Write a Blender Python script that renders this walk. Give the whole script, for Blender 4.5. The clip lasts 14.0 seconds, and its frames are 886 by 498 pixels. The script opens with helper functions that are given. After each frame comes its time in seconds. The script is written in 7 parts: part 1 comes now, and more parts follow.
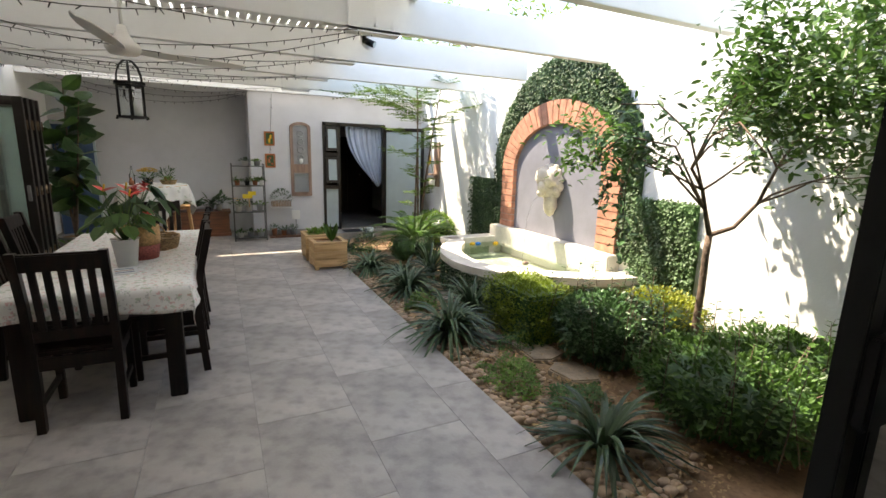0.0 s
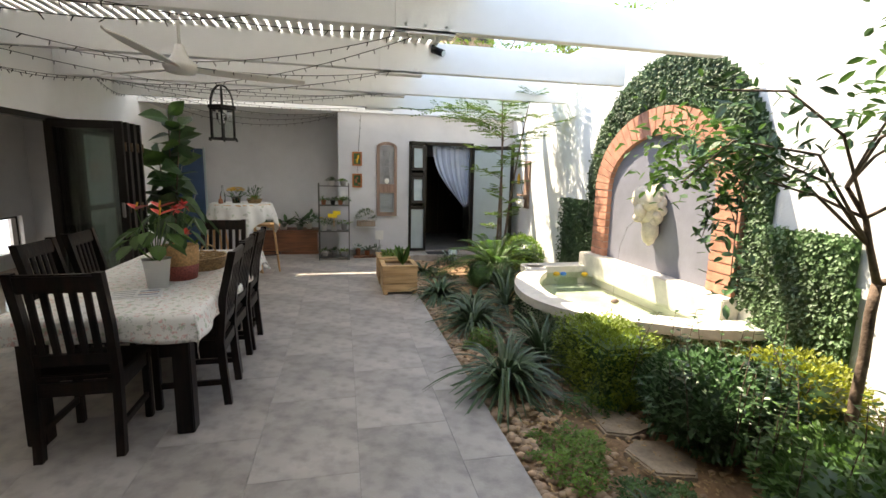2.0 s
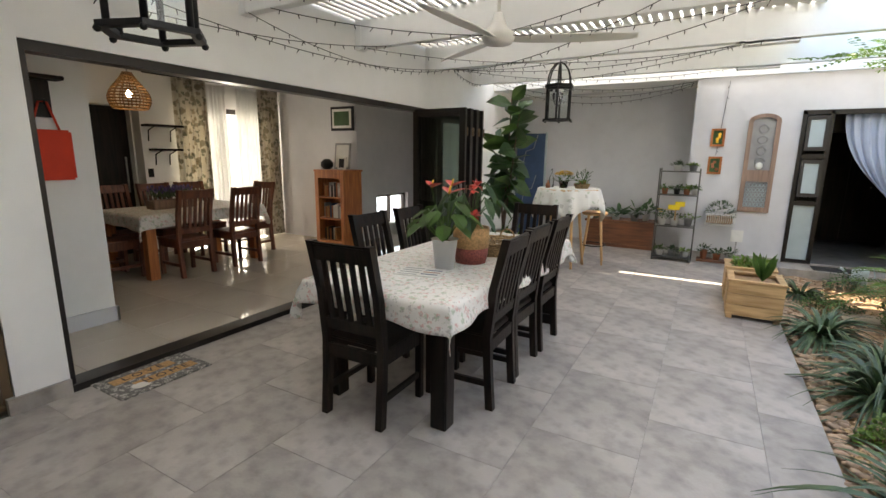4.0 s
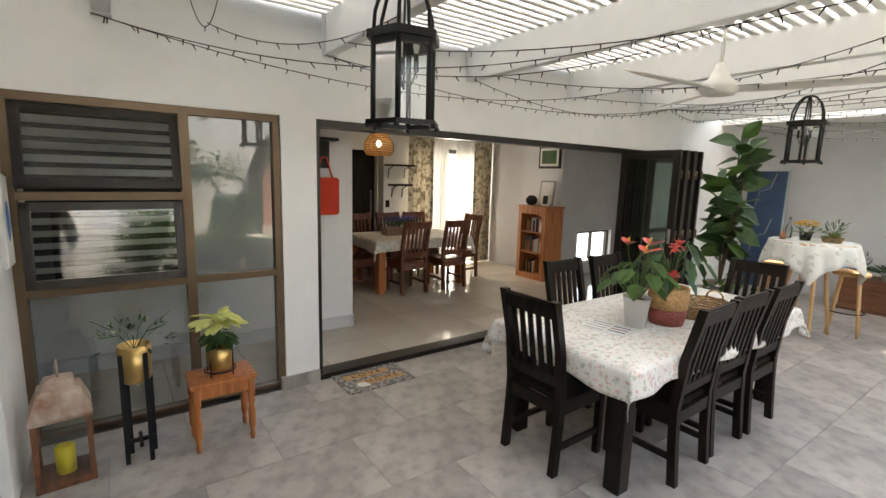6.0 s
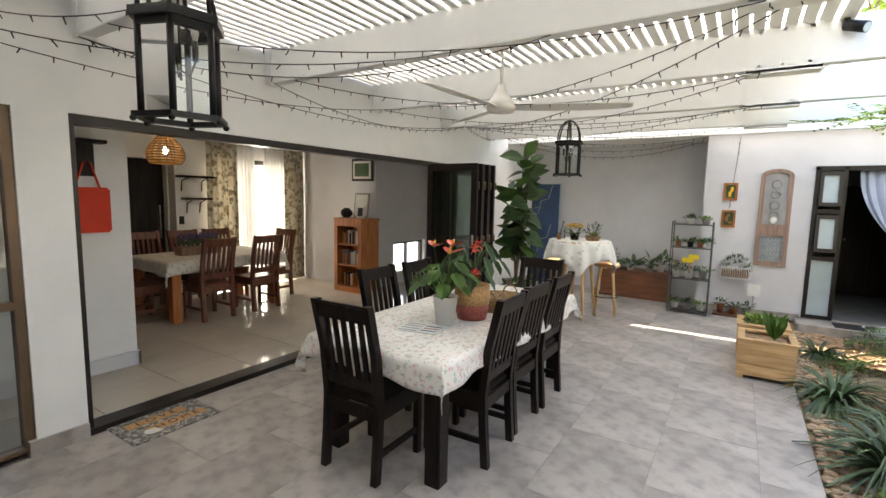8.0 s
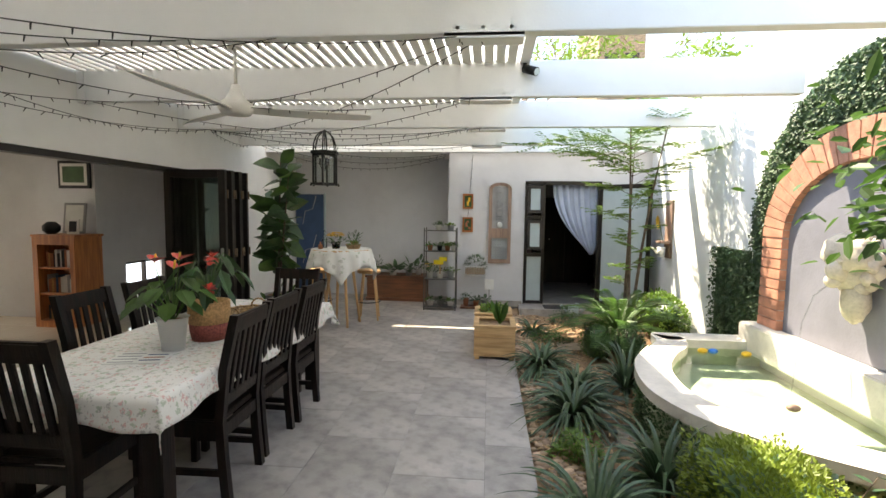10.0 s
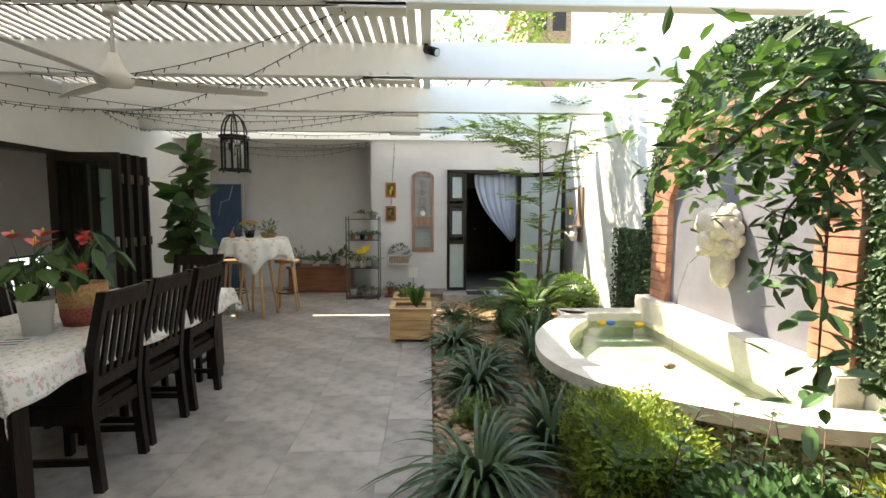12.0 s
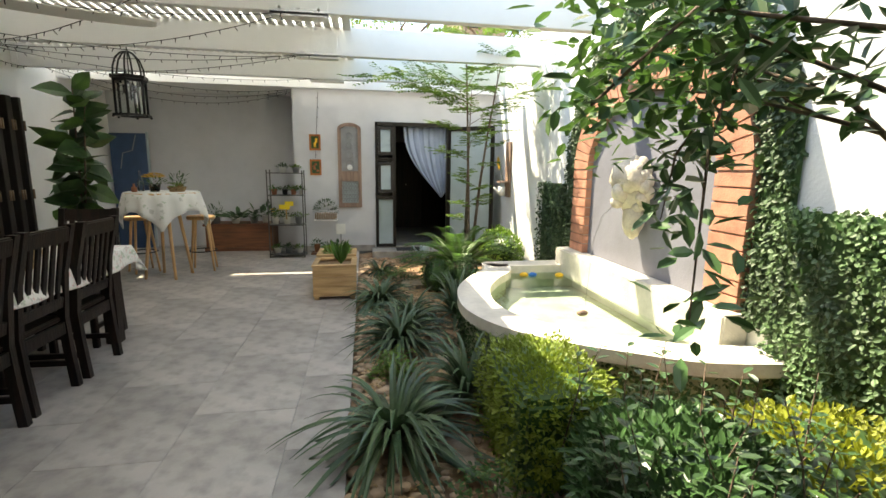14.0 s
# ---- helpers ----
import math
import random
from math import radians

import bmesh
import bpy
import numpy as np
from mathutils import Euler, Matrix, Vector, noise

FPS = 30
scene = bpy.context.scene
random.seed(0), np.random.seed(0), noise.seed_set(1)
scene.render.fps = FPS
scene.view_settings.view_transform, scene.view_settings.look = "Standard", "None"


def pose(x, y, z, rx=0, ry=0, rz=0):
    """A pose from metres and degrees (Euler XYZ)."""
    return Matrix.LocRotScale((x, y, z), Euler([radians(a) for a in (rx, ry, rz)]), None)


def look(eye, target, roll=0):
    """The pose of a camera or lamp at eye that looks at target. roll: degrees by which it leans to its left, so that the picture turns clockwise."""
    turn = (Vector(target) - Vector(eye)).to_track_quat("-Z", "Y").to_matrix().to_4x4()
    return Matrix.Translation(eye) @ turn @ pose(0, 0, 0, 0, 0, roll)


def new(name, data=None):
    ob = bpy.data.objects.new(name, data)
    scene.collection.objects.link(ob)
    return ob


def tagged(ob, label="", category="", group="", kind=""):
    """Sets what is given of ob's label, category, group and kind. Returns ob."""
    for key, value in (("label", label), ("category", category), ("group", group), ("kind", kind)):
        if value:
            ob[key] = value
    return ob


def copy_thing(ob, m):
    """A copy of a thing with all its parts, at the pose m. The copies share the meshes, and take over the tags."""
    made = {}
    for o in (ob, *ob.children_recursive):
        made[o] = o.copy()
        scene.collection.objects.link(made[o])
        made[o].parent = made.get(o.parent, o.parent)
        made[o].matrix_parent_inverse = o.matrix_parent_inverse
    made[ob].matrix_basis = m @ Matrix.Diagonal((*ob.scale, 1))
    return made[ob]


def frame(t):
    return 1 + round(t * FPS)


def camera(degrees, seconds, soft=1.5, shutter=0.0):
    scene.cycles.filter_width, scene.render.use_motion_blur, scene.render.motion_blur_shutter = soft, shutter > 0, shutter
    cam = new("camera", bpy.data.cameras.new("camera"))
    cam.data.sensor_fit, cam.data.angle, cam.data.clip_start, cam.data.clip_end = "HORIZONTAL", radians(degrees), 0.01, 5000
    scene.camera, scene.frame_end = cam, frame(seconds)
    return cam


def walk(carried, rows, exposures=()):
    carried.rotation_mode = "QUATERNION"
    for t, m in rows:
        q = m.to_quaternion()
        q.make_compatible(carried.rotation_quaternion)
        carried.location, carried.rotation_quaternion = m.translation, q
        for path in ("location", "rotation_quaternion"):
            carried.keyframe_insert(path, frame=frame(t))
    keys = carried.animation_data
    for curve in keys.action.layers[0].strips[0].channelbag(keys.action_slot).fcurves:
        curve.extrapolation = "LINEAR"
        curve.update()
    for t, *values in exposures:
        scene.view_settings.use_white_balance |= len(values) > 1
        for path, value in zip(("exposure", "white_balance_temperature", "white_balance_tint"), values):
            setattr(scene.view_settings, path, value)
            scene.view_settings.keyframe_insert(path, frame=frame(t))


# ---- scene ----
cam = camera(87.4, 14.0)
PATH = [
    (0, (0.158, 0.013, 1.606), (1.013, 1.776, 1.207), 1.6),
    (0.5, (0.321, 0.209, 1.598), (1.043, 2.038, 1.232), 1.5),
    (1, (0.587, 0.353, 1.599), (1.131, 2.246, 1.256), 0.7),
    (1.5, (0.725, 0.419, 1.583), (1.198, 2.333, 1.251), 0.7),
    (2, (0.774, 0.44, 1.581), (1.196, 2.368, 1.258), 1.3),
    (2.5, (0.778, 0.541, 1.569), (1.127, 2.483, 1.241), 1.7),
    (3, (0.834, 0.81, 1.534), (0.962, 2.776, 1.192), 1.1),
    (3.5, (0.97, 1.084, 1.532), (0.654, 3.023, 1.16), 0.2),
    (4, (1.007, 1.247, 1.504), (0.041, 2.953, 1.108), 0.7),
    (6.5, (1.194, 1.121, 1.727), (-0.419, 2.263, 1.424), 1.7),
    (7, (1.175, 1.121, 1.687), (-0.378, 2.352, 1.418), 1.6),
    (7.5, (1.163, 1.154, 1.648), (-0.187, 2.61, 1.409), 1.5),
    (8, (1.194, 1.219, 1.64), (0.126, 2.896, 1.417), 1.2),
    (8.5, (1.242, 1.263, 1.616), (0.458, 3.092, 1.41), 0.8),
    (9, (1.301, 1.318, 1.636), (0.756, 3.233, 1.443), 0.8),
    (11.5, (1.598, 1.259, 1.506), (1.637, 3.254, 1.366), 0.3),
    (12, (1.702, 1.272, 1.463), (1.764, 3.264, 1.297), 0.2),
    (12.5, (1.849, 1.297, 1.43), (1.989, 3.282, 1.23), 0.0),
    (13, (1.892, 1.287, 1.411), (2.171, 3.252, 1.162), 0.5),
    (13.5, (1.909, 1.293, 1.412), (2.276, 3.236, 1.111), 0.8),
    (14, (1.837, 1.34, 1.412), (2.166, 3.283, 1.07), 0.7),
]
EXPOSURE = [(0, 2.33, 7900, 11), (2.0, 2.33, 8000, 11), (3.0, 2.36, 8000, 12), (4.0, 2.85, 7900, 11), (6.5, 3.2, 7900, 11), (8.0, 3.05, 7900, 11), (9.0, 2.65, 7900, 10), (11.5, 2.43, 8200, 8), (14.0, 2.35, 8300, 5)]
walk(cam, [(t, look(eye, target, roll)) for t, eye, target, roll in PATH], EXPOSURE)

# world, sun, exposure
SUN = Vector((0.40, -0.40, -1.0)).normalized()
world = bpy.data.worlds.new("sky")
world.use_nodes = True
scene.world = world
sky = world.node_tree.nodes.new("ShaderNodeTexSky")
sky.sky_type, sky.sun_disc = "NISHITA", False
sky.sun_elevation, sky.sun_rotation = math.asin(-SUN.z), math.atan2(-SUN.x, -SUN.y)
sky.air_density, sky.dust_density, sky.ozone_density = 1.0, 0.6, 1.0
bg = world.node_tree.nodes["Background"]
bg.inputs["Strength"].default_value = 0.15
world.node_tree.links.new(sky.outputs["Color"], bg.inputs["Color"])
sun = new("sun", bpy.data.lights.new("sun", "SUN"))
sun.data.energy, sun.data.angle, sun.data.color = 3.1, radians(0.55), (1.0, 0.96, 0.88)
sun.matrix_world = look((0, 0, 9), Vector((0, 0, 9)) + SUN)

# ---- materials ----
def mat(name, color, rough=0.6, var=0.12, scale=6.0, bump=0.15, bscale=60.0, metal=0.0, spec=0.5, second=None, stain=0.0, rand=0.0, sss=0.0):
    m = bpy.data.materials.new(name)
    m.use_nodes = True
    nt = m.node_tree
    n, l = nt.nodes, nt.links
    b = n["Principled BSDF"]
    b.inputs["Roughness"].default_value, b.inputs["Metallic"].default_value = rough, metal
    b.inputs["Specular IOR Level"].default_value = spec
    tc = n.new("ShaderNodeTexCoord")
    big = n.new("ShaderNodeTexNoise")
    big.inputs["Scale"].default_value, big.inputs["Detail"].default_value = scale, 6
    l.new(tc.outputs["Object"], big.inputs["Vector"])
    mix = n.new("ShaderNodeMix")
    mix.data_type = "RGBA"
    c2 = second or tuple(c * (1 - 2 * var) for c in color)
    mix.inputs["A"].default_value = (*[min(1, c * (1 + var * 0.6)) for c in color], 1)
    mix.inputs["B"].default_value = (*c2, 1)
    ramp = n.new("ShaderNodeMapRange")
    ramp.inputs["From Min"].default_value, ramp.inputs["From Max"].default_value = 0.35, 0.68
    l.new(big.outputs["Fac"], ramp.inputs["Value"])
    l.new(ramp.outputs["Result"], mix.inputs["Factor"])
    out = mix.outputs["Result"]
    if stain:
        st = n.new("ShaderNodeTexNoise")
        st.inputs["Scale"].default_value, st.inputs["Detail"].default_value = scale * 5, 8
        l.new(tc.outputs["Object"], st.inputs["Vector"])
        mr = n.new("ShaderNodeMapRange")
        mr.inputs["From Min"].default_value, mr.inputs["From Max"].default_value = 0.45, 0.75
        mr.inputs["To Min"].default_value, mr.inputs["To Max"].default_value = 1.0, 1.0 - stain
        l.new(st.outputs["Fac"], mr.inputs["Value"])
        hs = n.new("ShaderNodeHueSaturation")
        l.new(out, hs.inputs["Color"])
        l.new(mr.outputs["Result"], hs.inputs["Value"])
        out = hs.outputs["Color"]
    if rand:
        oi = n.new("ShaderNodeObjectInfo")
        ge = n.new("ShaderNodeNewGeometry")
        ad = n.new("ShaderNodeMath")
        ad.operation = "ADD"
        l.new(oi.outputs["Random"], ad.inputs[0])
        l.new(ge.outputs["Random Per Island"], ad.inputs[1])
        mr = n.new("ShaderNodeMapRange")
        mr.inputs["From Max"].default_value = 2.0
        mr.inputs["To Min"].default_value, mr.inputs["To Max"].default_value = 1 - rand, 1 + rand
        l.new(ad.outputs[0], mr.inputs["Value"])
        hs = n.new("ShaderNodeHueSaturation")
        l.new(out, hs.inputs["Color"])
        l.new(mr.outputs["Result"], hs.inputs["Value"])
        out = hs.outputs["Color"]
    l.new(out, b.inputs["Base Color"])
    if bump:
        fine = n.new("ShaderNodeTexNoise")
        fine.inputs["Scale"].default_value, fine.inputs["Detail"].default_value = bscale, 4
        l.new(tc.outputs["Object"], fine.inputs["Vector"])
        bp = n.new("ShaderNodeBump")
        bp.inputs["Strength"].default_value, bp.inputs["Distance"].default_value = bump, 0.01
        l.new(fine.outputs["Fac"], bp.inputs["Height"])
        l.new(bp.outputs["Normal"], b.inputs["Normal"])
    if sss:
        tr = n.new("ShaderNodeBsdfTranslucent")
        l.new(out, tr.inputs["Color"])
        ms = n.new("ShaderNodeMixShader")
        ms.inputs["Fac"].default_value = sss
        l.new(b.outputs["BSDF"], ms.inputs[1])
        l.new(tr.outputs["BSDF"], ms.inputs[2])
        l.new(ms.outputs["Shader"], n["Material Output"].inputs["Surface"])
    return m


def wood(name, color, dark, rough=0.45, stretch=(1, 1, 0.08), scale=30, spec=0.5):
    m = mat(name, color, rough, second=dark, scale=scale, bump=0.2, bscale=90, spec=spec, rand=0.12)
    nt = m.node_tree
    mp = nt.nodes.new("ShaderNodeMapping")
    mp.inputs["Scale"].default_value = stretch
    tc = [x for x in nt.nodes if x.type == "TEX_COORD"][0]
    nt.links.new(tc.outputs["Object"], mp.inputs["Vector"])
    for x in nt.nodes:
        if x.type == "TEX_NOISE":
            nt.links.new(mp.outputs["Vector"], x.inputs["Vector"])
    return m


def glass(name, tint=(0.95, 0.98, 0.97), rough=0.0, ior=1.5):
    m = bpy.data.materials.new(name)
    m.use_nodes = True
    n, l = m.node_tree.nodes, m.node_tree.links
    tr = n.new("ShaderNodeBsdfTransparent")
    tr.inputs["Color"].default_value = (*tint, 1)
    gl = n.new("ShaderNodeBsdfGlossy")
    gl.inputs["Roughness"].default_value = rough
    fr = n.new("ShaderNodeFresnel")
    fr.inputs["IOR"].default_value = ior
    mx = n.new("ShaderNodeMixShader")
    l.new(fr.outputs["Fac"], mx.inputs["Fac"])
    l.new(tr.outputs["BSDF"], mx.inputs[1])
    l.new(gl.outputs["BSDF"], mx.inputs[2])
    l.new(mx.outputs["Shader"], n["Material Output"].inputs["Surface"])
    return m


def spots(name, base, cols, scale=26.0, size=0.33, rough=0.8, sss=0.0):
    """A cloth printed with small scattered coloured sprigs."""
    m = mat(name, base, rough, var=0.04, scale=5, bump=0.1, bscale=400)
    n, l = m.node_tree.nodes, m.node_tree.links
    b = n["Principled BSDF"]
    src = b.inputs["Base Color"].links[0].from_socket
    tc = [x for x in n if x.type == "TEX_COORD"][0]
    for k, c in enumerate(cols):
        vo = n.new("ShaderNodeTexVoronoi")
        vo.inputs["Scale"].default_value = scale * (0.8 + 0.27 * k)
        mp = n.new("ShaderNodeMapping")
        mp.inputs["Location"].default_value = (3.1 * k, 1.7 * k, 0.9 * k)
        l.new(tc.outputs["Object"], mp.inputs["Vector"])
        nz = n.new("ShaderNodeTexNoise")
        nz.inputs["Scale"].default_value = scale * 2.5
        l.new(mp.outputs["Vector"], nz.inputs["Vector"])
        mm = n.new("ShaderNodeMix")
        mm.data_type = "RGBA"
        mm.inputs["Factor"].default_value = 0.06
        l.new(mp.outputs["Vector"], mm.inputs["A"])
        l.new(nz.outputs["Color"], mm.inputs["B"])
        l.new(mm.outputs["Result"], vo.inputs["Vector"])
        mr = n.new("ShaderNodeMapRange")
        mr.inputs["From Min"].default_value, mr.inputs["From Max"].default_value = size * 0.8, size
        mr.inputs["To Min"].default_value, mr.inputs["To Max"].default_value = 0.75, 0.0
        l.new(vo.outputs["Distance"], mr.inputs["Value"])
        mx = n.new("ShaderNodeMix")
        mx.data_type = "RGBA"
        mx.inputs["B"].default_value = (*c, 1)
        l.new(mr.outputs["Result"], mx.inputs["Factor"])
        l.new(src, mx.inputs["A"])
        src = mx.outputs["Result"]
    l.new(src, b.inputs["Base Color"])
    if sss:
        tr = n.new("ShaderNodeBsdfTranslucent")
        l.new(src, tr.inputs["Color"])
        ms = n.new("ShaderNodeMixShader")
        ms.inputs["Fac"].default_value = sss
        l.new(b.outputs["BSDF"], ms.inputs[1])
        l.new(tr.outputs["BSDF"], ms.inputs[2])
        l.new(ms.outputs["Shader"], n["Material Output"].inputs["Surface"])
    return m


def glow(name, color, strength):
    m = bpy.data.materials.new(name)
    m.use_nodes = True
    b = m.node_tree.nodes["Principled BSDF"]
    b.inputs["Base Color"].default_value = (*color, 1)
    b.inputs["Emission Color"].default_value = (*color, 1)
    b.inputs["Emission Strength"].default_value = strength
    return m


WHITE = mat("white_paint", (0.85, 0.85, 0.84), 0.7, var=0.03, scale=1.2, bump=0.12, bscale=120, stain=0.03)
GREY_WALL = mat("pale_grey_plaster", (0.64, 0.64, 0.66), 0.75, var=0.04, scale=1.5, bump=0.15, bscale=110, stain=0.04)
GARDEN_WALL = mat("garden_wall_plaster", (0.80, 0.80, 0.79), 0.85, var=0.05, scale=1.0, bump=0.3, bscale=45, stain=0.06)
NICHE = mat("niche_grey_paint", (0.20, 0.20, 0.235), 0.8, var=0.08, scale=2.5, bump=0.2, bscale=50, stain=0.06)
BEAM = mat("beam_white_paint", (0.80, 0.80, 0.79), 0.55, var=0.02, scale=2, bump=0.08, bscale=70, stain=0.02)
SLAT = mat("louvre_white", (0.78, 0.77, 0.74), 0.5, var=0.03, scale=3, bump=0.03)
TILE = mat("concrete_look_tile", (0.40, 0.365, 0.335), 0.42, var=0.2, scale=1.7, bump=0.12, bscale=70, stain=0.40, rand=0.10, second=(0.235, 0.212, 0.195))
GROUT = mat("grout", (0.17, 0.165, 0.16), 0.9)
CREAM = mat("polished_cream_tile", (0.56, 0.50, 0.42), 0.07, var=0.05, scale=1.5, bump=0.0, rand=0.04)
BLACK_WOOD = wood("black_brown_wood", (0.018, 0.010, 0.007), (0.005, 0.004, 0.003), 0.38, spec=0.2)
RED_WOOD = wood("red_brown_wood", (0.17, 0.055, 0.028), (0.08, 0.025, 0.015), 0.35)
ORANGE_WOOD = wood("orange_pine", (0.48, 0.17, 0.05), (0.30, 0.09, 0.025), 0.4)
PINE = wood("raw_pine", (0.58, 0.38, 0.19), (0.40, 0.24, 0.10), 0.65, stretch=(0.1, 1, 1))
PALE_WOOD = wood("pale_leg_wood", (0.62, 0.38, 0.18), (0.5, 0.28, 0.12), 0.45)
TEAK = wood("chest_wood", (0.21, 0.08, 0.035), (0.10, 0.04, 0.02), 0.5, stretch=(0.1, 1, 1))
GREYWOOD = wood("weathered_wood", (0.30, 0.20, 0.15), (0.20, 0.13, 0.10), 0.75)
BLACK_METAL = mat("black_metal", (0.011, 0.011, 0.012), 0.45, bump=0.05, metal=0.1, spec=0.3)
BRONZE = mat("bronze_aluminium", (0.16, 0.11, 0.07), 0.38, var=0.05, bump=0.02, metal=0.6)
DARK_ALU = mat("dark_aluminium", (0.028, 0.023, 0.02), 0.35, var=0.05, bump=0.02, metal=0.4)
STEEL = mat("grey_steel", (0.35, 0.35, 0.35), 0.4, metal=0.8, bump=0.02)
DARK_STEEL = mat("dark_grey_steel", (0.12, 0.12, 0.11), 0.4, metal=0.5, bump=0.02)
GOLD = mat("brushed_gold", (0.62, 0.42, 0.16), 0.32, metal=0.9, bump=0.04)
GLASS = glass("clear_glass")
DOOR_GLASS = glass("green_tinted_door_glass", (0.88, 0.93, 0.91), 0.0, 1.9)
WINDOW_GLASS = glass("coated_window_glass", (0.66, 0.70, 0.70), 0.0, 2.0)
FROST = mat("frosted_glass", (0.42, 0.50, 0.52), 0.35, var=0.03, bump=0.05)
BRICK = mat("red_brick", (0.52, 0.24, 0.155), 0.85, var=0.15, scale=9, bump=0.4, bscale=80, rand=0.16, stain=0.15)
MORTAR = mat("mortar", (0.45, 0.36, 0.31), 0.95)
STONE = mat("cast_stone", (0.66, 0.62, 0.54), 0.75, var=0.08, scale=4, bump=0.25, bscale=60, stain=0.12)
LION = mat("sandstone", (0.62, 0.55, 0.44), 0.85, var=0.12, scale=9, bump=0.5, bscale=50, stain=0.2)
SOIL = mat("soil", (0.31, 0.195, 0.115), 0.95, var=0.3, scale=5, bump=0.8, bscale=40, stain=0.4, second=(0.28, 0.17, 0.09))
PEBBLE = mat("pebble", (0.50, 0.34, 0.22), 0.7, var=0.15, scale=20, bump=0.15, rand=0.4)
FLAG = mat("stepping_stone", (0.36, 0.28, 0.20), 0.85, var=0.2, scale=7, bump=0.4, bscale=40, stain=0.25)
LEAF = mat("leaf_green", (0.08, 0.17, 0.035), 0.45, var=0.25, scale=5, bump=0.0, rand=0.35, sss=0.35)
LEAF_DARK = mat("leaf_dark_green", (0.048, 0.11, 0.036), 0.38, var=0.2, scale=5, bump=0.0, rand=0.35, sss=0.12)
LEAF_YEL = mat("leaf_yellow_green", (0.30, 0.33, 0.035), 0.5, var=0.2, scale=5, bump=0.0, rand=0.3, sss=0.3)
LEAF_LIGHT = mat("leaf_light_green", (0.15, 0.26, 0.04), 0.5, var=0.2, scale=5, bump=0.0, rand=0.3, sss=0.35)
LEAF_GREY = mat("leaf_grey_green", (0.068, 0.118, 0.052), 0.36, var=0.2, scale=3, bump=0.0, rand=0.3, sss=0.1)
HEDGE = mat("leaf_hedge", (0.21, 0.28, 0.04), 0.5, var=0.2, scale=5, bump=0.0, rand=0.3, sss=0.3)
IVY = mat("creeping_fig", (0.085, 0.15, 0.06), 0.55, var=0.25, scale=2, bump=0.0, rand=0.4, sss=0.12)
BARK = mat("bark", (0.16, 0.11, 0.08), 0.9, var=0.25, scale=18, bump=0.6, bscale=60)
POT_WHITE = mat("white_ceramic", (0.78, 0.77, 0.74), 0.3, var=0.02, bump=0.0)
TERRACOTTA = mat("terracotta", (0.42, 0.16, 0.08), 0.85, var=0.1, scale=12, bump=0.15)
GREY_POT = mat("grey_pot", (0.33, 0.33, 0.33), 0.7, var=0.1)
CLOTH = spots("floral_cloth", (0.74, 0.72, 0.68), [(0.36, 0.43, 0.30), (0.62, 0.33, 0.30), (0.40, 0.38, 0.36)], 23, 0.30)
CLOTH2 = spots("sprig_cloth", (0.76, 0.75, 0.71), [(0.48, 0.47, 0.42), (0.42, 0.48, 0.36)], 11, 0.27)
CURTAIN = spots("floral_curtain", (0.60, 0.56, 0.48), [(0.22, 0.19, 0.13), (0.30, 0.25, 0.17), (0.16, 0.17, 0.12)], 9, 0.36, sss=0.3)
SHEER = mat("sheer_curtain", (0.85, 0.85, 0.84), 0.8, var=0.02, bump=0.0, sss=0.28)
BLUE_CLOTH = mat("pale_blue_satin", (0.40, 0.47, 0.62), 0.45, var=0.08, scale=3, bump=0.05)
CORD = mat("dark_cord", (0.02, 0.022, 0.02), 0.6, bump=0.0)
RED_FLOWER = mat("red_flower", (0.68, 0.06, 0.045), 0.3, var=0.15, bump=0.0, rand=0.15)
YELLOW_FLOWER = mat("yellow_flower", (0.80, 0.48, 0.04), 0.6, var=0.15, bump=0.0, rand=0.25)
RED_BAG = mat("red_felt", (0.72, 0.06, 0.03), 0.85, var=0.05, bump=0.1)
FAN_WHITE = mat("fan_enamel", (0.72, 0.70, 0.66), 0.4, var=0.02, bump=0.0)
WATER = glass("water", (0.90, 0.96, 0.90), 0.02, 1.33)
ripple, ripple_bump = WATER.node_tree.nodes.new("ShaderNodeTexNoise"), WATER.node_tree.nodes.new("ShaderNodeBump")
ripple.inputs["Scale"].default_value, ripple_bump.inputs["Strength"].default_value, ripple_bump.inputs["Distance"].default_value = 9.0, 0.25, 0.02
WATER.node_tree.links.new(ripple.outputs["Fac"], ripple_bump.inputs["Height"])
for shader in WATER.node_tree.nodes:
    if shader.type in ("BSDF_GLOSSY", "FRESNEL"):
        WATER.node_tree.links.new(ripple_bump.outputs["Normal"], shader.inputs["Normal"])
POOL_IN = mat("pool_plaster", (0.44, 0.50, 0.36), 0.8, var=0.15, scale=4, stain=0.2)
WICKER = mat("wicker", (0.45, 0.29, 0.14), 0.75, var=0.3, scale=60, bump=0.6, bscale=120)
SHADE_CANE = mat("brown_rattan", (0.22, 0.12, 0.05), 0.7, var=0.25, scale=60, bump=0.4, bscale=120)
WOVEN_RED = mat("woven_red", (0.38, 0.10, 0.075), 0.8, var=0.25, scale=70, bump=0.5, bscale=140)
WOVEN_TAN = mat("woven_tan", (0.58, 0.33, 0.14), 0.8, var=0.2, scale=70, bump=0.5, bscale=140)
BLUE = mat("blue_paint", (0.035, 0.075, 0.16), 0.6, var=0.1)
DARK = mat("dark_interior", (0.03, 0.03, 0.035), 0.7, var=0.1)
PAPER = mat("paper", (0.75, 0.74, 0.70), 0.6, var=0.05, scale=8)
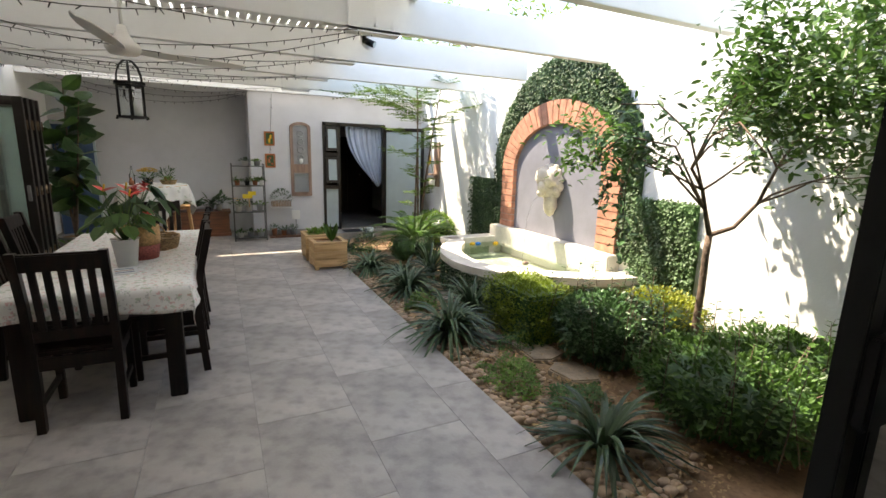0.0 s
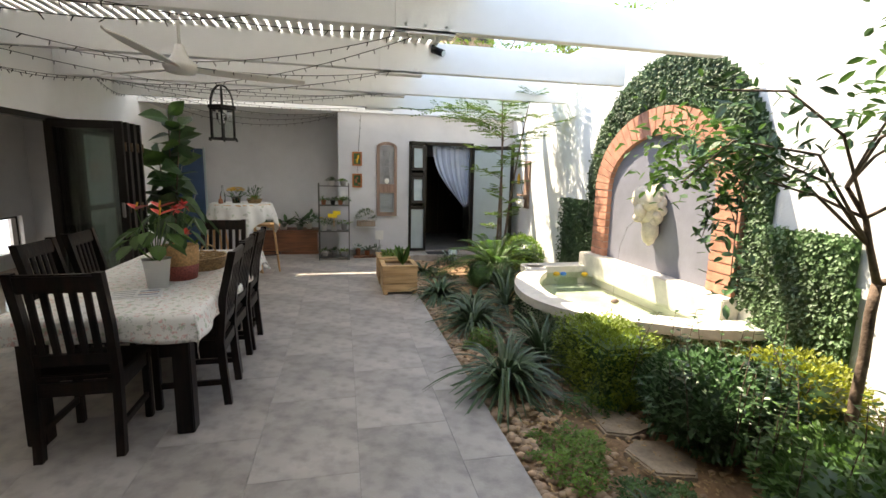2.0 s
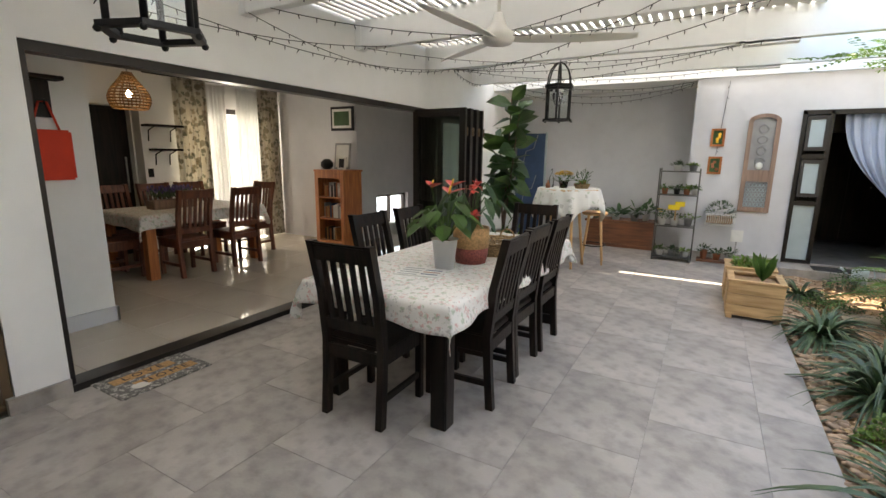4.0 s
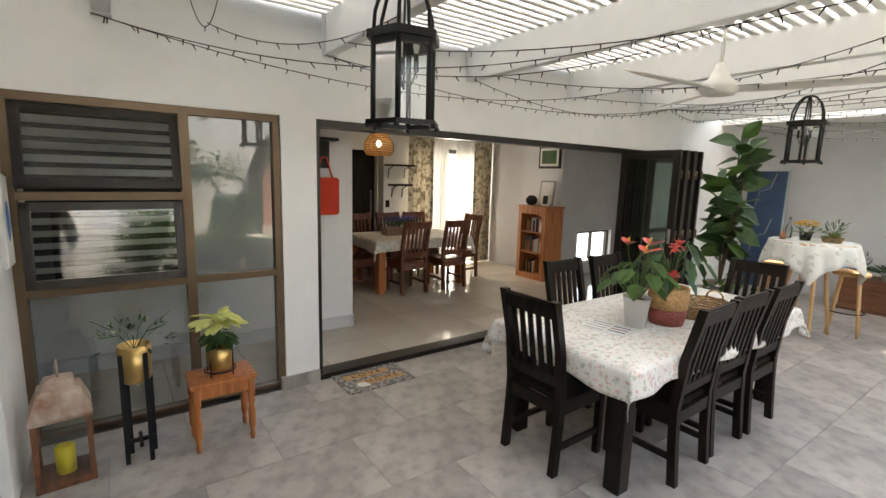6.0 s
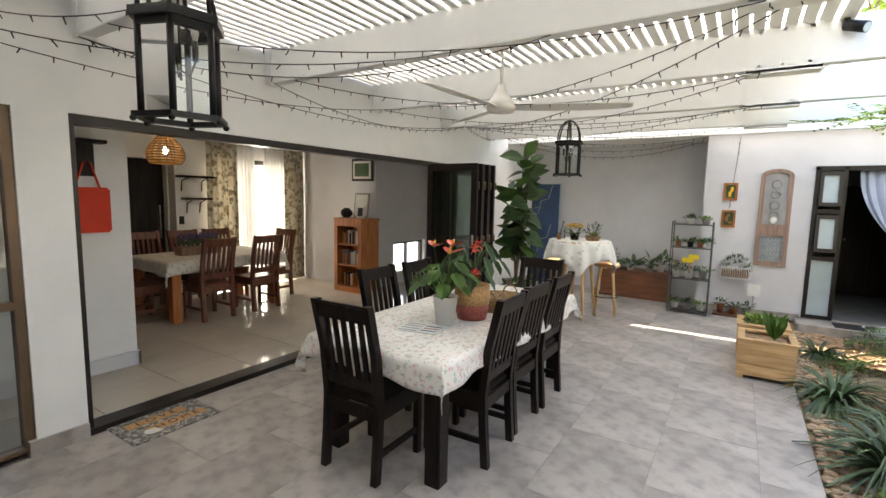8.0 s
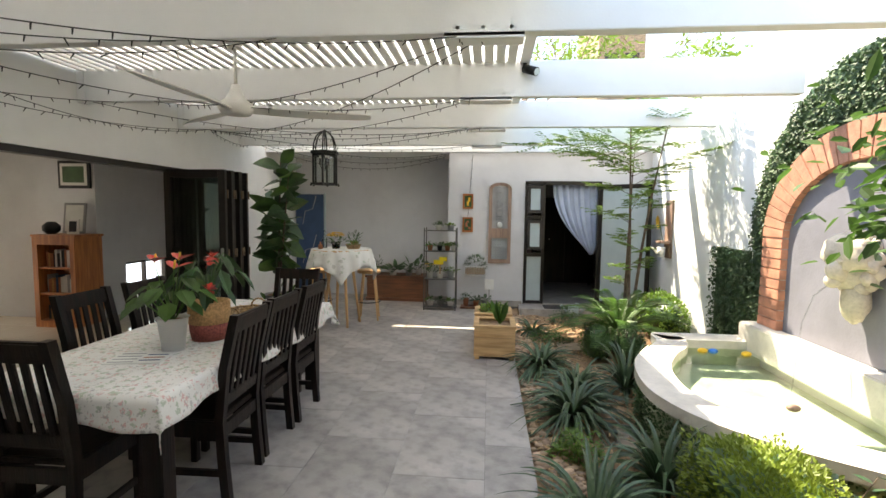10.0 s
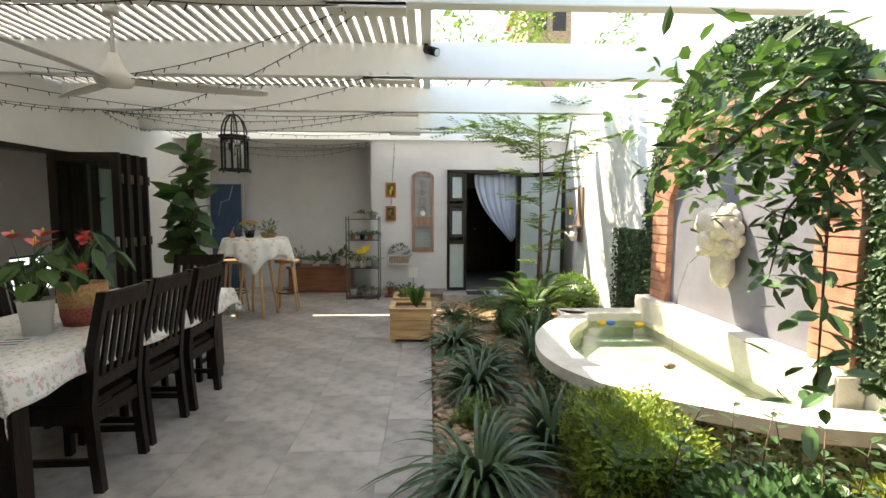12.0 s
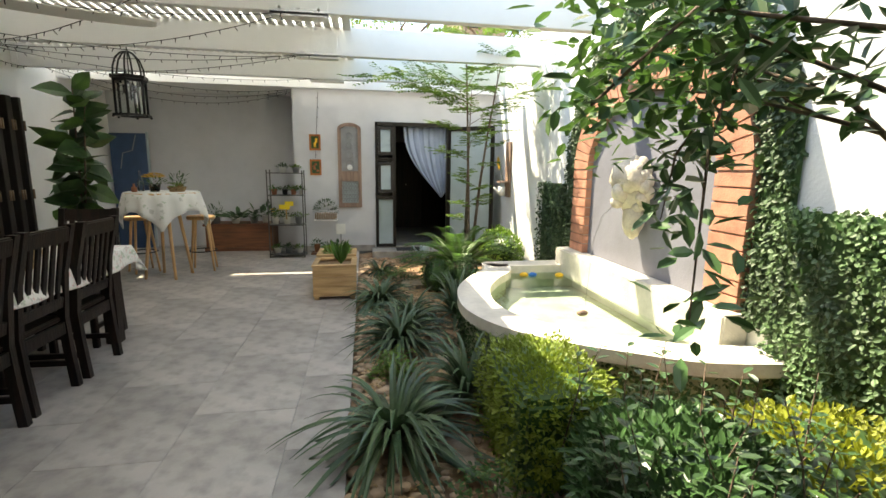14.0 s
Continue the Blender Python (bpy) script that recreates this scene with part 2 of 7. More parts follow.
YELLOW_WAX = mat("yellow_wax", (0.80, 0.62, 0.03), 0.45, var=0.05, bump=0.0)
RUST = mat("rusted_white_metal", (0.50, 0.43, 0.36), 0.7, var=0.2, scale=7, second=(0.24, 0.09, 0.04), bump=0.3)


# ---- mesh helpers ----
def B():
    return bmesh.new()


def box(bm, x0, x1, y0, y1, z0, z1, bev=0.0, m=None):
    r = bmesh.ops.create_cube(bm, size=1.0)
    vs = r["verts"]
    for v in vs:
        v.co = Vector(((x0 + x1) / 2 + v.co.x * (x1 - x0), (y0 + y1) / 2 + v.co.y * (y1 - y0), (z0 + z1) / 2 + v.co.z * (z1 - z0)))
    if m is not None:
        for v in vs:
            v.co = m @ v.co
    if bev:
        es = {e for v in vs for e in v.link_edges}
        bmesh.ops.bevel(bm, geom=list(es), offset=bev, segments=2, affect="EDGES")
    return bm


def tube(bm, pts, radii, seg=10, caps=True):
    """A round tube along points, with a radius at each."""
    if not hasattr(radii, "__len__"):
        radii = [radii] * len(pts)
    pts = [Vector(p) for p in pts]
    rings, u = [], None
    for i, p in enumerate(pts):
        d = (pts[min(i + 1, len(pts) - 1)] - pts[max(i - 1, 0)]).normalized()
        if u is None:
            u = d.orthogonal().normalized()
        u = (u - d * u.dot(d))
        u = u.normalized() if u.length > 1e-6 else d.orthogonal().normalized()
        w = d.cross(u)
        rings.append([bm.verts.new(p + (u * math.cos(a) + w * math.sin(a)) * radii[i]) for a in (2 * math.pi * k / seg for k in range(seg))])
    for a, b in zip(rings, rings[1:]):
        for k in range(seg):
            f = bm.faces.new((a[k], a[(k + 1) % seg], b[(k + 1) % seg], b[k]))
            f.smooth = True
    if caps:
        bm.faces.new(rings[0][::-1])
        bm.faces.new(rings[-1])
    return bm


def lathe(bm, prof, seg=24, c=(0, 0, 0), smooth=True):
    """A turned shape from (radius, height) pairs."""
    rings = []
    for r, z in prof:
        rings.append([bm.verts.new((c[0] + r * math.cos(2 * math.pi * k / seg), c[1] + r * math.sin(2 * math.pi * k / seg), c[2] + z)) for k in range(seg)])
    for a, b in zip(rings, rings[1:]):
        for k in range(seg):
            f = bm.faces.new((a[k], a[(k + 1) % seg], b[(k + 1) % seg], b[k]))
            f.smooth = smooth
    bm.faces.new(rings[0][::-1])
    bm.faces.new(rings[-1])
    return bm


def leaf(bm, p, d, up, length, width, droop=0.2, n=3, fold=0.15):
    """A pointed leaf blade with a fold along its middle."""
    p, d = Vector(p), Vector(d).normalized()
    s = d.cross(Vector(up))
    s = s.normalized() if s.length > 1e-4 else d.orthogonal().normalized()
    nrm = s.cross(d)
    prof = [0.12, 0.85, 1.0, 0.6, 0.0] if n >= 4 else ([0.15, 1.0, 0.0] if n == 2 else [0.15, 0.95, 0.8, 0.0])
    last = None
    for i, w in enumerate(prof):
        t = i / (len(prof) - 1)
        c = p + d * length * t - nrm * droop * length * t * t
        if w == 0:
            v = bm.verts.new(c)
            bm.faces.new((last[0], last[1], v))
            bm.faces.new((last[1], last[2], v))
        else:
            h = width * 0.5 * w
            row = (bm.verts.new(c - s * h + nrm * fold * h), bm.verts.new(c), bm.verts.new(c + s * h + nrm * fold * h))
            if last:
                bm.faces.new((last[0], last[1], row[1], row[0]))
                bm.faces.new((last[1], last[2], row[2], row[1]))
            last = row
    return bm


def blob(bm, c, r, seg=8, rings=6, jit=0.0, rng=random):
    res = bmesh.ops.create_uvsphere(bm, u_segments=seg, v_segments=rings, radius=1.0)
    for v in res["verts"]:
        k = 1 + jit * (rng.random() - 0.5)
        v.co = Vector((c[0] + v.co.x * r[0] * k, c[1] + v.co.y * r[1] * k, c[2] + v.co.z * r[2] * k))
        for f in v.link_faces:
            f.smooth = True
    return bm


def part(name, bm, material, parent=None, label=""):
    if name == "pane" and material.name in ("clear_glass", "coated_window_glass", "green_tinted_door_glass") and len(bm.faces) > 1:
        fs = sorted(bm.faces, key=lambda q: -q.calc_area())
        bmesh.ops.delete(bm, geom=fs[1:], context="FACES")
    me = bpy.data.meshes.new(name)
    bmesh.ops.recalc_face_normals(bm, faces=bm.faces) if len(bm.faces) < 4000 else None
    bm.to_mesh(me)
    bm.free()
    me.materials.append(material)
    ob = new(name, me)
    if parent is not None:
        ob.parent = parent
    if label:
        ob["label"] = label
    return ob


def thing(name, m, label, category, group=""):
    ob = new(name)
    ob.empty_display_size = 0.1
    ob.matrix_world = m if isinstance(m, Matrix) else pose(*m)
    return tagged(ob, label, category, group)


def struct(name, bm, material, label, category):
    return tagged(part(name, bm, material), label, category, kind="structure")


def boxes(*bs, bev=0.0):
    bm = B()
    for b in bs:
        box(bm, *b, bev=bev)
    return bm


R = random.Random(7)

# ---- the setting ----
WX, FY, GX = -2.352, 9.33, 4.08           # house wall, far wall, garden wall
wh = struct("wall_house", boxes((WX - 0.25, WX, 0.40, 12, 2.11, 3.3), (WX - 0.25, WX, 2.17, 2.44, 0, 2.11),
            (WX - 0.25, WX, 8.05, 10.2, 0, 2.11), (WX - 0.25, WX, 0.40, 0.64, 0, 2.11)),
            WHITE, "white painted plaster house wall with wide folding-door opening", "wall")
struct("wall_far", boxes((0.71, 2.02, FY, FY + 0.22, 0, 2.66), (3.28, GX, FY, FY + 0.22, 0, 2.66), (2.02, 3.28, FY, FY + 0.22, 2.16, 2.66)),
       GREY_WALL, "pale grey plaster wall with dark-framed door", "wall")
struct("wall_recess", boxes((WX - 0.25, 0.71, 10.1, 10.32, 0, 2.75), (0.71, 0.93, FY + 0.22, 10.32, 0, 2.75)),
       GREY_WALL, "grey plaster back wall of the shaded recess", "wall")
struct("ceiling_recess", boxes((WX, 0.72, 8.92, 10.3, 2.62, 2.75), (WX, GX + 0.2, FY - 0.15, 13.2, 2.66, 2.78)), WHITE, "white ceiling over the recess and back room", "ceiling")
struct("wall_garden", boxes((GX, GX + 0.22, -3.2, 13.2, -0.2, 3.35)), GARDEN_WALL, "white rough-plastered high garden wall", "wall")
struct("wall_south", boxes((WX, -1.72, 0.42, 0.64, 0, 3.3), (-1.72, GX, 0.42, 0.64, 2.35, 3.3)), WHITE, "white painted wall with open glass doors", "wall")
# the room that the walk starts in, and the room behind the far door
struct("wall_start_room", boxes((WX - 0.25, GX + 0.2, -3.4, -3.2, 0, 3.3), (WX - 0.25, WX, -3.2, 0.40, 0, 3.3)), WHITE, "plain white wall of the starting room", "wall")
struct("ceiling_start_room", boxes((WX, GX, -3.2, 0.42, 2.6, 2.7)), WHITE, "plain white ceiling of the starting room", "ceiling")
struct("floor_start_room", boxes((WX, 4.0, -3.2, 0.62, -0.14, -0.004)), TILE, "grey floor of the starting room", "floor")
struct("wall_back_room", boxes((0.9, GX, 13.0, 13.2, 0, 2.7), (0.75, 0.93, 10.32, 13.0, 0, 2.7)), GREY_WALL, "grey wall of the room behind the dark door", "wall")
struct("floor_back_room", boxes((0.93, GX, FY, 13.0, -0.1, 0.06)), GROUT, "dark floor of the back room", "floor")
# patio slab
struct("patio_slab", boxes((WX, 1.73, 0.62, 10.2, -0.14, -0.008)), GROUT, "dark grout bed under the patio tiles", "floor")
# interior of the house seen through the folding-door opening
IX, BY = -5.9, 7.25
struct("floor_interior", boxes((-8.5, WX - 0.02, -1.0, 7.45, -0.12, 0.03), (-4.22, WX - 0.02, 7.45, 9.2, -0.12, 0.03)), GROUT, "screed under the interior tiles", "floor")
struct("wall_interior_window", boxes((IX - 0.2, IX, 5.05, 5.45, 0.03, 2.75), (IX - 0.2, IX, 7.05, 7.5, 0.03, 2.75), (IX - 0.2, IX, 5.45, 7.05, 2.2, 2.75)), WHITE, "white interior wall with a tall window", "wall")
struct("wall_interior_back", boxes((IX - 0.2, -4.02, BY, BY + 0.2, 0.03, 2.75), (-4.22, -4.02, BY + 0.2, 7.75, 0.03, 2.75), (-4.22, -4.02, 8.72, 9.2, 0.03, 2.75),
       (-4.22, -4.02, 7.75, 8.72, 0.80, 2.75), (-4.22, -4.02, 7.75, 8.72, 0.03, 0.28), (-4.02, WX - 0.25, 9.0, 9.2, 0.03, 2.75)), GREY_WALL, "grey interior wall with a low window", "wall")
struct("wall_interior_pier", boxes((-3.62, -3.42, -1.0, 3.22, 0.03, 2.75)), WHITE, "white interior wall end with a hanging bag", "wall")
struct("baseboard", boxes((-3.42, -3.40, -1.0, 3.24, 0.03, 0.17), (-3.62, -3.40, 3.22, 3.24, 0.03, 0.17)), GREY_WALL, "pale tiled skirting along the interior wall", "skirting")
struct("wall_kitchen", boxes((-8.5, -8.3, -1.0, 5.05, 0.03, 2.75), (IX - 0.2, IX, 4.92, 5.05, 0.03, 2.75), (-8.3, WX - 0.25, -1.2, -1.0, 0.03, 2.75), (-8.3, IX - 0.2, 4.9, 5.05, 0.03, 2.75), (IX - 0.2, IX, 2.9, 4.92, 2.1, 2.75)), WHITE, "white wall of the rooms further in", "wall")
struct("ceiling_interior", boxes((-8.5, WX - 0.25, -1.2, 7.45, 2.75, 2.85), (-4.22, WX - 0.25, 7.45, 9.2, 2.75, 2.85)), WHITE, "white interior ceiling", "ceiling")
struct("trim", boxes((WX - 0.06, WX + 0.02, 2.13, 2.44, 0.0, 0.10), (WX - 0.06, WX + 0.015, 8.06, 10.1, 0.0, 0.10), (0.70, 2.0, FY - 0.015, FY, 0.0, 0.1)), TILE, "grey tile skirting", "skirting")
# track and frame of the folding doors
struct("folding_door_frame", boxes((WX - 0.14, WX - 0.02, 2.44, 8.05, 2.05, 2.11), (WX - 0.16, WX - 0.0, 2.44, 8.05, -0.01, 0.045), (WX - 0.14, WX - 0.02, 2.44, 2.475, 0.04, 2.05)),
       DARK_ALU, "dark aluminium track and frame of folding doors", "door frame")

# garden ground
bm = B()
nx, ny = 40, 90
g = [[bm.verts.new((1.73 + (GX - 1.73) * i / nx, 0.64 + (FY - 0.64) * j / ny, -0.05 + 0.05 * noise.noise((i * 0.25, j * 0.25, 0)) * (0 if i == 0 else 1))) for i in range(nx + 1)] for j in range(ny + 1)]
for j in range(ny):
    for i in range(nx):
        bm.faces.new((g[j][i], g[j][i + 1], g[j + 1][i + 1], g[j + 1][i]))
struct("ground_bed", bm, SOIL, "brown soil and bark mulch of the planting bed", "soil")
struct("ground", boxes((-60, 60, -60, 60, -0.35, -0.2)), SOIL, "bare ground around the house", "ground")

# roof: beams, louvres
BEAM_Y = (1.11, 2.50, 3.88, 5.28, 6.66, 8.04)
for k, y in enumerate(BEAM_Y):
    b = thing("roof_beam", (0, y, 0), "white painted wooden pergola beam with a bolted splice plate", "beam", "pergola beams")
    part("beam", boxes((WX, 3.86 if k else 3.0, 0, 0.09, 2.58, 2.87), bev=0.004), BEAM, b)
    part("splice_plate", boxes((1.15, 1.58, -0.018, 0.0, 2.555, 2.872), (1.15, 1.58, -0.018, 0.108, 2.545, 2.578), bev=0.003), BEAM, b)
    for xx in (1.22, 1.36, 1.51):
        for zz in (2.60, 2.83):
            part("bolt", lathe(B(), [(0.013, -0.012), (0.012, 0)], 8, (0, 0, 0)), BEAM, b).matrix_basis = pose(xx, -0.018, zz, 90, 0, 0)
    part("hanger_plate", boxes((WX, WX + 0.07, -0.006, 0.096, 2.57, 2.875)), BEAM, b)
sheet = mat("opal_polycarbonate", (0.88, 0.88, 0.87), 0.4, var=0.02, bump=0.0, sss=0.9)
struct("roof_sheet", boxes((WX, 1.70, 0.66, 8.84, 3.0, 3.006)), sheet, "opal translucent roof sheeting above the louvres", "roof")
edge = struct("roof_edge", boxes((1.64, 1.72, 1.2, 8.9, 2.84, 2.98)), BEAM, "white edge board of the louvred roof", "fascia")
struct("roof_header", boxes((WX, GX, 8.86, 8.95, 2.59, 2.80)), BEAM, "white header in front of the recess", "beam")
for bay, (y0, y1) in enumerate([(0.64, 1.11), (1.2, 2.5), (2.59, 3.88), (3.97, 5.28), (5.37, 6.66), (6.75, 8.04), (8.13, 8.60)]):
    roof = tagged(new("louvre_bay"), "bay of white aluminium roof louvres, half open", "roof louvres", "louvre bays")
    roof.location = (0, 0, 2.86)
    sm = part("louvre", boxes((-0.036, 0.036, y0, y1, -0.010, 0.010), bev=0.003), SLAT, roof)
    sm.matrix_basis = pose(WX + 0.06, 0, 0, 0, 12, 0)
    for i in range(1, 43):
        s = new("louvre", sm.data)
        s.parent = roof
        s.matrix_basis = pose(WX + 0.06 + i * 0.092, 0, 0, 0, 12, 0)


# ---- patio: dining table and chairs ----
def chair_mesh(woodmat, c):
    """Slat-backed dining chair, facing +y, its back at y=-0.21."""
    seat = B()
    box(seat, -0.215, 0.215, -0.20, 0.22, 0.435, 0.47, 0.008)
    part("seat", seat, woodmat, c)
    rake = 0.10
    for sx in (-0.195, 0.195):
        bm = B()
        pts = [(sx, -0.235, 0), (sx, -0.215, 0.25), (sx, -0.205, 0.46), (sx, -0.235, 0.75), (sx, -0.205 - rake, 1.05)]
        last = None
        for x, y, z in pts:
            row = [bm.verts.new((x + a * 0.021, y + b_ * 0.024, z)) for a, b_ in ((-1, -1), (1, -1), (1, 1), (-1, 1))]
            if last:
                for k in range(4):
                    bm.faces.new((last[k], last[(k + 1) % 4], row[(k + 1) % 4], row[k]))
            else:
                bm.faces.new(row[::-1])
            last = row
        bm.faces.new(last)
        part("back_post", bm, woodmat, c)
    for sx in (-0.19, 0.19):
        part("leg", boxes((sx - 0.021, sx + 0.021, 0.165, 0.207, 0, 0.44), bev=0.004), woodmat, c)
        part("side_rail", boxes((sx - 0.012, sx + 0.012, -0.2, 0.17, 0.36, 0.435)), woodmat, c)
        part("stretcher", boxes((sx - 0.011, sx + 0.011, -0.215, 0.17, 0.14, 0.175)), woodmat, c)
    part("front_rail", boxes((-0.18, 0.18, 0.176, 0.198, 0.36, 0.435)), woodmat, c)
    part("back_rail", boxes((-0.18, 0.18, -0.225, -0.2, 0.36, 0.435)), woodmat, c)
    tilt = pose(0, -0.218, 0.55, 10, 0, 0)
    part("top_rail", box(B(), -0.19, 0.19, -0.016, 0.016, 0.40, 0.50, 0.008, tilt), woodmat, c)
    part("lower_rail", box(B(), -0.18, 0.18, -0.012, 0.012, -0.02, 0.05, 0.003, tilt), woodmat, c)
    for k in range(5):
        x = -0.128 + k * 0.064
        part("slat", box(B(), x - 0.018, x + 0.018, -0.008, 0.008, 0.04, 0.41, 0.003, tilt), woodmat, c)


TX0, TX1, TY0, TY1 = -1.04, -0.05, 3.18, 5.42
table = thing("dining_table", (0, 0, 0), "black-stained wooden dining table with worn square legs", "table")
part("tabletop", boxes((TX0, TX1, TY0, TY1, 0.72, 0.76), bev=0.006), BLACK_WOOD, table)
for x in (TX0 + 0.06, TX1 - 0.16):
    for y in (TY0 + 0.09, TY1 - 0.19):
        part("leg", boxes((x, x + 0.10, y, y + 0.10, 0.0, 0.72), bev=0.006), BLACK_WOOD, table)
for y in (TY0 + 0.13, TY1 - 0.16):
    part("apron", boxes((TX0 + 0.10, TX1 - 0.10, y, y + 0.025, 0.62, 0.72)), BLACK_WOOD, table)
for x in (TX0 + 0.07, TX1 - 0.09):
    part("apron", boxes((x, x + 0.025, TY0 + 0.16, TY1 - 0.16, 0.62, 0.72)), BLACK_WOOD, table)


def tablecloth(name, x0, x1, y0, y1, z, drop, material, label, seed=1, corner=0.16):
    """A cloth over a rectangular top, hanging in soft folds with pointed corners."""
    bm = B()
    cx, cy = (x0 + x1) / 2, (y0 + y1) / 2
    hx, hy = (x1 - x0) / 2 + 0.006, (y1 - y0) / 2 + 0.006
    ext = drop
    def axis(h):
        a = [-(h + ext * (1 - k / 6)) for k in range(6)]
        return a + [-h + 2 * h * k / 30 for k in range(31)] + [h + ext * (k + 1) / 6 for k in range(6)]
    ax, ay = axis(hx), axis(hy)
    grid = []
    for v in ay:
        row = []
        for u in ax:
            ox, oy = max(0, abs(u) - hx), max(0, abs(v) - hy)
            d = max(ox, oy) + 0.75 * min(ox, oy)
            sx, sy = math.copysign(min(abs(u), hx), u), math.copysign(min(abs(v), hy), v)
            f = 0.02 * (d / ext) * (1 + math.sin(14 * (u if oy > ox else v) + seed) * 0.9)
            px = sx + (math.copysign(0.008 + f, u) if ox > 0 else 0)
            py = sy + (math.copysign(0.008 + f, v) if oy > 0 else 0)
            fall = d * (1.0 + 0.10 * math.sin(5 * u + 3 * v + seed))
            row.append(bm.verts.new((cx + px, cy + py, z + 0.006 - fall + (0.0015 * noise.noise((u * 9, v * 9, seed)) if d == 0 else 0))))
        grid.append(row)
    for a, b_ in zip(grid, grid[1:]):
        for k in range(len(a) - 1):
            bm.faces.new((a[k], a[k + 1], b_[k + 1], b_[k])).smooth = True
    ob = tagged(part(name, bm, material), label, "tablecloth")
    so = ob.modifiers.new("thick", "SOLIDIFY")
    so.thickness, so.offset = 0.003, 1
    return ob


tablecloth("tablecloth", TX0, TX1, TY0, TY1, 0.76, 0.135, CLOTH, "white floral tablecloth hanging over the dining table", 3)

chair = thing("dining_chair", pose(-0.635, 3.345, 0, 0, 0, 1), "black-stained slat-back wooden chair at the table's end", "chair", "chairs round the patio table")
chair_mesh(BLACK_WOOD, chair)
for x, y, a in ((-0.32, 3.81, 92), (-0.34, 4.31, 89), (-0.33, 4.81, 90), (-1.03, 4.16, -90), (-1.03, 4.74, -88), (-0.52, 5.36, 181)):
    c = copy_thing(chair, pose(x + (0.08 if a > 0 else 0), y, 0, 0, 0, a))
    c["label"] = "black-stained slat-back wooden chair beside the long table"


# ---- lanterns, fan ----
def lantern(x, y, ztop, s, label, turn=20):
    """Hexagonal hanging lantern: six posts, glass, ring base, domed ribs and candle bulbs."""
    L = thing("hanging_lantern", pose(x, y, ztop, 0, 0, turn), label, "lantern", "hanging lanterns")
    r, h0, h1 = 0.15 * s, -0.41 * s, -0.80 * s
    hexa = [(r * math.cos(k * math.pi / 3), r * math.sin(k * math.pi / 3)) for k in range(6)]
    for a, b_ in hexa:
        part("post", tube(B(), [(a, b_, h0), (a, b_, h1)], 0.013 * s, 6), BLACK_METAL, L)
    for k in range(6):
        a, b_ = hexa[k], hexa[(k + 1) % 6]
        bm = B()
        q = [bm.verts.new((*p, z)) for p, z in ((a, h0), (b_, h0), (b_, h1), (a, h1))]
        bm.faces.new(q)
        part("pane", bm, GLASS, L).visible_shadow = False
        part("rib", tube(B(), [(a[0] * t1, a[1] * t1, h0 + t2 * s) for t1, t2 in ((1.0, 0), (0.95, 0.10), (0.75, 0.19), (0.4, 0.25), (0.05, 0.27))], 0.009 * s, 6), BLACK_METAL, L)
    for z, rr, t in ((h0, 1.22, 0.035), (h0 - 0.03 * s, 1.08, 0.03), (h1, 1.25, 0.022)):
        bm = B()
        o = [bm.verts.new((p[0] * rr, p[1] * rr, zz)) for zz in (z - t * s / 2, z + t * s / 2) for p in hexa]
        i = [bm.verts.new((p[0] * (rr - 0.28), p[1] * (rr - 0.28), zz)) for zz in (z - t * s / 2, z + t * s / 2) for p in hexa]
        for k in range(6):
            k2 = (k + 1) % 6
            bm.faces.new((o[k], o[k2], o[6 + k2], o[6 + k]))
            bm.faces.new((i[k2], i[k], i[6 + k], i[6 + k2]))
            bm.faces.new((o[k2], o[k], i[k], i[k2]))
            bm.faces.new((o[6 + k], o[6 + k2], i[6 + k2], i[6 + k]))
        part("rim", bm, BLACK_METAL, L)
    for a, b_ in hexa:
        part("knob", blob(B(), (a * 1.2, b_ * 1.2, h1 - 0.015 * s), (0.014 * s,) * 3, 6, 4), BLACK_METAL, L)
    part("stem", tube(B(), [(0, 0, 0.0), (0, 0, h0 + 0.26 * s)], 0.007, 6), BLACK_METAL, L)
    part("finial", lathe(B(), [(0.006, -0.10 * s), (0.03 * s, -0.07 * s), (0.03 * s, -0.05 * s), (0.008, -0.02 * s)], 10), BLACK_METAL, L)
    part("centre_rod", tube(B(), [(0, 0, h0 + 0.26 * s), (0, 0, -0.64 * s)], 0.006, 6), BLACK_METAL, L)
    for k in range(3):
        a = k * 2.094 + 0.4
        cx, cy = 0.06 * s * math.cos(a), 0.06 * s * math.sin(a)
        part("candle", lathe(B(), [(0.012 * s, -0.56 * s), (0.012 * s, -0.48 * s)], 8, (cx, cy, 0)), BLACK_METAL, L)
        part("bulb", lathe(B(), [(0.008 * s, -0.48 * s), (0.016 * s, -0.45 * s), (0.010 * s, -0.41 * s), (0.002, -0.38 * s)], 8, (cx, cy, 0)), POT_WHITE, L)
        part("arm", tube(B(), [(0, 0, -0.60 * s), (cx * 0.6, cy * 0.6, -0.62 * s), (cx, cy, -0.56 * s)], 0.005 * s, 5), BLACK_METAL, L)
    return L


lantern(-0.98, 2.40, 2.83, 1.08, "large black metal and glass hexagonal lantern under the louvres")
lantern(-0.80, 7.42, 2.83, 1.07, "black metal and glass hexagonal lantern hanging from a beam", 40)

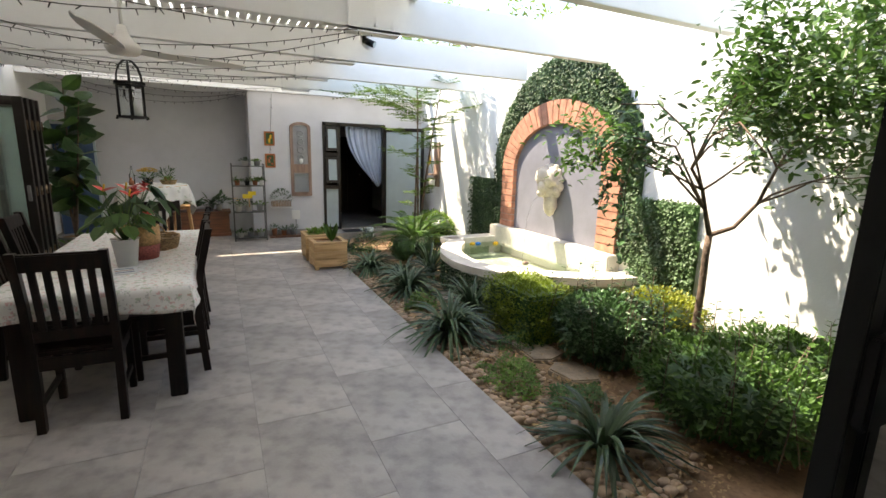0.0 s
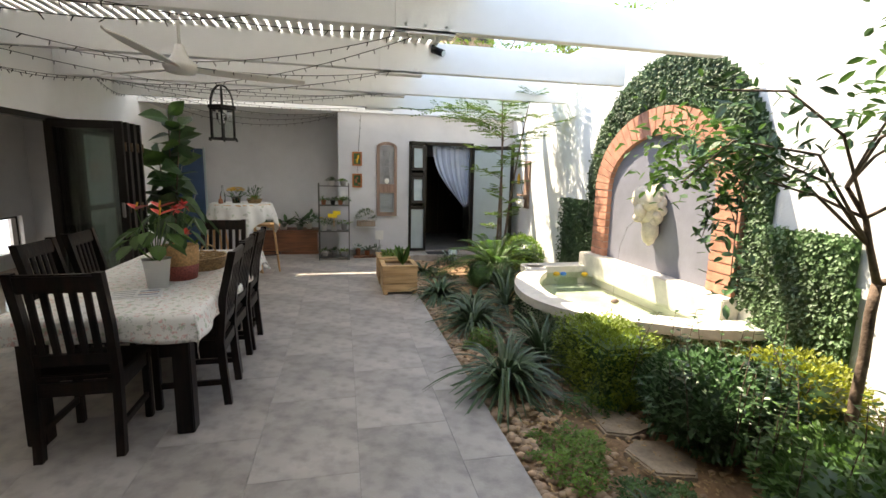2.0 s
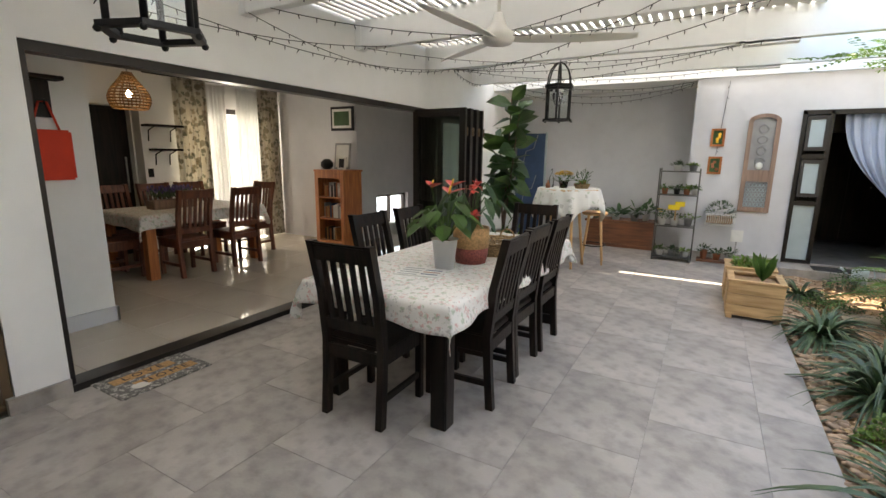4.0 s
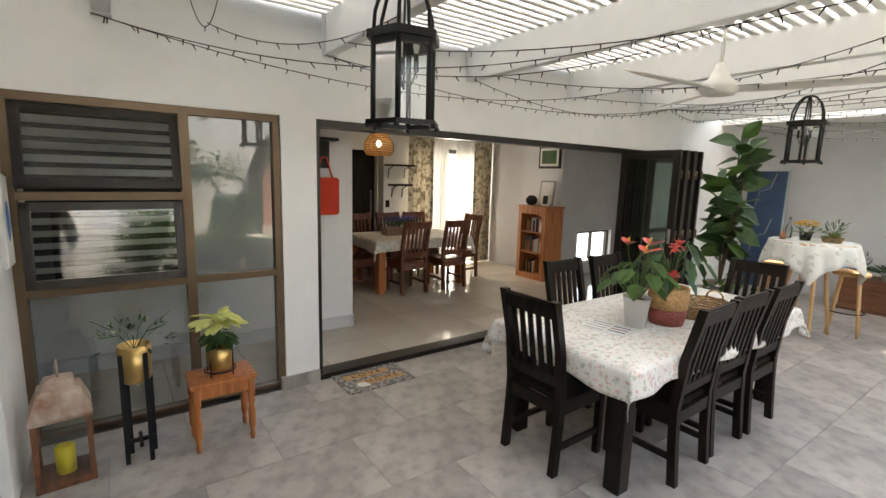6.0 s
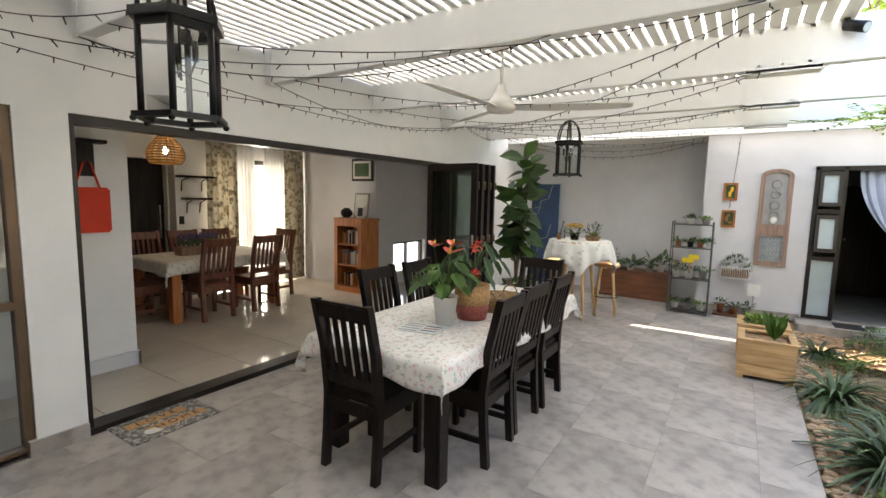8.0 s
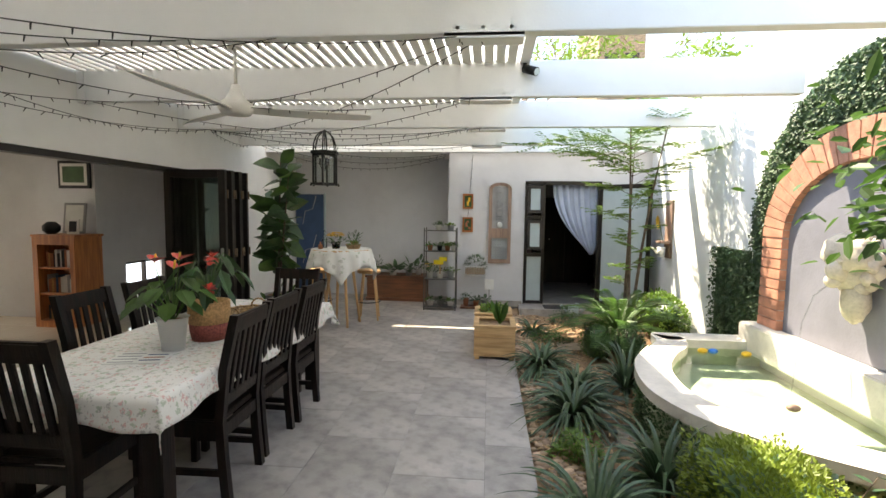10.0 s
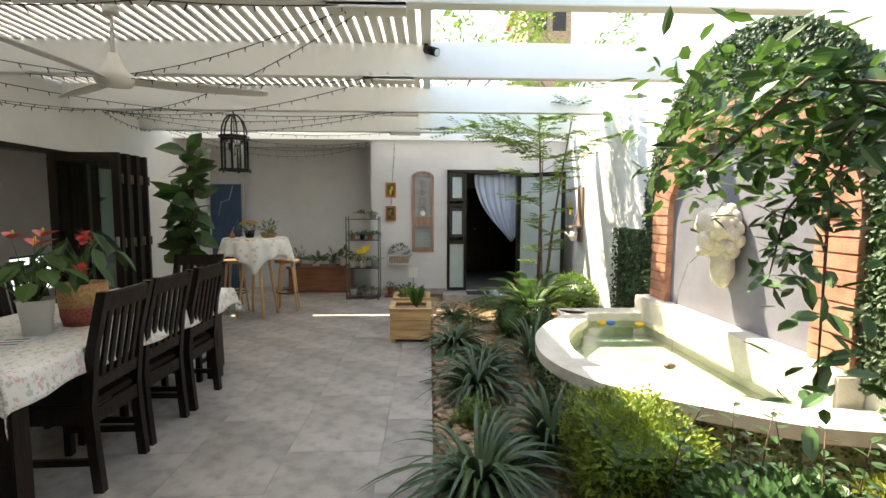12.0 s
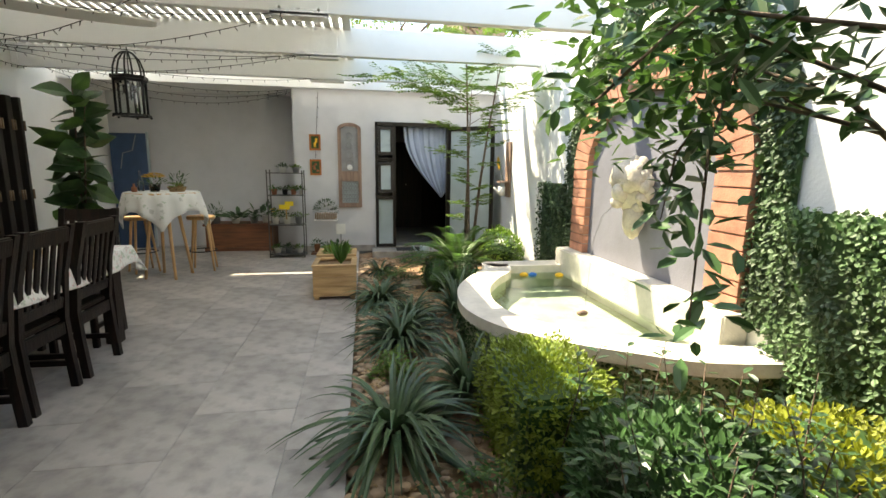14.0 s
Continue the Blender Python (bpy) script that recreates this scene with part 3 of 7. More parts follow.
fan = thing("ceiling_fan", (-0.45, 4.60, 2.30), "cream-white three-bladed ceiling fan hanging from the pergola", "ceiling fan")
part("motor", lathe(B(), [(0.02, 0), (0.10, 0.01), (0.125, 0.05), (0.12, 0.08), (0.07, 0.12), (0.045, 0.17), (0.03, 0.22), (0.016, 0.225)], 28), FAN_WHITE, fan)
part("down_rod", tube(B(), [(0, 0, 0.2), (0, 0, 0.52)], 0.012, 10), FAN_WHITE, fan)
part("canopy", lathe(B(), [(0.05, 0.48), (0.05, 0.53), (0.03, 0.56)], 16), FAN_WHITE, fan)
for k, a in enumerate((24, 144, 264)):
    bm = B()
    last = None
    for t, w, zz in ((0.08, 0.07, 0.05), (0.25, 0.13, 0.05), (0.5, 0.15, 0.052), (0.72, 0.135, 0.055), (0.88, 0.10, 0.06), (0.96, 0.06, 0.063), (0.99, 0.02, 0.065)):
        row = [bm.verts.new((t, -w * 0.5, zz + 0.012)), bm.verts.new((t, w * 0.5, zz - 0.012)), bm.verts.new((t, w * 0.5, zz - 0.02)), bm.verts.new((t, -w * 0.5, zz + 0.004))]
        if last:
            for q in range(4):
                bm.faces.new((last[q], last[(q + 1) % 4], row[(q + 1) % 4], row[q]))
        else:
            bm.faces.new(row)
        last = row
    bm.faces.new(last[::-1])
    part("blade", bm, FAN_WHITE, fan).matrix_basis = pose(0, 0, 0, 0, 0, a)

# ---- fountain ----
PC = Vector((3.22, 4.84))


def pool_outline(off):
    """The basin's plan: square at its far end, bulging in the middle, drawn in to the near end."""
    base = [(4.06, 6.20), (3.60, 6.20), (3.12, 6.18), (3.04, 5.86), (2.84, 5.58), (2.64, 5.20), (2.55, 4.80), (2.56, 4.45), (2.70, 4.10), (2.98, 3.80), (3.30, 3.58), (3.62, 3.40), (4.06, 3.32)]
    pts = []
    for i in range(len(base) - 1):
        p0, p1, p2, p3 = [Vector(base[min(max(k, 0), len(base) - 1)]) for k in (i - 1, i, i + 1, i + 2)]
        n = 1 if i < 2 else 5
        for q in range(n):
            t = q / n
            pts.append(0.5 * (2 * p1 + (p2 - p0) * t + (2 * p0 - 5 * p1 + 4 * p2 - p3) * t * t + (3 * p1 - p0 - 3 * p2 + p3) * t ** 3) if n > 1 else p1)
    pts.append(Vector(base[-1]))
    out = []
    for i, p in enumerate(pts):
        a, b_ = pts[max(i - 1, 0)], pts[min(i + 1, len(pts) - 1)]
        d = (b_ - a).normalized()
        nrm = Vector((-d.y, d.x))
        q = p + nrm * off
        out.append((GX - 0.02 if i in (0, len(pts) - 1) else q.x, q.y))
    return out


def wall_between(bm, outer, inner, z0, z1):
    n = len(outer)
    v = [[bm.verts.new((x, y, z)) for x, y in ring] for ring, z in ((outer, z0), (outer, z1), (inner, z1), (inner, z0))]
    for a, b_ in ((0, 1), (1, 2), (2, 3)):
        for k in range(n - 1):
            bm.faces.new((v[a][k], v[a][k + 1], v[b_][k + 1], v[b_][k]))


fountain = thing("fountain", (0, 0, 0), "curved cast-stone wall fountain basin filled with water", "fountain")
bm = B()
wall_between(bm, pool_outline(0.0), pool_outline(0.27), 0.33, 0.41)
part("rim", bm, STONE, fountain, "pale smooth stone coping")
bm = B()
wall_between(bm, pool_outline(0.07), pool_outline(0.22), -0.1, 0.34)
part("basin_wall", bm, POOL_IN, fountain)
bm = B()
bm.faces.new([bm.verts.new((x, y, 0.16)) for x, y in pool_outline(0.20)])
part("basin_floor", bm, POOL_IN, fountain)
bm = B()
bm.faces.new([bm.verts.new((x, y, 0.335)) for x, y in pool_outline(0.215)])
bm.normal_update()
if bm.faces[:][0].normal.z < 0:
    bmesh.ops.reverse_faces(bm, faces=bm.faces[:])
wt = part("water", bm, WATER, fountain, "still clear greenish water")
if wt.data.polygons[0].normal.z < 0:
    wt.data.flip_normals()
wt.visible_shadow = False
part("ledge", boxes((3.90, GX, PC.y - 1.20, PC.y + 1.26, 0.30, 0.58), bev=0.012), STONE, fountain, "pale stone ledge under the niche")

arch = tagged(new("brick_arch"), "red brick arch around a grey painted niche", "arch")
AZ = 1.42
bm = B()
ring = [(PC.y - 0.87, 0.58), (PC.y + 0.87, 0.58)] + [(PC.y + 0.87 * math.cos(a), AZ + 0.62 * math.sin(a)) for a in (math.pi * k / 30 for k in range(31))]
f = bm.faces.new([bm.verts.new((GX - 0.006, y, z)) for y, z in ring])
part("niche_panel", bm, NICHE, arch, "grey painted plaster")
bm = B()


def arch_pt(rad, a):
    k = (rad - 0.87) / 0.28
    return PC.y + rad * math.cos(a), AZ + (0.62 + 0.27 * k) * math.sin(a)


for side in (1, -1):
    box(bm, GX - 0.05, GX, min(PC.y + side * 0.87, PC.y + side * 1.15), max(PC.y + side * 0.87, PC.y + side * 1.15), 0.58, AZ)
for k in range(40):
    a0, a1 = math.pi * k / 40, math.pi * (k + 1) / 40
    q = [arch_pt(0.87, a0), arch_pt(1.15, a0), arch_pt(1.15, a1), arch_pt(0.87, a1)]
    fr = [bm.verts.new((GX - 0.05, *p)) for p in q]
    bk = [bm.verts.new((GX, *p)) for p in q]
    bm.faces.new(fr)
    bm.faces.new((fr[0], fr[3], bk[3], bk[0]))
    bm.faces.new((fr[1], bk[1], bk[2], fr[2]))
part("mortar", bm, MORTAR, arch)
NB = 27
for k in range(NB):
    a0, a1 = math.pi * (k + 0.06) / NB, math.pi * (k + 0.94) / NB
    bm = B()
    q = [arch_pt(0.862, a0), arch_pt(1.155, a0), arch_pt(1.155, a1), arch_pt(0.862, a1)]
    dx = 0.004 * R.random()
    fr = [bm.verts.new((GX - 0.064 - dx, *p)) for p in q]
    bk = [bm.verts.new((GX - 0.003, *p)) for p in q]
    bm.faces.new(fr)
    bm.faces.new(bk[::-1])
    for i in range(4):
        bm.faces.new((fr[i], bk[i], bk[(i + 1) % 4], fr[(i + 1) % 4]))
    part("brick", bm, BRICK, arch)
for side in (1, -1):
    for k in range(9):
        z0 = 0.585 + k * 0.0925
        a, b_ = sorted((PC.y + side * 0.862, PC.y + side * 1.155))
        part("brick", boxes((GX - 0.064 - 0.004 * R.random(), GX - 0.003, a, b_, z0, z0 + 0.083), bev=0.003), BRICK, arch)

# ---- foliage helpers ----
def leaves(name, P, D, N, L, W, material, parent=None, label="", droop=0.15, fold=0.2):
    """Many folded leaves in one mesh, from arrays of places, directions, normals and sizes."""
    P, D, N = np.asarray(P, float), np.asarray(D, float), np.asarray(N, float)
    D = D / np.linalg.norm(D, axis=1, keepdims=True)
    S = np.cross(D, N)
    S /= np.linalg.norm(S, axis=1, keepdims=True) + 1e-9
    U = np.cross(S, D)
    L, W = np.asarray(L, float).reshape(-1, 1), np.asarray(W, float).reshape(-1, 1)
    rows = []
    for t, w in ((0, 0), (0.32, -0.46), (0.72, -0.42), (1, 0), (0.72, 0.42), (0.32, 0.46)):
        rows.append(P + D * L * t + S * W * w + U * (abs(w) * fold * W - droop * L * t * t))
    V = np.stack(rows, 1).reshape(-1, 3)
    F = [f for i in range(len(P)) for f in ((6 * i, 6 * i + 1, 6 * i + 2, 6 * i + 3), (6 * i, 6 * i + 3, 6 * i + 4, 6 * i + 5))]
    me = bpy.data.meshes.new(name)
    me.from_pydata(V.tolist(), [], F)
    me.materials.append(material)
    ob = new(name, me)
    if parent is not None:
        ob.parent = parent
    if label:
        ob["label"] = label
    return ob


rng = np.random.default_rng(5)


def unit(n):
    v = rng.normal(size=(n, 3))
    return v / np.linalg.norm(v, axis=1, keepdims=True)


def shrub(name, x0, x1, y0, y1, z1, n, size, material, label, category, twig=0, shape=0.0, z0=-0.03, tips=None):
    """A leafy bush filling a box: stems, a solid dark core and leaves thickest near its skin."""
    s = thing(name, ((x0 + x1) / 2, (y0 + y1) / 2, z0), label, category)
    hx, hy, h = (x1 - x0) / 2, (y1 - y0) / 2, z1 - z0
    d = unit(n)
    if shape:                       # rounded
        p = d * np.array([hx, hy, h * 0.5]) * (0.80 + 0.22 * rng.random((n, 1))) + [0, 0, h * 0.5]
    else:                           # clipped box
        m = np.max(np.abs(d), axis=1, keepdims=True)
        p = d / m * np.array([hx, hy, h * 0.5]) * (0.86 + 0.16 * rng.random((n, 1))) + [0, 0, h * 0.5]
    p[:, 2] = np.maximum(p[:, 2], 0.02)
    bump = np.array([noise.noise(((a + x0) * 6, (b + y0) * 6, c * 6)) for a, b, c in p])
    p += d * (bump * 0.05)[:, None]
    dirs = d + 0.9 * unit(n) + [0, 0, 0.35]
    leaves("leaves", p, dirs, unit(n) + [0, 0, 1.2], size * (0.7 + 0.6 * rng.random(n)), size * 0.5 * (0.8 + 0.4 * rng.random(n)), material, s)
    # Solid core in darker green, added to close the gaps behind the leaves.
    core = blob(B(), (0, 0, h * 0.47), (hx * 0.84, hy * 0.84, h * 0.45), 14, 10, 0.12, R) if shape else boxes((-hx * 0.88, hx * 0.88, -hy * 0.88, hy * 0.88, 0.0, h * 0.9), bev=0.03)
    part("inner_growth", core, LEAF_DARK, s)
    stems = B()
    for k in range(12):
        a = 2 * math.pi * k / 12
        tube(stems, [(0.2 * hx * math.cos(a), 0.2 * hy * math.sin(a), 0), (0.45 * hx * math.cos(a), 0.45 * hy * math.sin(a), h * 0.5), (0.75 * hx * math.cos(a), 0.75 * hy * math.sin(a), h * 0.85)], [0.010, 0.007, 0.003], 5)
    part("stems", stems, BARK, s)
    if twig:
        tw, lp, ld = B(), [], []
        for k in range(twig):
            a, b_ = R.uniform(-0.9, 0.9) * hx, R.uniform(-0.9, 0.9) * hy
            hh = h * R.uniform(0.9, 1.45)
            lean = (R.uniform(-0.12, 0.12), R.uniform(-0.12, 0.12))
            tube(tw, [(a, b_, h * 0.3), (a + lean[0] * 0.5, b_ + lean[1] * 0.5, hh * 0.75), (a + lean[0], b_ + lean[1], hh)], [0.004, 0.003, 0.0015], 4)
            for q in range(14):
                t = 0.35 + 0.65 * q / 13
                lp.append((a + lean[0] * t, b_ + lean[1] * t, h * 0.3 + (hh - h * 0.3) * t))
                an = q * 2.4 + k
                ld.append((math.cos(an), math.sin(an), 0.35))
        part("twigs", tw, BARK, s)["kind"] = "stuff"
        k = len(lp)
        leaves("twig_leaves", lp, ld, np.tile([0, 0, 1.0], (k, 1)) + 0.3 * unit(k), size * 1.1 * (0.8 + 0.4 * rng.random(k)), size * 0.55 * np.ones(k), tips or material, s)
    return s


def ground_patch(name, x0, x1, y0, y1, z1, n, size, material, label, category, shape=1):
    """Creeping plants that run out unevenly over the soil: short stalks and small leaves."""
    s = thing(name, ((x0 + x1) / 2, (y0 + y1) / 2, -0.03), label, category)
    hx, hy = (x1 - x0) / 2, (y1 - y0) / 2
    P, D = [], []
    for k in range(n * 5):
        if len(P) >= n:
            break
        a, b_ = R.uniform(-1.25, 1.25), R.uniform(-1.25, 1.25)
        m = 1.0 - a * a - b_ * b_ + 0.9 * noise.noise((a * 2.2 + x0 * 5, b_ * 2.2 + y0 * 5, 0.3))
        if m < 0.1:
            continue
        P.append((a * hx, b_ * hy, 0.015 + (z1 + 0.03) * min(1.0, m) * R.uniform(0.25, 1.15)))
        D.append((R.gauss(0, 1), R.gauss(0, 1), R.uniform(-0.1, 0.7)))
    k = len(P)
    leaves("leaves", P, D, np.tile([0, 0, 1.0], (k, 1)) + 0.45 * unit(k), size * (0.8 + 0.7 * rng.random(k)), size * 0.6 * (0.8 + 0.4 * rng.random(k)), material, s)["kind"] = "stuff"
    st = B()
    for q in P[::12]:
        tube(st, [(q[0] * 0.9, q[1] * 0.9, 0.0), q], 0.002, 3)
    part("stalks", st, material, s)["kind"] = "stuff"
    return s


def strap_plant(x, y, r, h, n, seed, group="strap-leaved clumps"):
    """A clump of arching strap leaves."""
    rr = random.Random(seed)
    s = thing("strap_leaf_plant", (x, y, -0.03), "clump of arching grey-green strap leaves in the bed", "plant", group)
    bm = B()
    for k in range(int(n * 1.05)):
        a = rr.uniform(0, 2 * math.pi)
        e = rr.uniform(0.12, 1.15)
        ln = r * rr.uniform(0.8, 1.25)
        d = Vector((math.cos(a), math.sin(a), 0))
        side = Vector((-d.y, d.x, 0))
        last = None
        w0 = rr.uniform(0.012, 0.021)
        twist = rr.uniform(-0.5, 0.5)
        g = rr.uniform(0.8, 1.5) * ln
        for i in range(9):
            t = i / 8
            out = ln * t * (math.cos(e) * 0.75 + 0.38 * t)
            up = h * 1.85 * t * math.sin(e) - g * 0.62 * t ** 2.3 + 0.04
            c = d * (0.03 + out) + side * (twist * 0.12 * ln * t * t) + Vector((0, 0, max(0.02, up)))
            w = w0 * (1 - t ** 2.6) * (0.8 + 0.2 * min(1, t * 4)) + 0.001
            lift = Vector((0, 0, w * 0.55))
            sd = side * w + Vector((0, 0, w * twist * t))
            row = (bm.verts.new(c - sd + lift), bm.verts.new(c), bm.verts.new(c + sd + lift))
            if last:
                bm.faces.new((last[0], last[1], row[1], row[0]))
                bm.faces.new((last[1], last[2], row[2], row[1]))
            last = row
    part("leaves", bm, LEAF_GREY, s)
    part("crown", lathe(B(), [(0.05, 0), (0.045, 0.03), (0.02, 0.06)], 8), LEAF_DARK, s)


# ---- garden bed ----
for k, (x, y, r, h, n) in enumerate(((2.02, 1.72, 0.42, 0.32, 80), (1.97, 3.58, 0.52, 0.38, 130), (2.46, 4.02, 0.38, 0.36, 80), (2.10, 4.92, 0.46, 0.34, 110), (1.98, 6.08, 0.42, 0.28, 100), (2.70, 5.62, 0.34, 0.38, 60), (2.02, 7.55, 0.26, 0.2, 50), (2.24, 5.5, 0.36, 0.27, 70))):
    strap_plant(x, y, r, h, n, 20 + k)

shrub("hedge", 2.46, 2.96, 3.05, 3.80, 0.47, 8500, 0.030, HEDGE, "clipped box hedge with yellow-green top beside the fountain", "hedge")
shrub("yellow_shrub", 3.05, 3.95, 2.25, 3.05, 0.52, 4200, 0.036, LEAF_YEL, "rounded golden-yellow leafy shrub below the wall", "shrub", shape=1)
shrub("green_shrub", 2.55, 3.35, 2.25, 3.10, 0.54, 4600, 0.045, LEAF_DARK, "dark green loose leafy shrub with thin upright twigs", "shrub", twig=34, shape=1, tips=LEAF_DARK)
shrub("green_shrub", 2.46, 3.45, 1.00, 2.20, 0.50, 5600, 0.045, LEAF, "fresh green loose leafy shrub by the glass door", "shrub", twig=30, shape=1)
shrub("green_shrub", 3.35, 4.0, 1.0, 2.2, 0.45, 3200, 0.045, LEAF, "green leafy shrub against the white garden wall", "shrub", twig=12, shape=1)
ground_patch("ground_cover", 1.80, 2.28, 2.35, 2.95, 0.09, 1500, 0.022, LEAF_LIGHT, "low bright green ground cover along the paving", "ground cover", shape=1)
ground_patch("ground_cover", 2.05, 2.5, 1.95, 2.4, 0.10, 900, 0.024, LEAF, "low green ground cover beside the stepping stones", "ground cover", shape=1)
ground_patch("ground_cover", 1.85, 2.2, 4.2, 4.5, 0.16, 500, 0.03, LEAF_LIGHT, "small bright green plant between the strap leaves", "ground cover", shape=1)
shrub("box_ball", 2.48, 2.86, 6.42, 6.86, 0.40, 1900, 0.024, LEAF, "rounded green box bush behind the fountain rim", "shrub", shape=1)
shrub("box_ball", 2.80, 3.14, 6.30, 6.66, 0.40, 1700, 0.024, LEAF_DARK, "rounded dark green box bush beside the basin", "shrub", shape=1)
ground_patch("ground_cover", 1.95, 2.5, 7.0, 7.5, 0.12, 500, 0.03, LEAF, "low green plant by the step", "ground cover", shape=1)
ground_patch("ground_cover", 2.35, 2.8, 8.1, 8.5, 0.2, 500, 0.03, LEAF_DARK, "low dark green plant by the far step", "ground cover", shape=1)
ground_patch("ground_cover", 2.2, 2.7, 3.0, 3.3, 0.10, 350, 0.026, LEAF, "small green weeds beside the stepping stones", "ground cover", shape=1)
shrub("wall_foot_plant", 3.5, 4.05, 7.2, 8.4, 0.55, 1600, 0.05, LEAF_LIGHT, "sunlit pale green plant at the foot of the wall", "plant", shape=1)

# pebbles and bark in the bed
V, F = [], []
for k in range(2600):
    edge_k = R.random() < 0.6
    x = 1.75 + (abs(R.gauss(0, 0.22)) if edge_k else R.uniform(0, 1.3))
    y = R.uniform(1.3, 8.7)
    if x > 3.3:
        continue
    r = R.uniform(0.010, 0.034) * (1.15 if edge_k else 0.8)
    c, a = Vector((x, y, -0.028 + r * 0.3)), R.uniform(0, 6.28)
    i0 = len(V)
    rx, ry, rz = r * R.uniform(0.9, 1.4), r * R.uniform(0.7, 1.0), r * R.uniform(0.45, 0.8)
    for zz, rad in ((-0.7, 0.7), (0.25, 1.0), (0.85, 0.55)):
        for q in range(6):
            b_ = a + q * math.pi / 3
            V.append((c.x + rx * rad * math.cos(b_), c.y + ry * rad * math.sin(b_), c.z + rz * zz))
    for lv in (0, 6):
        for q in range(6):
            F.append((i0 + lv + q, i0 + lv + (q + 1) % 6, i0 + lv + 6 + (q + 1) % 6, i0 + lv + 6 + q))
    F.append(tuple(i0 + 12 + q for q in range(6)))
me = bpy.data.meshes.new("pebbles")
me.from_pydata(V, [], F)
me.materials.append(PEBBLE)
me.polygons.foreach_set("use_smooth", [True] * len(me.polygons))
tagged(new("pebbles", me), "loose tan and pinkish pebbles on the bed", "pebbles", kind="stuff")
k = 4200
P = np.stack([1.8 + 1.2 * rng.random(k), 1.2 + 7 * rng.random(k), -0.015 + 0.02 * rng.random(k)], 1)
lit = leaves("leaf_litter", P, unit(k) * [1, 1, 0.15], np.tile([0, 0, 1.0], (k, 1)) + 0.4 * unit(k), 0.02 + 0.03 * rng.random(k), 0.012 + 0.01 * rng.random(k), WICKER)
tagged(lit, "dry brown leaves and bark chips on the soil", "leaf litter", kind="stuff")


def flagstone(pts, label):
    bm = B()
    lo = [bm.verts.new((x, y, -0.05)) for x, y in pts]
    hi = [bm.verts.new((x, y, 0.0)) for x, y in pts]
    bm.faces.new(hi)
    for q in range(len(pts)):
        bm.faces.new((lo[q], lo[(q + 1) % len(pts)], hi[(q + 1) % len(pts)], hi[q]))
    es = [e for e in bm.edges if e.verts[0] in hi and e.verts[1] in hi]
    bmesh.ops.bevel(bm, geom=es, offset=0.012, segments=2, affect="EDGES")
    tagged(part("stepping_stone", bm, FLAG), label, "stepping stone", "stepping stones")


flagstone([(2.40, 3.22), (2.37, 2.84), (2.52, 2.78), (2.70, 2.84), (2.68, 3.06), (2.55, 3.2)], "tan sandstone stepping stone sunk in the mulch")
flagstone([(2.38, 2.66), (2.42, 2.42), (2.63, 2.36), (2.74, 2.50), (2.66, 2.70), (2.5, 2.74)], "brown sandstone stepping stone beside the strap plants")
flagstone([(2.35, 4.55), (2.55, 4.45), (2.6, 4.8), (2.4, 4.85)], "pale sandstone stepping stone near the basin")
flagstone([(2.25, 6.8), (2.7, 6.85), (2.65, 7.15), (2.3, 7.2)], "pale flat stone in the bed near the step")
flagstone([(2.15, 3.35), (2.35, 3.3), (2.4, 3.6), (2.2, 3.6)], "pale rough stone among the plants")

# ---- creeping fig on the wall and the basin ----
def ivy_wall(name, inside, y0, y1, z0, z1, n, label, x=GX, t=0.05, size=0.03):
    s = thing(name, (0, 0, 0), label, "climber")
    P, tries = [], 0
    while len(P) < n and tries < n * 12:
        tries += 1
        y, z = R.uniform(y0, y1), R.uniform(z0, z1)
        wob = 0.03 * noise.noise((y * 7, z * 7, 1))
        if inside(y + wob, z + wob):
            P.append((x - t * (0.35 + 0.65 * R.random()) - 0.02 * noise.noise((y * 4, z * 4, 0)), y, z))
    P = np.array(P)
    k = len(P)
    N = np.tile([-1.0, 0, 0.35], (k, 1)) + 0.55 * unit(k)
    D = np.tile([-0.25, 0, -0.6], (k, 1)) + 0.8 * unit(k)
    leaves("leaves", P, D, N, size * (0.7 + 0.6 * rng.random(k)), size * 0.75 * (0.8 + 0.4 * rng.random(k)), IVY, s, droop=0.1)
    # Added flat dark green backing hides the white wall behind the leaves.
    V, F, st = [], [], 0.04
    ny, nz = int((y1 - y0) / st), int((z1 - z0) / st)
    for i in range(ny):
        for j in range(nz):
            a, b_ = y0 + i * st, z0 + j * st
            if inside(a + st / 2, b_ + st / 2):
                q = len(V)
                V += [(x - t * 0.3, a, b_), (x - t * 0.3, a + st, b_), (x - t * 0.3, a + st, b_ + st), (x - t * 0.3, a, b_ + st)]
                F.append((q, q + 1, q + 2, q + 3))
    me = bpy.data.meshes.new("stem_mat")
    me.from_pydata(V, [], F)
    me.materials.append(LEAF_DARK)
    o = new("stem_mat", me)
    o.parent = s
    return s


def in_arch(y, z):
    d = y - PC.y
    if z < AZ:
        return 1.15 < abs(d) < 1.40 and z > 0.5
    ins = (d / 1.15) ** 2 + ((z - AZ) / 0.89) ** 2
    return ins > 1 and (d / 1.42) ** 2 + ((z - AZ) / 1.42) ** 2 < 1


ivy_wall("creeping_fig", in_arch, PC.y - 1.45, PC.y + 1.45, 0.4, 2.9, 8200, "dense creeping fig trained round the brick arch")
ivy_wall("creeping_fig", lambda y, z: True, PC.y + 1.38, 6.98, 0.1, 1.27, 2600, "clipped square of creeping fig on the white wall", t=0.09)
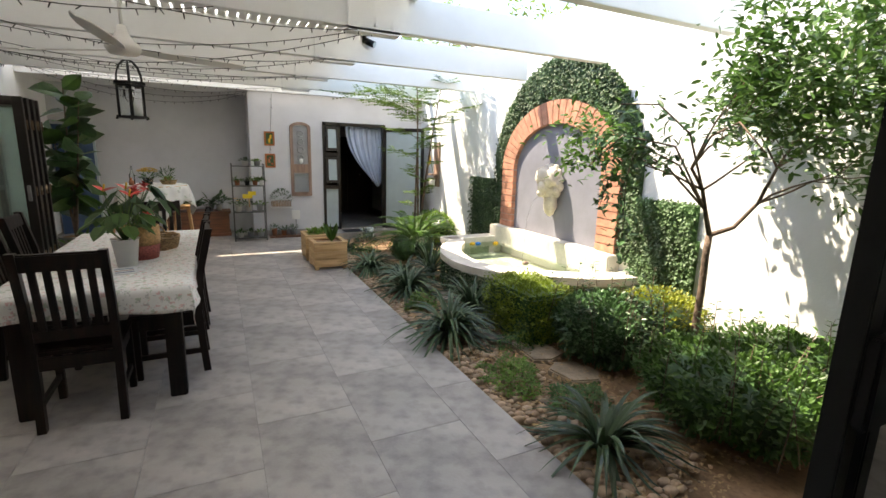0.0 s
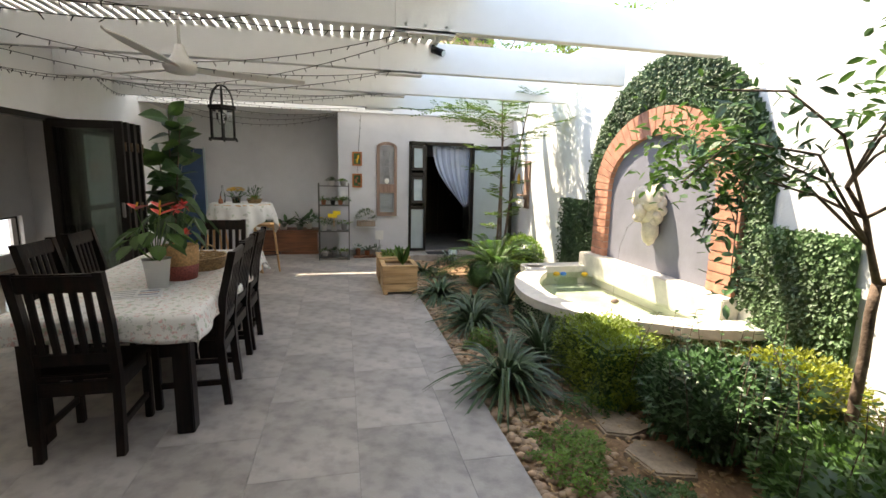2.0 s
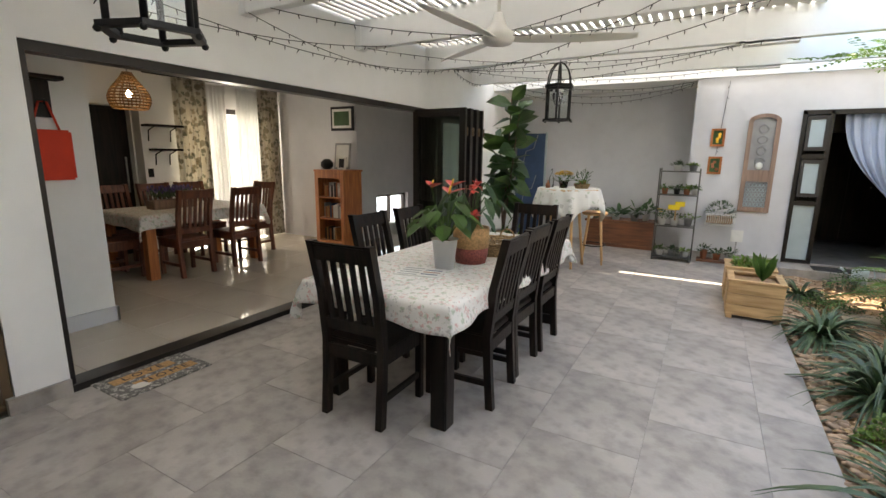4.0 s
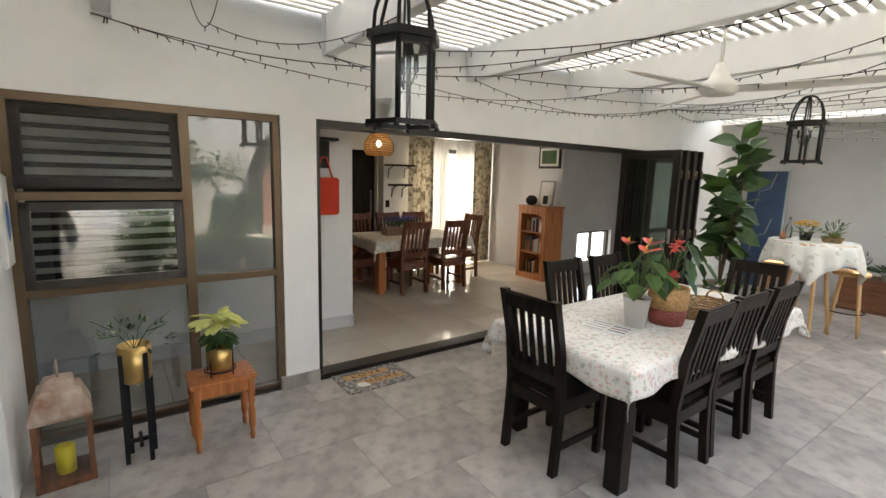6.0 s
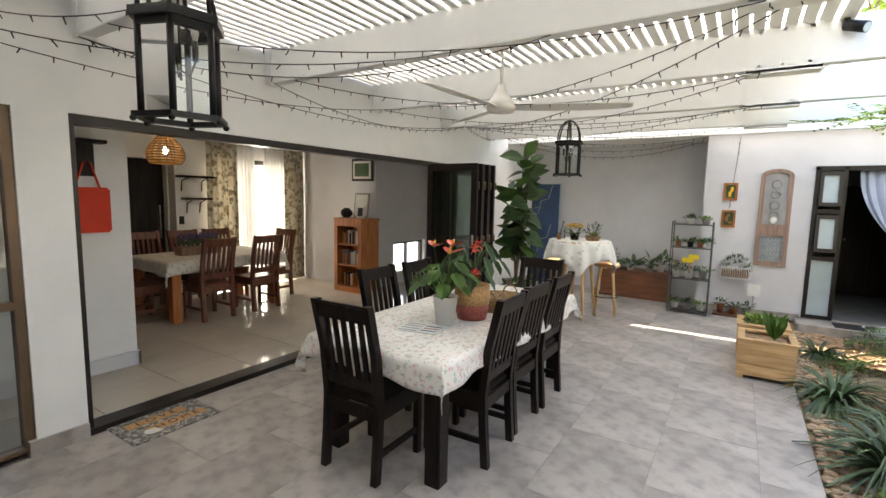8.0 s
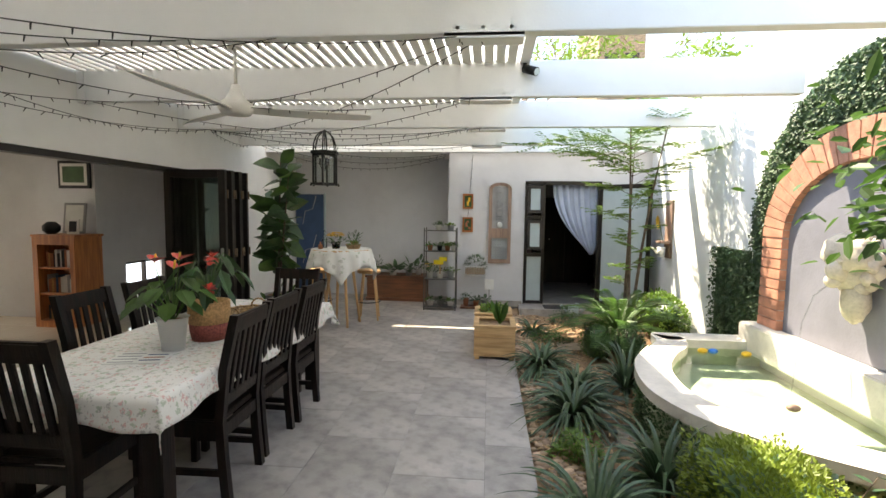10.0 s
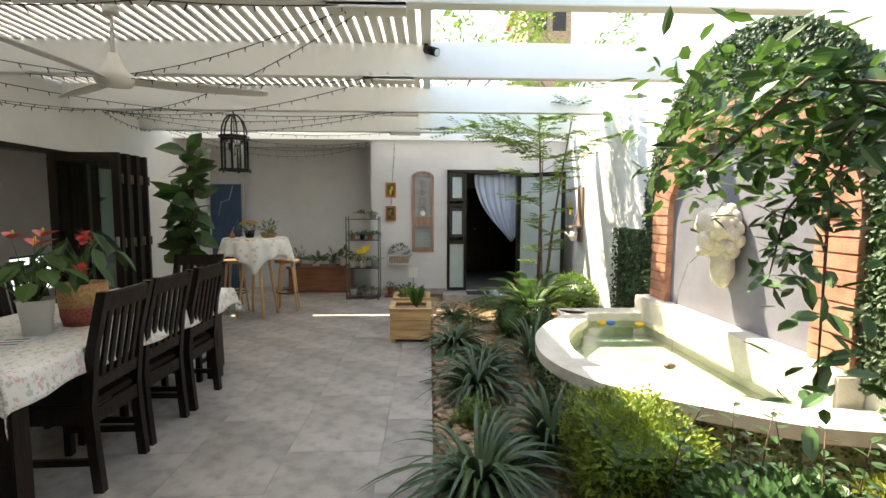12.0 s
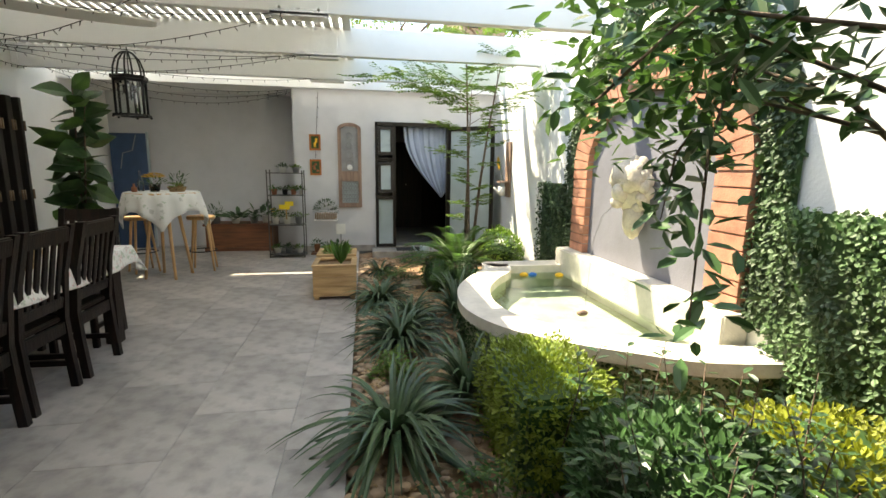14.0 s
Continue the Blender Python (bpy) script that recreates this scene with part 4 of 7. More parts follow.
ivy_wall("creeping_fig", lambda y, z: y > 2.78 or z < 0.9, 2.72, PC.y - 1.36, 0.1, 1.25, 3000, "sunlit clipped rectangle of creeping fig on the wall", t=0.09)
# fig covering the basin's outside
pts = [Vector((x, y, 0)) for x, y in pool_outline(0.05)]
P, N = [], []
for a, b_ in zip(pts, pts[1:]):
    d = b_ - a
    nn = Vector((-d.y, d.x, 0)).normalized()
    if nn.dot(((a + b_) / 2) - Vector((3.9, PC.y, 0))) < 0:
        nn = -nn
    for q in range(int(d.length * 950)):
        c = a + d * R.random() + nn * R.uniform(0.0, 0.035)
        P.append((c.x, c.y, R.uniform(-0.04, 0.32)))
        N.append(nn)
k = len(P)
bi = thing("creeping_fig", (0, 0, 0), "creeping fig covering the outside of the basin", "climber")
leaves("leaves", P, np.tile([0, 0, -0.5], (k, 1)) + 0.8 * unit(k), np.array(N) + 0.5 * unit(k), 0.028 * (0.7 + 0.6 * rng.random(k)), 0.02 * np.ones(k), LEAF_DARK, bi)


# ---- trees ----
def grow(bm, p, d, length, r, depth, tips, spread=0.6, rr=R, droop=0.0, steps=4):
    pts, rad = [Vector(p)], [r]
    d = Vector(d).normalized()
    for i in range(steps):
        d = (d + Vector((rr.gauss(0, 0.14), rr.gauss(0, 0.14), rr.gauss(0, 0.1) - droop))).normalized()
        pts.append(pts[-1] + d * length / steps)
        rad.append(r * (1 - 0.55 * (i + 1) / steps))
    tube(bm, pts, rad, 7 if r > 0.01 else 5)
    if depth <= 1:
        tips += [(q, d) for q in pts[1:]]
    if depth == 0:
        return
    for k in range(3):
        q = pts[steps - k // 2]
        nd = (d + Vector((rr.gauss(0, spread), rr.gauss(0, spread), rr.gauss(0, spread * 0.6) + 0.05))).normalized()
        grow(bm, q, nd, length * rr.uniform(0.6, 0.8), rad[-1] * 0.9, depth - 1, tips, spread, rr, droop, steps)


def foliage(name, tips, per, size, material, parent, ratio=0.45, up=0.8, spread=0.10, droop=0.12):
    P, D = [], []
    for q, d in tips:
        for k in range(per):
            P.append(q + Vector((R.gauss(0, spread), R.gauss(0, spread), R.gauss(0, spread))) * 0.6)
            a = unit(1)[0]
            D.append((d.x * 0.6 + a[0], d.y * 0.6 + a[1], a[2] * 0.6 - 0.15))
    k = len(P)
    return leaves(name, P, D, np.tile([0, 0, up], (k, 1)) + 0.6 * unit(k), size * (0.7 + 0.6 * rng.random(k)), size * ratio * (0.8 + 0.4 * rng.random(k)), material, parent, droop=droop)


tree = thing("garden_tree", (3.50, 2.27, -0.04), "small multi-branched tree with glossy oval leaves in the bed", "tree")
bm, tips = B(), []
tube(bm, [(0.02, 0.02, 0), (-0.01, 0.0, 0.35), (0.015, 0.01, 0.7), (-0.01, 0.0, 0.95), (0.0, 0.0, 1.10)], [0.034, 0.029, 0.026, 0.026, 0.024], 10)
rt = random.Random(11)
FORK = (0, 0, 1.10)
LEFT = [FORK, (-0.12, -0.02, 1.30), (-0.22, -0.05, 1.45), (-0.38, -0.06, 1.60)]
RIGHT = [FORK, (0.12, -0.10, 1.17), (0.20, -0.20, 1.36), (0.22, -0.28, 1.62)]
tube(bm, LEFT, [0.020, 0.016, 0.013, 0.010], 8)
tube(bm, RIGHT, [0.020, 0.016, 0.013, 0.010], 8)
for p, d, ln in ((LEFT[2], (-0.8, 0.35, 0.35), 0.5), (LEFT[3], (-0.3, -0.6, 0.6), 0.40), (LEFT[3], (-0.5, -0.5, 0.75), 0.5),
                 (RIGHT[2], (-0.3, -0.4, 0.9), 0.5), (RIGHT[3], (0.1, -0.3, 0.9), 0.55), (RIGHT[3], (-0.2, -0.8, 0.7), 0.6), (RIGHT[3], (0.0, -0.55, 0.45), 0.45), (RIGHT[2], (0.05, -0.6, 0.3), 0.45), (RIGHT[2], (-0.15, -0.8, 0.4), 0.55), (RIGHT[3], (-0.1, 0.2, 0.45), 0.35), (LEFT[2], (-0.2, -0.7, 0.5), 0.5)):
    grow(bm, p, d, ln, 0.010, 2, tips, 0.42, rt)
part("trunk", bm, BARK, tree)
foliage("crown", [q for q in tips if q[0].x < 0.44], 11, 0.064, LEAF, tree, spread=0.18)
for path in ([LEFT[1], (-0.50, -0.05, 1.62), (-0.80, 0.06, 1.76), (-0.90, 0.02, 1.52), (-0.96, -0.05, 1.10)], [LEFT[1], (-0.55, 0.02, 1.62), (-0.72, 0.16, 1.72), (-0.78, 0.30, 1.5), (-0.74, 0.40, 1.30)],
             [LEFT[1], (-0.62, -0.10, 1.74), (-0.95, 0.04, 1.80), (-1.14, 0.12, 1.60)], [LEFT[2], (-0.60, -0.18, 1.82), (-1.05, -0.30, 1.96), (-1.42, -0.38, 1.93)], [LEFT[3], (-0.62, -0.34, 1.80), (-0.80, -0.62, 1.86), (-0.84, -0.80, 1.70)]):
    path = [Vector(p) for p in path]
    br = part("hanging_branch", tube(B(), path, [0.010, 0.007, 0.005, 0.004, 0.002][:len(path)], 6), BARK, tree)
    htips = []
    for p, q in zip(path[1:], path[2:]):
        htips += [(p.lerp(q, t / 6), (q - p).normalized()) for t in range(7)]
    foliage("hanging_leaves", htips, 3 if path[-1].x < -1.3 or path[-1].y < -0.5 else 7, 0.066, LEAF_DARK, br, spread=0.07)["kind"] = "stuff"

thin = thing("feathery_tree", (3.18, 7.25, -0.04), "slender young tree with several stems and feathery pale leaves", "tree")
bm, FP, FD, FN = B(), [], [], []


def spray(p, d, length, twigs):
    """A flat feathery spray: a thin twig with side twigs set with paired leaflets."""
    p, d = Vector(p), Vector(d).normalized()
    ends = [p + d * length * t + Vector((0, 0, 0.10 * length * math.sin(2.6 * t))) for t in (0, 0.25, 0.5, 0.75, 1)]
    tube(bm, ends, [0.005, 0.004, 0.003, 0.002, 0.001], 4)
    side = d.cross(Vector((0, 0, 1))).normalized()
    for k in range(twigs):
        t = 0.22 + 0.78 * k / twigs
        q = ends[int(t * 3.99)].lerp(ends[int(t * 3.99) + 1], t * 4 - int(t * 3.99))
        sg = 1 if k % 2 else -1
        dv = (side * sg * rt.uniform(0.6, 1.1) + d * 0.7 + Vector((0, 0, rt.uniform(-0.25, 0.2)))).normalized()
        ln = length * rt.uniform(0.16, 0.30) + 0.06
        m = 7
        for i in range(m):
            c = q + dv * ln * (i + 1) / m
            sd = dv.cross(Vector((0, 0, 1))).normalized()
            for g in (1, -1):
                FP.append(c)
                FD.append(sd * g + dv * 0.6 + Vector((0, 0, rt.uniform(-0.2, 0.2))))
                FN.append((rt.gauss(0, 0.25), rt.gauss(0, 0.25), 1))


for k, (sx, sy, tx, ty, h) in enumerate(((0, 0, -0.14, -0.15, 3.40), (0.05, 0.05, 0.42, -0.1, 3.15), (-0.04, 0.05, 0.02, 0.1, 2.5))):
    pts = [Vector((sx + (tx - sx) * t ** 1.6, sy + (ty - sy) * t ** 1.6, h * t)) for t in (0, 0.2, 0.4, 0.6, 0.8, 1)]
    tube(bm, pts, [0.024, 0.021, 0.017, 0.012, 0.008, 0.003], 8)
    for q in range(9):
        t = 0.62 + 0.37 * q / 8
        p = pts[3].lerp(pts[4], (t - 0.6) * 5) if t < 0.8 else pts[4].lerp(pts[5], (t - 0.8) * 5)
        a = q * 2.4 + k * 1.1
        spray(p, (math.cos(a), math.sin(a), 0.22), rt.uniform(0.45, 0.85), 12)
    for q in range(4):
        a = q * 1.9 + k
        spray(pts[1].lerp(pts[3], 0.25 + q * 0.2), (math.cos(a), math.sin(a), 0.3), 0.26, 7)
for z, ln, dz in ((2.25, 1.35, 0.10), (2.35, 0.95, 0.16), (2.15, 0.8, 0.25), (2.45, 1.1, 0.25)):
    spray((-0.05, -0.08, z), (-1, -0.25 + 0.3 * (z - 2.25), dz), ln, 20)
part("trunk", bm, BARK, thin)
k = len(FP)
crown = leaves("crown", FP, FD, FN, 0.056 * (0.8 + 0.4 * rng.random(k)), 0.027 * np.ones(k), LEAF_LIGHT, thin)
crown["kind"] = "stuff"

cycad = thing("cycad", (3.0, 6.98, -0.03), "large green cycad with stiff arching feather fronds", "plant")
bm = B()
P, D, N = [], [], []
for k in range(30):
    a = k * 2.399
    e = 0.25 + 1.0 * (k / 30)
    last = None
    pts = []
    for i in range(15):
        t = i / 14
        o = 0.95 * t * math.cos(e)
        pts.append(Vector((o * math.cos(a), o * math.sin(a), 0.22 + 0.95 * t * math.sin(e) - 0.42 * t * t)))
    tube(bm, pts, [0.008 * (1 - 0.8 * i / 14) for i in range(15)], 4)
    for i in range(2, 15):
        dv = (pts[i] - pts[i - 1]).normalized()
        sd = dv.cross(Vector((0, 0, 1))).normalized()
        for sg in (1, -1):
            for o in (0.0, 0.5):
                P.append(pts[i].lerp(pts[i - 1], o))
                D.append(sd * sg + dv * 0.5 + Vector((0, 0, 0.25)))
                N.append((0, 0, 1))
part("frond_stems", bm, LEAF, cycad)
k = len(P)
leaves("leaflets", P, [tuple(d) for d in D], N, 0.13 * np.ones(k), 0.018 * np.ones(k), LEAF, cycad)["kind"] = "stuff"
part("trunk", lathe(B(), [(0.13, 0), (0.12, 0.15), (0.07, 0.27)], 10), BARK, cycad)

# distance: trees and a building beyond the walls
for x, y, h, s in ((-2, 22, 10.0, 2.6), (2.6, 18, 9.8, 2.5), (7.0, 20, 11.0, 2.7), (11, 17, 9.5, 2.4)):
    t = thing("far_tree", (x, y, -0.2), "leafy green tree beyond the garden wall", "tree", "far trees")
    bm, tips = B(), []
    tube(bm, [(0, 0, 0), (0.1, 0, h * 0.35), (0, 0.1, h * 0.6)], [0.16, 0.12, 0.09], 8)
    for k in range(5):
        grow(bm, (0, 0, h * 0.5), (math.cos(k * 1.3), math.sin(k * 1.3), 0.7), s, 0.05, 2, tips, 0.5, rt, 0, 3)
    part("trunk", bm, BARK, t)
    foliage("crown", tips, 8, 0.22, LEAF_LIGHT, t, spread=0.35)
apt = thing("apartment_building", (10, 34, -0.2), "tan brick apartment building beyond the trees", "building")
part("wall", boxes((-1.5, 1.5, 0, 8, 0, 17)), FLAG, apt)
part("roof", boxes((-1.7, 1.7, -0.3, 8.3, 17, 17.4)), TERRACOTTA, apt)
for i in range(2):
    for j in range(5):
        w = part("window", boxes((-1.1 + i * 1.3, -0.2 + i * 1.3, -0.06, 0.0, 2 + j * 3.0, 3.5 + j * 3.0)), DARK, apt)

# ---- windows and doors ----
win = thing("window_1", (WX, 0, 0), "bronze aluminium window with two tilted awning sashes", "window")
win["kind"] = "structure"
FRM = [(-0.10, -0.02, 0.64, 2.17, 2.06, 2.11), (-0.10, -0.02, 0.64, 2.17, 0.0, 0.055), (-0.10, -0.02, 0.64, 0.69, 0.055, 2.06), (-0.10, -0.02, 2.12, 2.17, 0.055, 2.06),
       (-0.10, -0.02, 1.52, 1.58, 0.055, 2.06), (-0.10, -0.02, 0.69, 1.52, 0.92, 0.97), (-0.10, -0.02, 1.58, 2.12, 0.92, 0.97), (-0.10, -0.02, 0.69, 1.52, 1.50, 1.55)]
for f_ in FRM:
    part("frame_bar", boxes(f_, bev=0.004), BRONZE, win)
for a in ((0.69, 1.52, 0.055, 0.92), (1.58, 2.12, 0.055, 0.92), (1.58, 2.12, 0.97, 2.06)):
    part("pane", boxes((-0.064, -0.058, *a)), WINDOW_GLASS, win).visible_shadow = False
for z0, z1, tilt in ((1.57, 2.05, 13), (0.985, 1.49, 8)):
    m = pose(0.0, 0, z1, 0, -tilt, 0)
    h = z1 - z0
    sash = part("awning_sash", box(box(box(box(B(), -0.05, 0.0, 0.70, 1.51, -0.045, 0.0), -0.05, 0.0, 0.70, 1.51, -h, -h + 0.05), -0.05, 0.0, 0.70, 0.745, -h, 0), -0.05, 0.0, 1.465, 1.51, -h, 0), DARK_ALU, win, "dark bronze tilted sash")
    sash.matrix_basis = m
    p = part("pane", boxes((-0.03, -0.024, 0.74, 1.47, -h + 0.05, -0.045)), WINDOW_GLASS, sash)
    p.visible_shadow = False
# timber-style blinds behind the awning sashes
bl = thing("window_blind", (WX - 0.25, 0.70, 0), "black venetian blind with wide slats behind the window", "blind")
for k in range(14):
    part("slat", box(B(), -0.03, 0.03, 0.0, 0.84, -0.004, 0.004, 0, pose(0, 0, 2.02 - k * 0.078, 0, 25, 0)), DARK, bl)

fold = thing("folding_door", (0, 0, 0), "stack of folded dark aluminium glass door panels", "door")
for k in range(6):
    base = pose(WX - 0.05, 6.46 + 0.085 * k, 0.045, 0, 0, 2.0 if k % 2 else -2.0)
    leafp = part("door_panel", boxes((0, 0.085, -0.022, 0.022, 0, 2.03), (0.69, 0.775, -0.022, 0.022, 0, 2.03), (0.085, 0.69, -0.022, 0.022, 0, 0.11), (0.085, 0.69, -0.022, 0.022, 1.94, 2.03), bev=0.003), DARK_ALU, fold)
    leafp.matrix_basis = base
    part("pane", boxes((0.085, 0.69, -0.004, 0.004, 0.11, 1.94)), DOOR_GLASS, leafp)
    if k % 2 == 0:
        part("handle", boxes((0.72, 0.75, -0.05, -0.022, 0.95, 1.12), bev=0.005), STEEL, leafp)
    for hz in (0.3, 1.0, 1.7):
        part("hinge", tube(B(), [(0.775, 0.03, hz), (0.775, 0.03, hz + 0.1)], 0.012, 6), BRONZE, leafp)
sd_ = thing("side_light", (WX - 0.08, 7.12, 0), "fixed dark aluminium glass panel beside the folding doors", "window")
for a in ((0, 0.06, 0, 0.06, 0.045, 2.05), (0, 0.06, 0.87, 0.93, 0.045, 2.05), (0, 0.06, 0.06, 0.87, 0.045, 0.12), (0, 0.06, 0.06, 0.87, 1.97, 2.05), (0, 0.06, 0.06, 0.87, 1.0, 1.06)):
    part("frame_bar", boxes(a, bev=0.003), DARK_ALU, sd_)
for z0, z1 in ((0.12, 1.0), (1.06, 1.97)):
    part("pane", boxes((0.027, 0.033, 0.06, 0.87, z0, z1)), DOOR_GLASS, sd_)

start = thing("glass_door", (0, 0.53, 0), "black aluminium sliding glass door standing open", "door")
for x in (1.50, 1.625):
    part("stile", boxes((x, x + 0.06, -0.03, 0.03, 0.0, 2.35), bev=0.004), BLACK_METAL, start)
part("latch", boxes((1.50, 1.62, -0.065, -0.03, 0.98, 1.22), bev=0.008), BLACK_METAL, start)
part("pane", boxes((1.685, 3.9, -0.004, 0.004, 0.06, 2.30)), GLASS, start)
part("bottom_rail", boxes((1.755, 3.9, -0.025, 0.025, -0.02, 0.06)), BLACK_METAL, start)
part("top_rail", boxes((1.755, 3.9, -0.025, 0.025, 2.29, 2.35)), BLACK_METAL, start)

door = thing("door_1", (2.02, FY, 0.0), "open dark aluminium door with three-pane sidelight", "door")
door["kind"] = "structure"
for a in ((0, 0.05, -0.03, 0.06, 0.06, 2.16), (0.29, 0.34, -0.03, 0.06, 0.06, 2.16), (1.21, 1.26, -0.03, 0.06, 0.06, 2.16), (0, 1.26, -0.03, 0.06, 2.10, 2.16), (0.05, 0.29, -0.03, 0.06, 0.88, 0.94), (0.05, 0.29, -0.03, 0.06, 1.52, 1.58), (0.05, 0.29, -0.03, 0.06, 0.06, 0.12)):
    part("frame_bar", boxes(a, bev=0.004), DARK_ALU, door)
part("pane", boxes((0.05, 0.29, 0.0, 0.008, 0.12, 0.88)), FROST, door, "frosted glass")
for z0, z1, t in ((1.0, 1.5, 5), (1.62, 2.08, 4)):
    s_ = part("vent_sash", box(box(box(box(B(), 0.05, 0.09, -0.04, 0.0, z0 - z1, 0), 0.25, 0.29, -0.04, 0.0, z0 - z1, 0), 0.09, 0.25, -0.04, 0, z0 - z1, z0 - z1 + 0.05), 0.09, 0.25, -0.04, 0, -0.05, 0), DARK_ALU, door)
    s_.matrix_basis = pose(0, -0.03, z1, -t, 0, 0)
    part("pane", boxes((0.09, 0.25, -0.022, -0.016, z0 - z1 + 0.05, -0.05)), FROST, s_)
lf = part("door_leaf", boxes((0, 0.05, -0.02, 0.02, 0.0, 2.02), (0.78, 0.84, -0.02, 0.02, 0, 2.02), (0.05, 0.78, -0.02, 0.02, 0, 0.08), (0.05, 0.78, -0.02, 0.02, 1.95, 2.02), bev=0.003), DARK_ALU, door)
lf.matrix_basis = pose(1.24, -0.03, 0.08, 0, 0, -38)
part("pane", boxes((0.05, 0.78, -0.005, 0.005, 0.08, 1.95)), FROST, lf, "frosted glass")
struct("step", boxes((1.95, 3.9, FY - 0.42, FY, -0.1, 0.05), (2.02, 3.30, FY - 0.03, FY + 0.03, 0.05, 0.075), bev=0.006), TILE, "grey tiled step below the far door", "step")
mt = tagged(part("step_mat", boxes((2.35, 2.9, FY - 0.36, FY - 0.08, 0.05, 0.062), bev=0.004), DARK), "dark rubber mat on the far step", "mat")


def curtain(name, p0, p1, z0, z1, amp, waves, material, label, gather=None, group=""):
    """A hanging curtain in folds from p0 to p1; gather pulls the lower part aside."""
    bm = B()
    n, rows = max(40, int(waves * 10)), 14
    d = Vector((p1[0] - p0[0], p1[1] - p0[1], 0))
    nrm = Vector((-d.y, d.x, 0)).normalized()
    grid = []
    for j in range(rows + 1):
        t = j / rows
        row = []
        for i in range(n + 1):
            u = i / n
            uu = gather(u, t) if gather else u
            zz = z1 + (z0 - z1) * t
            if gather:
                zz = z1 - (z1 - z0) * t * (1.0 + 0.10 * math.sin(3.0 * u))
            a = amp * (0.6 + 0.4 * t) * (math.sin(u * waves * 6.283) + 0.35 * math.sin(u * waves * 15 + 1 + t))
            row.append(bm.verts.new((p0[0] + d.x * uu + nrm.x * a, p0[1] + d.y * uu + nrm.y * a, zz)))
        grid.append(row)
    for a, b_ in zip(grid, grid[1:]):
        for i in range(n):
            bm.faces.new((a[i], a[i + 1], b_[i + 1], b_[i])).smooth = True
    ob = tagged(part(name, bm, material), label, "curtain", group)
    ob.modifiers.new("thick", "SOLIDIFY").thickness = 0.002
    return ob


curtain("door_curtain", (2.50, FY + 0.12), (3.25, FY + 0.12), 1.02, 2.12, 0.026, 6, BLUE_CLOTH, "pale blue satin curtain gathered aside in the far doorway",
        gather=lambda u, t: u + (0.98 - u) * 0.80 * t ** 2.1)
cab = thing("dark_cabinet", (2.7, 11.6, 0.06), "dark wooden cabinet in the unlit back room", "cabinet")
part("body", boxes((-0.3, 1.0, 0, 0.5, 0.05, 1.9), bev=0.01), BLACK_WOOD, cab)
for x in (-0.28, 0.36):
    d_ = part("door", boxes((x, x + 0.62, -0.02, 0.0, 0.1, 1.85), bev=0.005), BLACK_WOOD, cab)
    part("knob", blob(B(), (x + 0.31, -0.035, 1.0), (0.015,) * 3, 8, 6), STEEL, d_)
for x in (-0.25, 0.9):
    part("leg", boxes((x, x + 0.05, 0.05, 0.1, 0, 0.05)), BLACK_WOOD, cab)

# ---- far wall decorations ----
sh = thing("wall_shutter", (1.60, FY, 0.75), "weathered brown wooden arched wall panel with wrought ornament", "wall panel")
bm = B()
for a in ((-0.19, -0.135, -0.04, 0, 0, 1.28), (0.135, 0.19, -0.04, 0, 0, 1.28), (-0.135, 0.135, -0.04, 0, 0, 0.07), (-0.135, 0.135, -0.04, 0, 0.44, 0.60)):
    box(bm, *a)
for k in range(12):
    a0, a1 = math.pi * k / 12, math.pi * (k + 1) / 12
    q = [(0.19 * math.cos(a0), 1.28 + 0.10 * math.sin(a0)), (0.19 * math.cos(a1), 1.28 + 0.10 * math.sin(a1)), (0.135 * math.cos(a1), 1.27 + 0.06 * math.sin(a1)), (0.135 * math.cos(a0), 1.27 + 0.06 * math.sin(a0))]
    fr = [bm.verts.new((x, -0.04, z)) for x, z in q]
    bk = [bm.verts.new((x, 0, z)) for x, z in q]
    bm.faces.new(fr)
    bm.faces.new((fr[0], bk[0], bk[1], fr[1]))
    bm.faces.new((fr[2], bk[2], bk[3], fr[3]))
part("frame", bm, GREYWOOD, sh)
part("backing", boxes((-0.135, 0.135, -0.012, -0.004, 0.07, 1.31)), GREY_POT, sh)
for k in range(4):
    z = 0.72 + k * 0.15
    part("scroll", tube(B(), [(0.055 * math.cos(t * 0.52), -0.022, z + 0.055 * math.sin(t * 0.52)) for t in range(13)], 0.008, 6), STEEL, sh)
part("heart", blob(B(), (0, -0.03, 0.66), (0.045, 0.012, 0.05), 8, 6), PAPER, sh)
for k in range(5):
    for j in range(6):
        part("lattice", tube(B(), [(-0.11 + j * 0.044 + 0.02 * math.cos(t), -0.02, 0.11 + k * 0.07 + 0.028 * math.sin(t)) for t in (0, 1.05, 2.1, 3.14, 4.2, 5.24, 6.28)], 0.005, 4), FROST, sh)
